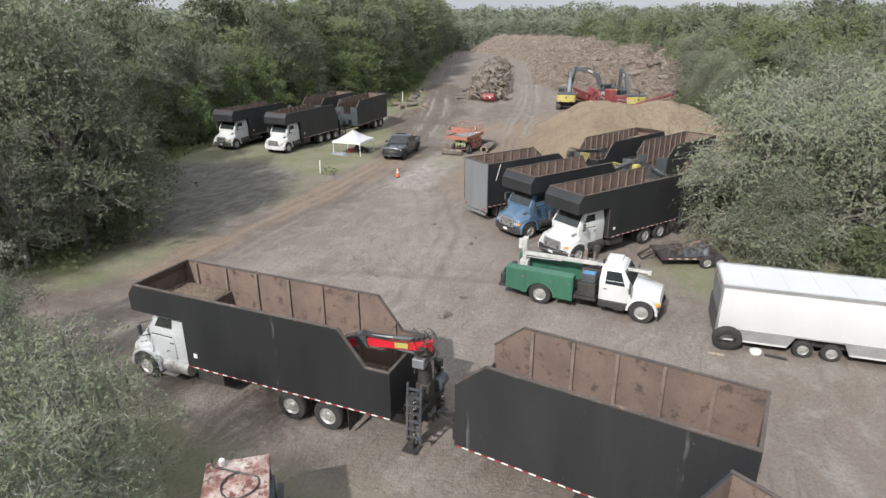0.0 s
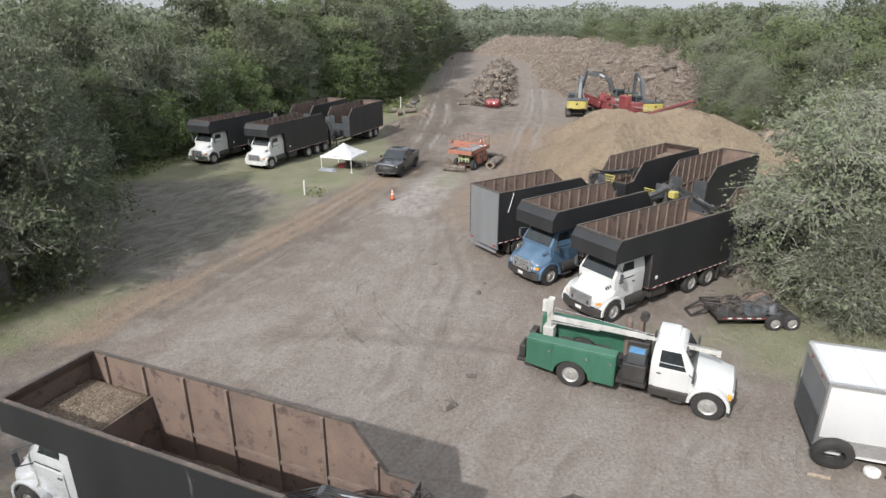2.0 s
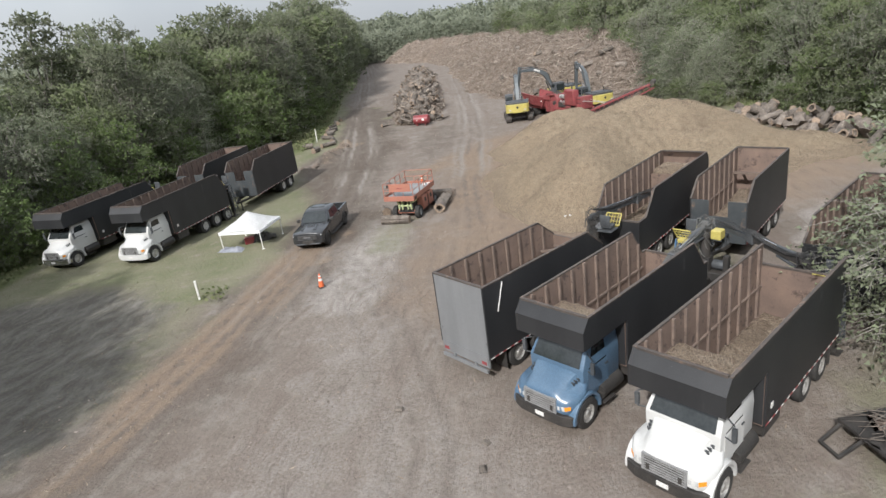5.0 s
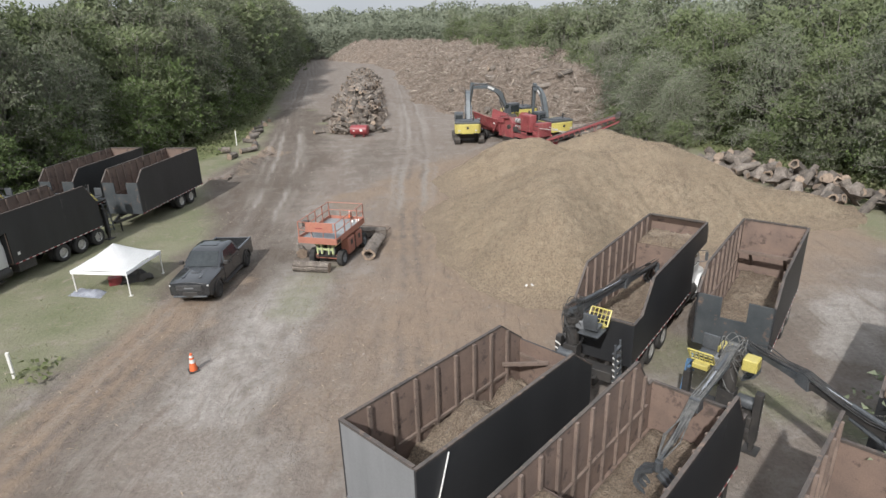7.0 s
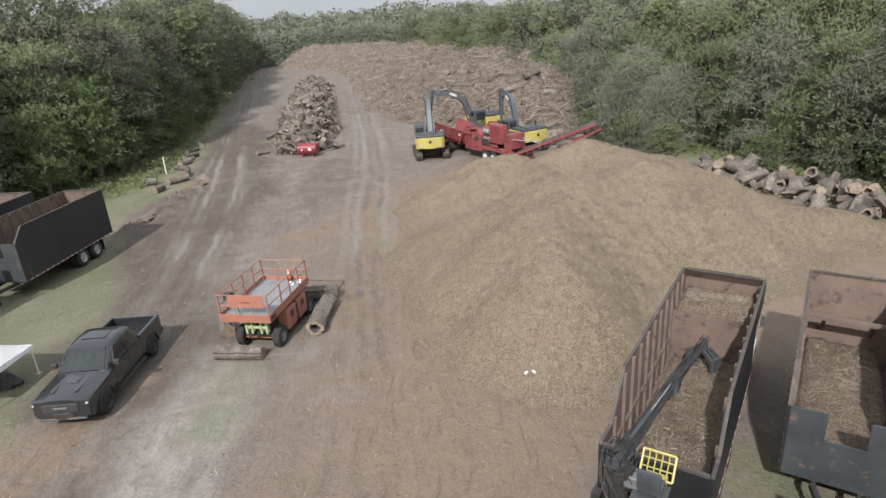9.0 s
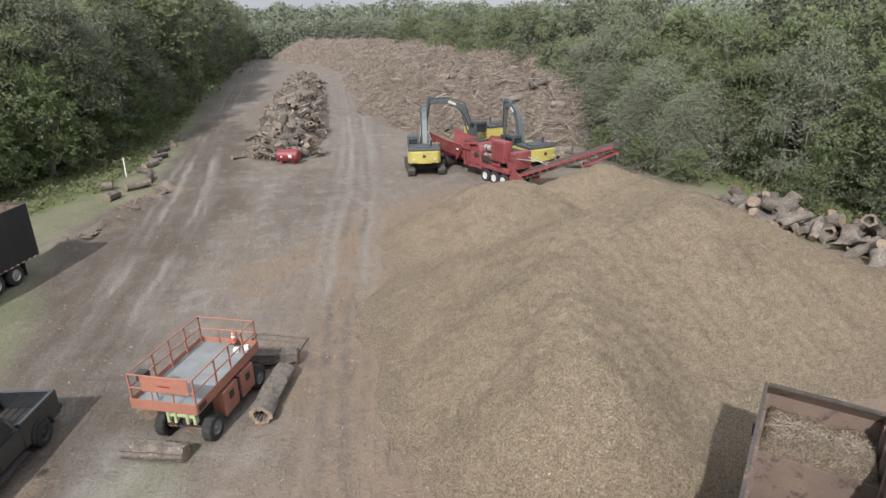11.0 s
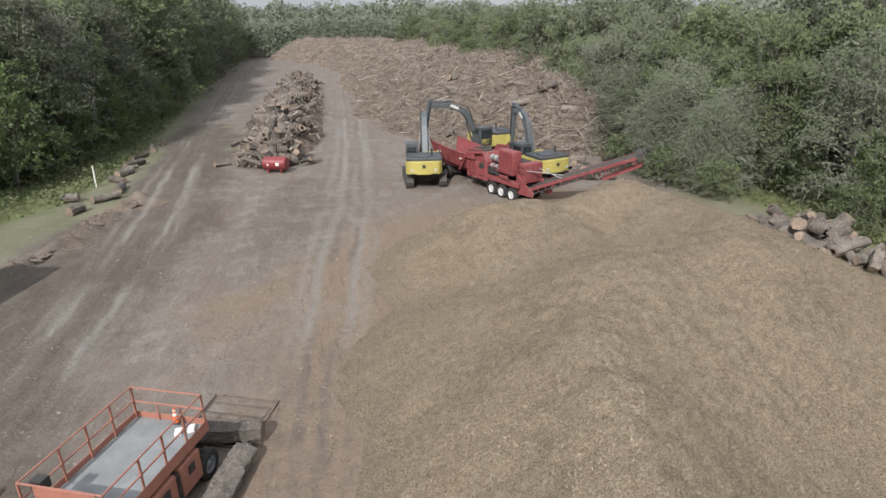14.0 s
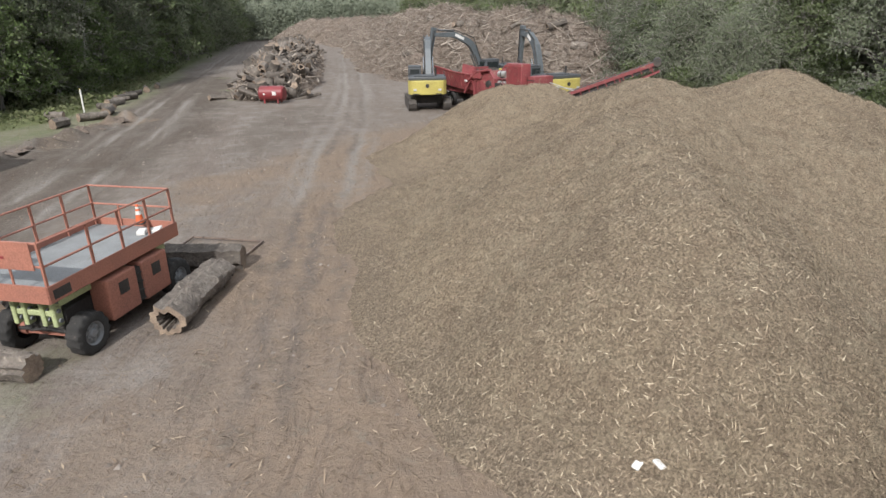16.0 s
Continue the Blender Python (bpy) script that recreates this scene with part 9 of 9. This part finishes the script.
def lumps(count, seed):
    """Small clods and crumbs of earth along the ruts and over the yard."""
    rng = np.random.RandomState(seed)
    x, y = rng.uniform(-15, 16, count), rng.uniform(16, 95, count)
    gr, ch, sa = ground_zones(x, y)
    drift = np.clip(1.6 * fbm(x, y, 2.0, 61), 0.02, 1) * (1 - 0.8 * sa)
    k = (rng.rand(count) < drift * (1 - gr)) & (mulch_height(x, y) < 0.2)
    x, y = x[k], y[k]
    n = len(x)
    s = (0.012 + 0.06 * rng.rand(n) ** 6)[:, None]
    c = np.stack([x, y, ground_height(x, y)], 1)
    a = rng.rand(n) * 6.28
    ring = [c + s * np.stack([np.cos(a + k * 1.5708) * (0.7 + 0.7 * rng.rand(n)), np.sin(a + k * 1.5708) * (0.7 + 0.7 * rng.rand(n)), -0.2 * np.ones(n)], 1) for k in range(4)]
    top = c + s * np.stack([0.4 * rng.normal(size=n), 0.4 * rng.normal(size=n), 0.5 + 0.6 * rng.rand(n)], 1)
    v = np.stack(ring + [top], 1).reshape(-1, 3)
    i = np.arange(n) * 5
    return v, np.concatenate([np.stack([i + q, i + (q + 1) % 4, i + 4], 1) for q in range(4)])


CRUMB = chip_material("earth_crumbs", (0.12, 0.098, 0.082), (0.20, 0.168, 0.142), (0.29, 0.25, 0.215))
v, f = lumps(60000, 77)
tagged(new("dirt_clods", raw_mesh("dirt_clods", v, f, CRUMB)), "crumbs and clods of grey-brown earth on the yard", "dirt", "", "stuff")


def branch_tangle(count, seed):
    """Broken branches lying all ways over the brush heap."""
    rng = np.random.RandomState(seed)
    y = 90 + 165 * rng.rand(count) ** 1.7
    x = rng.uniform(10, 50, count)
    z = brush_height(x, y)
    keep = z > 0.1
    x, y, z = x[keep], y[keep], z[keep]
    n = len(x)
    d = rng.normal(size=(n, 3)) * np.array([1, 1, 0.38])
    d /= np.linalg.norm(d, axis=1)[:, None]
    L = (0.4 + 2.2 * rng.rand(n) ** 2.5)[:, None]
    r = (0.018 + 0.045 * rng.rand(n) ** 3)[:, None] * (0.7 + 0.3 * L)
    u = np.cross(d, rng.normal(size=(n, 3)))
    u /= np.linalg.norm(u, axis=1)[:, None]
    w = np.cross(d, u)
    c = np.stack([x, y, z + 0.05 + 0.22 * rng.normal(size=n)], 1)
    c2 = c + d * L * 0.5 + 0.10 * L * rng.normal(size=(n, 3))
    rings = []
    for p, k in ((c - d * L * 0.5, 1.0), (c + 0.06 * L * rng.normal(size=(n, 3)), 0.8), (c2, 0.35)):
        for a in (0, 2.0944, 4.1888):
            rings.append(p + k * r * (math.cos(a) * u + math.sin(a) * w))
    v = np.stack(rings, 1).reshape(-1, 3)
    i = np.arange(n) * 9
    fs = []
    for s in (0, 3):
        for a in range(3):
            b_ = (a + 1) % 3
            fs.append(np.stack([i + s + a, i + s + b_, i + s + 3 + b_, i + s + 3 + a], 1))
    return v, np.concatenate(fs)


v, f = branch_tangle(62000, 81)
tagged(new("branch_tangle", raw_mesh("branch_tangle", v, f, TWIG)), "grey-brown broken branches tangled over the brush pile", "branches", "", "stuff")

def row_tangle(count, seed):
    """Roots and broken limbs sticking out of the log row."""
    rng = np.random.RandomState(seed)
    y = 98 + 68 * rng.rand(count) ** 1.3
    x = np.interp(y, [101, 110, 128, 150, 162], [7.0, 8.2, 10.3, 13.0, 14.5]) + rng.normal(size=count) * 1.4
    z = windrow_height(x, y)
    k = z > 0
    x, y, z = x[k], y[k], z[k]
    n = len(x)
    d = rng.normal(size=(n, 3)) * np.array([1, 1, 0.7])
    d /= np.linalg.norm(d, axis=1)[:, None]
    u = np.cross(d, rng.normal(size=(n, 3)))
    u /= np.linalg.norm(u, axis=1)[:, None]
    w = np.cross(d, u)
    L, r = (0.4 + 1.5 * rng.rand(n) ** 2)[:, None], (0.03 + 0.09 * rng.rand(n) ** 2)[:, None]
    c = np.stack([x, y, z + 0.15], 1)
    v = np.stack([p + k2 * r * (math.cos(a) * u + math.sin(a) * w) for p, k2 in ((c - d * L / 2, 1.0), (c + d * L / 2, 0.4)) for a in (0, 1.5708, 3.1416, 4.7124)], 1).reshape(-1, 3)
    i = np.arange(n) * 8
    return v, np.concatenate([np.stack([i + a, i + (a + 1) % 4, i + 4 + (a + 1) % 4, i + 4 + a], 1) for a in range(4)])


v, f = row_tangle(2600, 85)
tagged(new("root_tangle", raw_mesh("root_tangle", v, f, TWIG)), "dark roots and broken limbs among the heaped logs", "roots", "", "stuff")
rngc = random.Random(87)
for k in range(38):
    f_ = rngc.random()
    crumpled("earth_clod", place(-6.3 + 3.4 * f_ + rngc.gauss(0, 0.4), 79.5 + 10 * f_ + rngc.gauss(0, 0.4), rngc.uniform(0, 180), 0.12), rngc.uniform(0.3, 1.0), rngc.uniform(0.25, 0.5), rngc.uniform(0.10, 0.28), CLOD, "dark clod of turned earth on the bank", "clod", 130 + 3 * k)["group"] = "clods on the bank"
rngb = random.Random(83)
for k in range(26):
    x, y = rngb.uniform(18, 40), 96 + 70 * rngb.random() ** 1.5
    h = float(brush_height(np.array([x]), np.array([y]))[0])
    if h > 0.5:
        lone("log", LOGS[rngb.randrange(8)], pose(x, y, h - 0.15, rngb.uniform(-25, 25), rngb.uniform(-30, 30), rngb.uniform(0, 360)), "broken log lying in the brush pile", "log", "logs in the brush pile")

# ---------------------------------------------------------------- junk trailer, rusty machine, scraps
def junk_trailer(m):
    t = thing("flatbed_trailer", m, "low rusty flatbed trailer loaded with scrap", "trailer")
    part("deck", fresh(hull_box, 0, 3.3, -0.88, 0.88, 0.46, 0.54), CHASSIS, t)
    for s in (-1, 1):
        part("side_rail", fresh(beam, (0, s * 0.93, 0.48), (3.3, s * 0.93, 0.48), 0.09, 0.16), CHASSIS, t)
        tape(t, 0.2, 2.0, s * 0.975, 0.46)
        for x in (2.3, 3.0):
            wheel(t, x, s * 1.1, 0.36, SMALL_TYRE, SMALL_RIM)
    for x in (2.3, 3.0):
        part("axle", fresh(rod, (x, -1.0, 0.36), (x, 1.0, 0.36), 0.05), CHASSIS, t)
    q = bmesh.new()
    for y in (0.1, 0.85):
        beam(q, (0, y, 0.42), (-0.65, y * 0.9, 0.08), 0.08, 0.08)
    beam(q, (-0.65, 0.06, 0.08), (-0.65, 0.8, 0.08), 0.08, 0.08)
    part("ramp", q, CHASSIS, t, "rusty loading ramp")
    return t


JT = place(11.3, 30.0, 0)
junk_trailer(JT)
o = new("discarded_tyre", SMALL_TYRE)
o.matrix_world = JT @ pose(1.2, 0.45, 0.66, 84, 0, 10)
tagged(o, "worn black tyre thrown on the flatbed trailer", "tyre")
for k, (x, y, w, d, h, ma, lab) in enumerate(((0.8, -0.25, 1.5, 1.1, 0.40, CHASSIS, "black crushed plastic scrap on the flatbed"), (2.0, -0.2, 1.6, 1.3, 0.45, DARK, "dark torn sheeting on the flatbed"), (2.2, 0.45, 1.7, 0.8, 0.55, RUST, "rusty crumpled sheet steel on the flatbed"), (1.2, 0.3, 1.3, 0.8, 0.35, RUST_RIB, "brown bent sheet on the flatbed"))):
    crumpled("scrap_sheet", JT @ pose(x, y, 0.55, 0, 0, 20 - 15 * k), w, d, h, ma, lab, "scrap", 61 + k)


def scrap_rods(m, count, seed):
    """Bent bars and branches thrown across the flatbed."""
    rng = random.Random(seed)
    q = bmesh.new()
    for _ in range(count):
        x, y, a = rng.uniform(0.1, 3.2), rng.uniform(-0.8, 0.8), rng.uniform(0, 6.28)
        L, z = rng.uniform(0.5, 1.6), rng.uniform(0.05, 0.5)
        c, d = Vector((x, y, z)), Vector((math.cos(a) * L / 2, math.sin(a) * L / 2, rng.uniform(-0.15, 0.15)))
        pipe(q, [c - d, c + Vector((0, 0, rng.uniform(0, 0.15))), c + d], rng.uniform(0.008, 0.018), 5)
    o = new("scrap_heap", mesh_of("scrap_heap", q, BARK))
    o.matrix_world = m
    return tagged(o, "tangle of rusty bars and branches on the flatbed", "scrap", "", "stuff")


scrap_rods(JT @ pose(0, 0, 0.55), 55, 67)


def rusty_machine(m):
    t = thing("loader_cab", m, "old machine with a rust-streaked white roof beside the trucks", "machine")
    part("body", soften(fresh(hull_box, -1.3, 0.75, -0.78, 0.78, 0.25, 1.55), 0.05, 2), DARK, t, "", True)
    part("roof", soften(fresh(hull_box, -1.25, 0.72, -0.74, 0.74, 2.05, 2.2), 0.05, 2), RUSTY_WHITE, t, "white roof eaten by rust", True)
    for x in (-1.15, 0.6):
        for s in (-1, 1):
            part("pillar", fresh(hull_box, x - 0.05, x + 0.05, s * 0.62, s * 0.72, 1.55, 2.06), DARK, t)
    for s in (-1, 1):
        part("window", fresh(hull_box, -1.09, 0.54, min(s * 0.66, s * 0.68), max(s * 0.66, s * 0.68), 1.56, 2.04), GLASS, t)
        for x in (-0.95, 0.45):
            wheel(t, x, s * 0.95, 0.43, LIFT_TYRE, LIFT_RIM)
        part("arm", fresh(beam, (-1.1, s * 0.88, 1.5), (0.9, s * 0.88, 1.0), 0.14, 0.2), DARK, t)
    q = bmesh.new()
    pipe(q, [Vector((-0.25 + 0.42 * math.cos(a), -0.1 + 0.42 * math.sin(a), 2.225 + 0.02 * math.sin(2 * a))) for a in np.linspace(0, 5.2, 16)] + [Vector((0.5, 0.55, 2.23)), Vector((0.72, 0.6, 2.3))], 0.02, 6)
    part("hose", q, HOSE, t, "black hose coiled on the roof")
    part("beacon", fresh(rod, (0.55, 0.35, 2.2), (0.55, 0.35, 2.36), 0.07), PVC, t, "pale lamp")
    return t


RUSTY_WHITE = mat("rusted_white_roof", (0.55, 0.50, 0.45), (0.20, 0.085, 0.065), 0.8, 0, 1.6, 14, 0.3, (0.13, 0.055, 0.045), 0.5)
rusty_machine(place(-4.75, 11.1, 104))
for k, (x, y, z) in enumerate(((10.42, 50.80, 0.62), (10.66, 50.69, 0.55))):
    o = new("paper_scrap", mesh_of("paper_scrap", soften(fresh(hull_box, -0.08, 0.08, -0.05, 0.05, 0, 0.04), 0.01, 1), PVC))
    h = float(mulch_height(np.array([x]), np.array([y]))[0])
    o.matrix_world = pose(x, y, h - 0.01, 10, -12, 30 + 70 * k)
    tagged(o, "white scrap of packaging on the mulch", "scrap")
for k, (x, y, r) in enumerate(((0.95, 25.4, 0.13), (0.08, 23.6, 0.2), (1.58, 32.5, 0.12), (1.9, 33.6, 0.1), (-0.6, 36.2, 0.12))):
    crumpled("bark_scrap", place(x, y, 40 * k, 0.03), r * 3, r * 2, r, BARK, "dark scrap of bark on the dirt", "bark", 90 + 3 * k)


# ---------------------------------------------------------------- grass and weeds
def weeds(count, box, lo, hi, seed, dens):
    rng = np.random.RandomState(seed)
    x, y = rng.uniform(box[0], box[1], count), rng.uniform(box[2], box[3], count)
    k = rng.rand(count) < dens(x, y)
    x, y = x[k], y[k]
    n = len(x)
    z = ground_height(x, y)
    c = np.stack([x, y, z - 0.02], 1)
    h = (lo + (hi - lo) * rng.rand(n) ** 2)[:, None]
    a = rng.rand(n) * 6.28
    side = np.stack([np.cos(a), np.sin(a), np.zeros(n)], 1) * (0.015 + 0.05 * h)
    tip = c + np.stack([rng.normal(size=n) * 0.3, rng.normal(size=n) * 0.3, np.ones(n)], 1) * h
    mid = (c + tip) / 2 + np.array([0, 0, 0.1]) * h
    v = np.stack([c - side, c + side, mid + side * 0.8, mid - side * 0.8, tip], 1).reshape(-1, 3)
    i = np.arange(n) * 5
    return v, np.concatenate([np.stack([i, i + 1, i + 2], 1), np.stack([i, i + 2, i + 3], 1), np.stack([i + 3, i + 2, i + 4], 1)])


def undergrowth(count, seed):
    """Leafy weeds, knee-high, in drifts."""
    rng = np.random.RandomState(seed)
    x, y = rng.uniform(-32, 45, count), rng.uniform(26, 140, count)
    drift = fbm(x, y, 2.2, 95)
    k = rng.rand(count) < verge(x, y) * np.clip(0.55 + 0.5 * drift, 0.05, 1)
    x, y, drift = x[k], y[k], drift[k]
    h = np.clip(0.45 + 0.5 * drift, 0.08, 1.3) * rng.rand(len(x)) ** 0.7
    p = np.stack([x, y, ground_height(x, y) + h], 1)
    return leaf_cards(p, np.tile([0, 0, 1.0], (len(x), 1)) + 0.4 * rng.normal(size=(len(x), 3)), 0.21, rng)


v, f = undergrowth(260000, 91)
tagged(new("tall_weeds", raw_mesh("tall_weeds", v, f, WEED)), "leafy green weeds along the wood's edge", "weeds", "", "stuff")
v, f = weeds(110000, (-32, 40, 8, 100), 0.04, 0.13, 92, lambda x, y: 0.55 * ground_zones(x, y)[0] ** 1.5)
tagged(new("thin_grass", raw_mesh("thin_grass", v, f, GRASS)), "short dry grass on the yard's margins", "grass", "", "stuff")
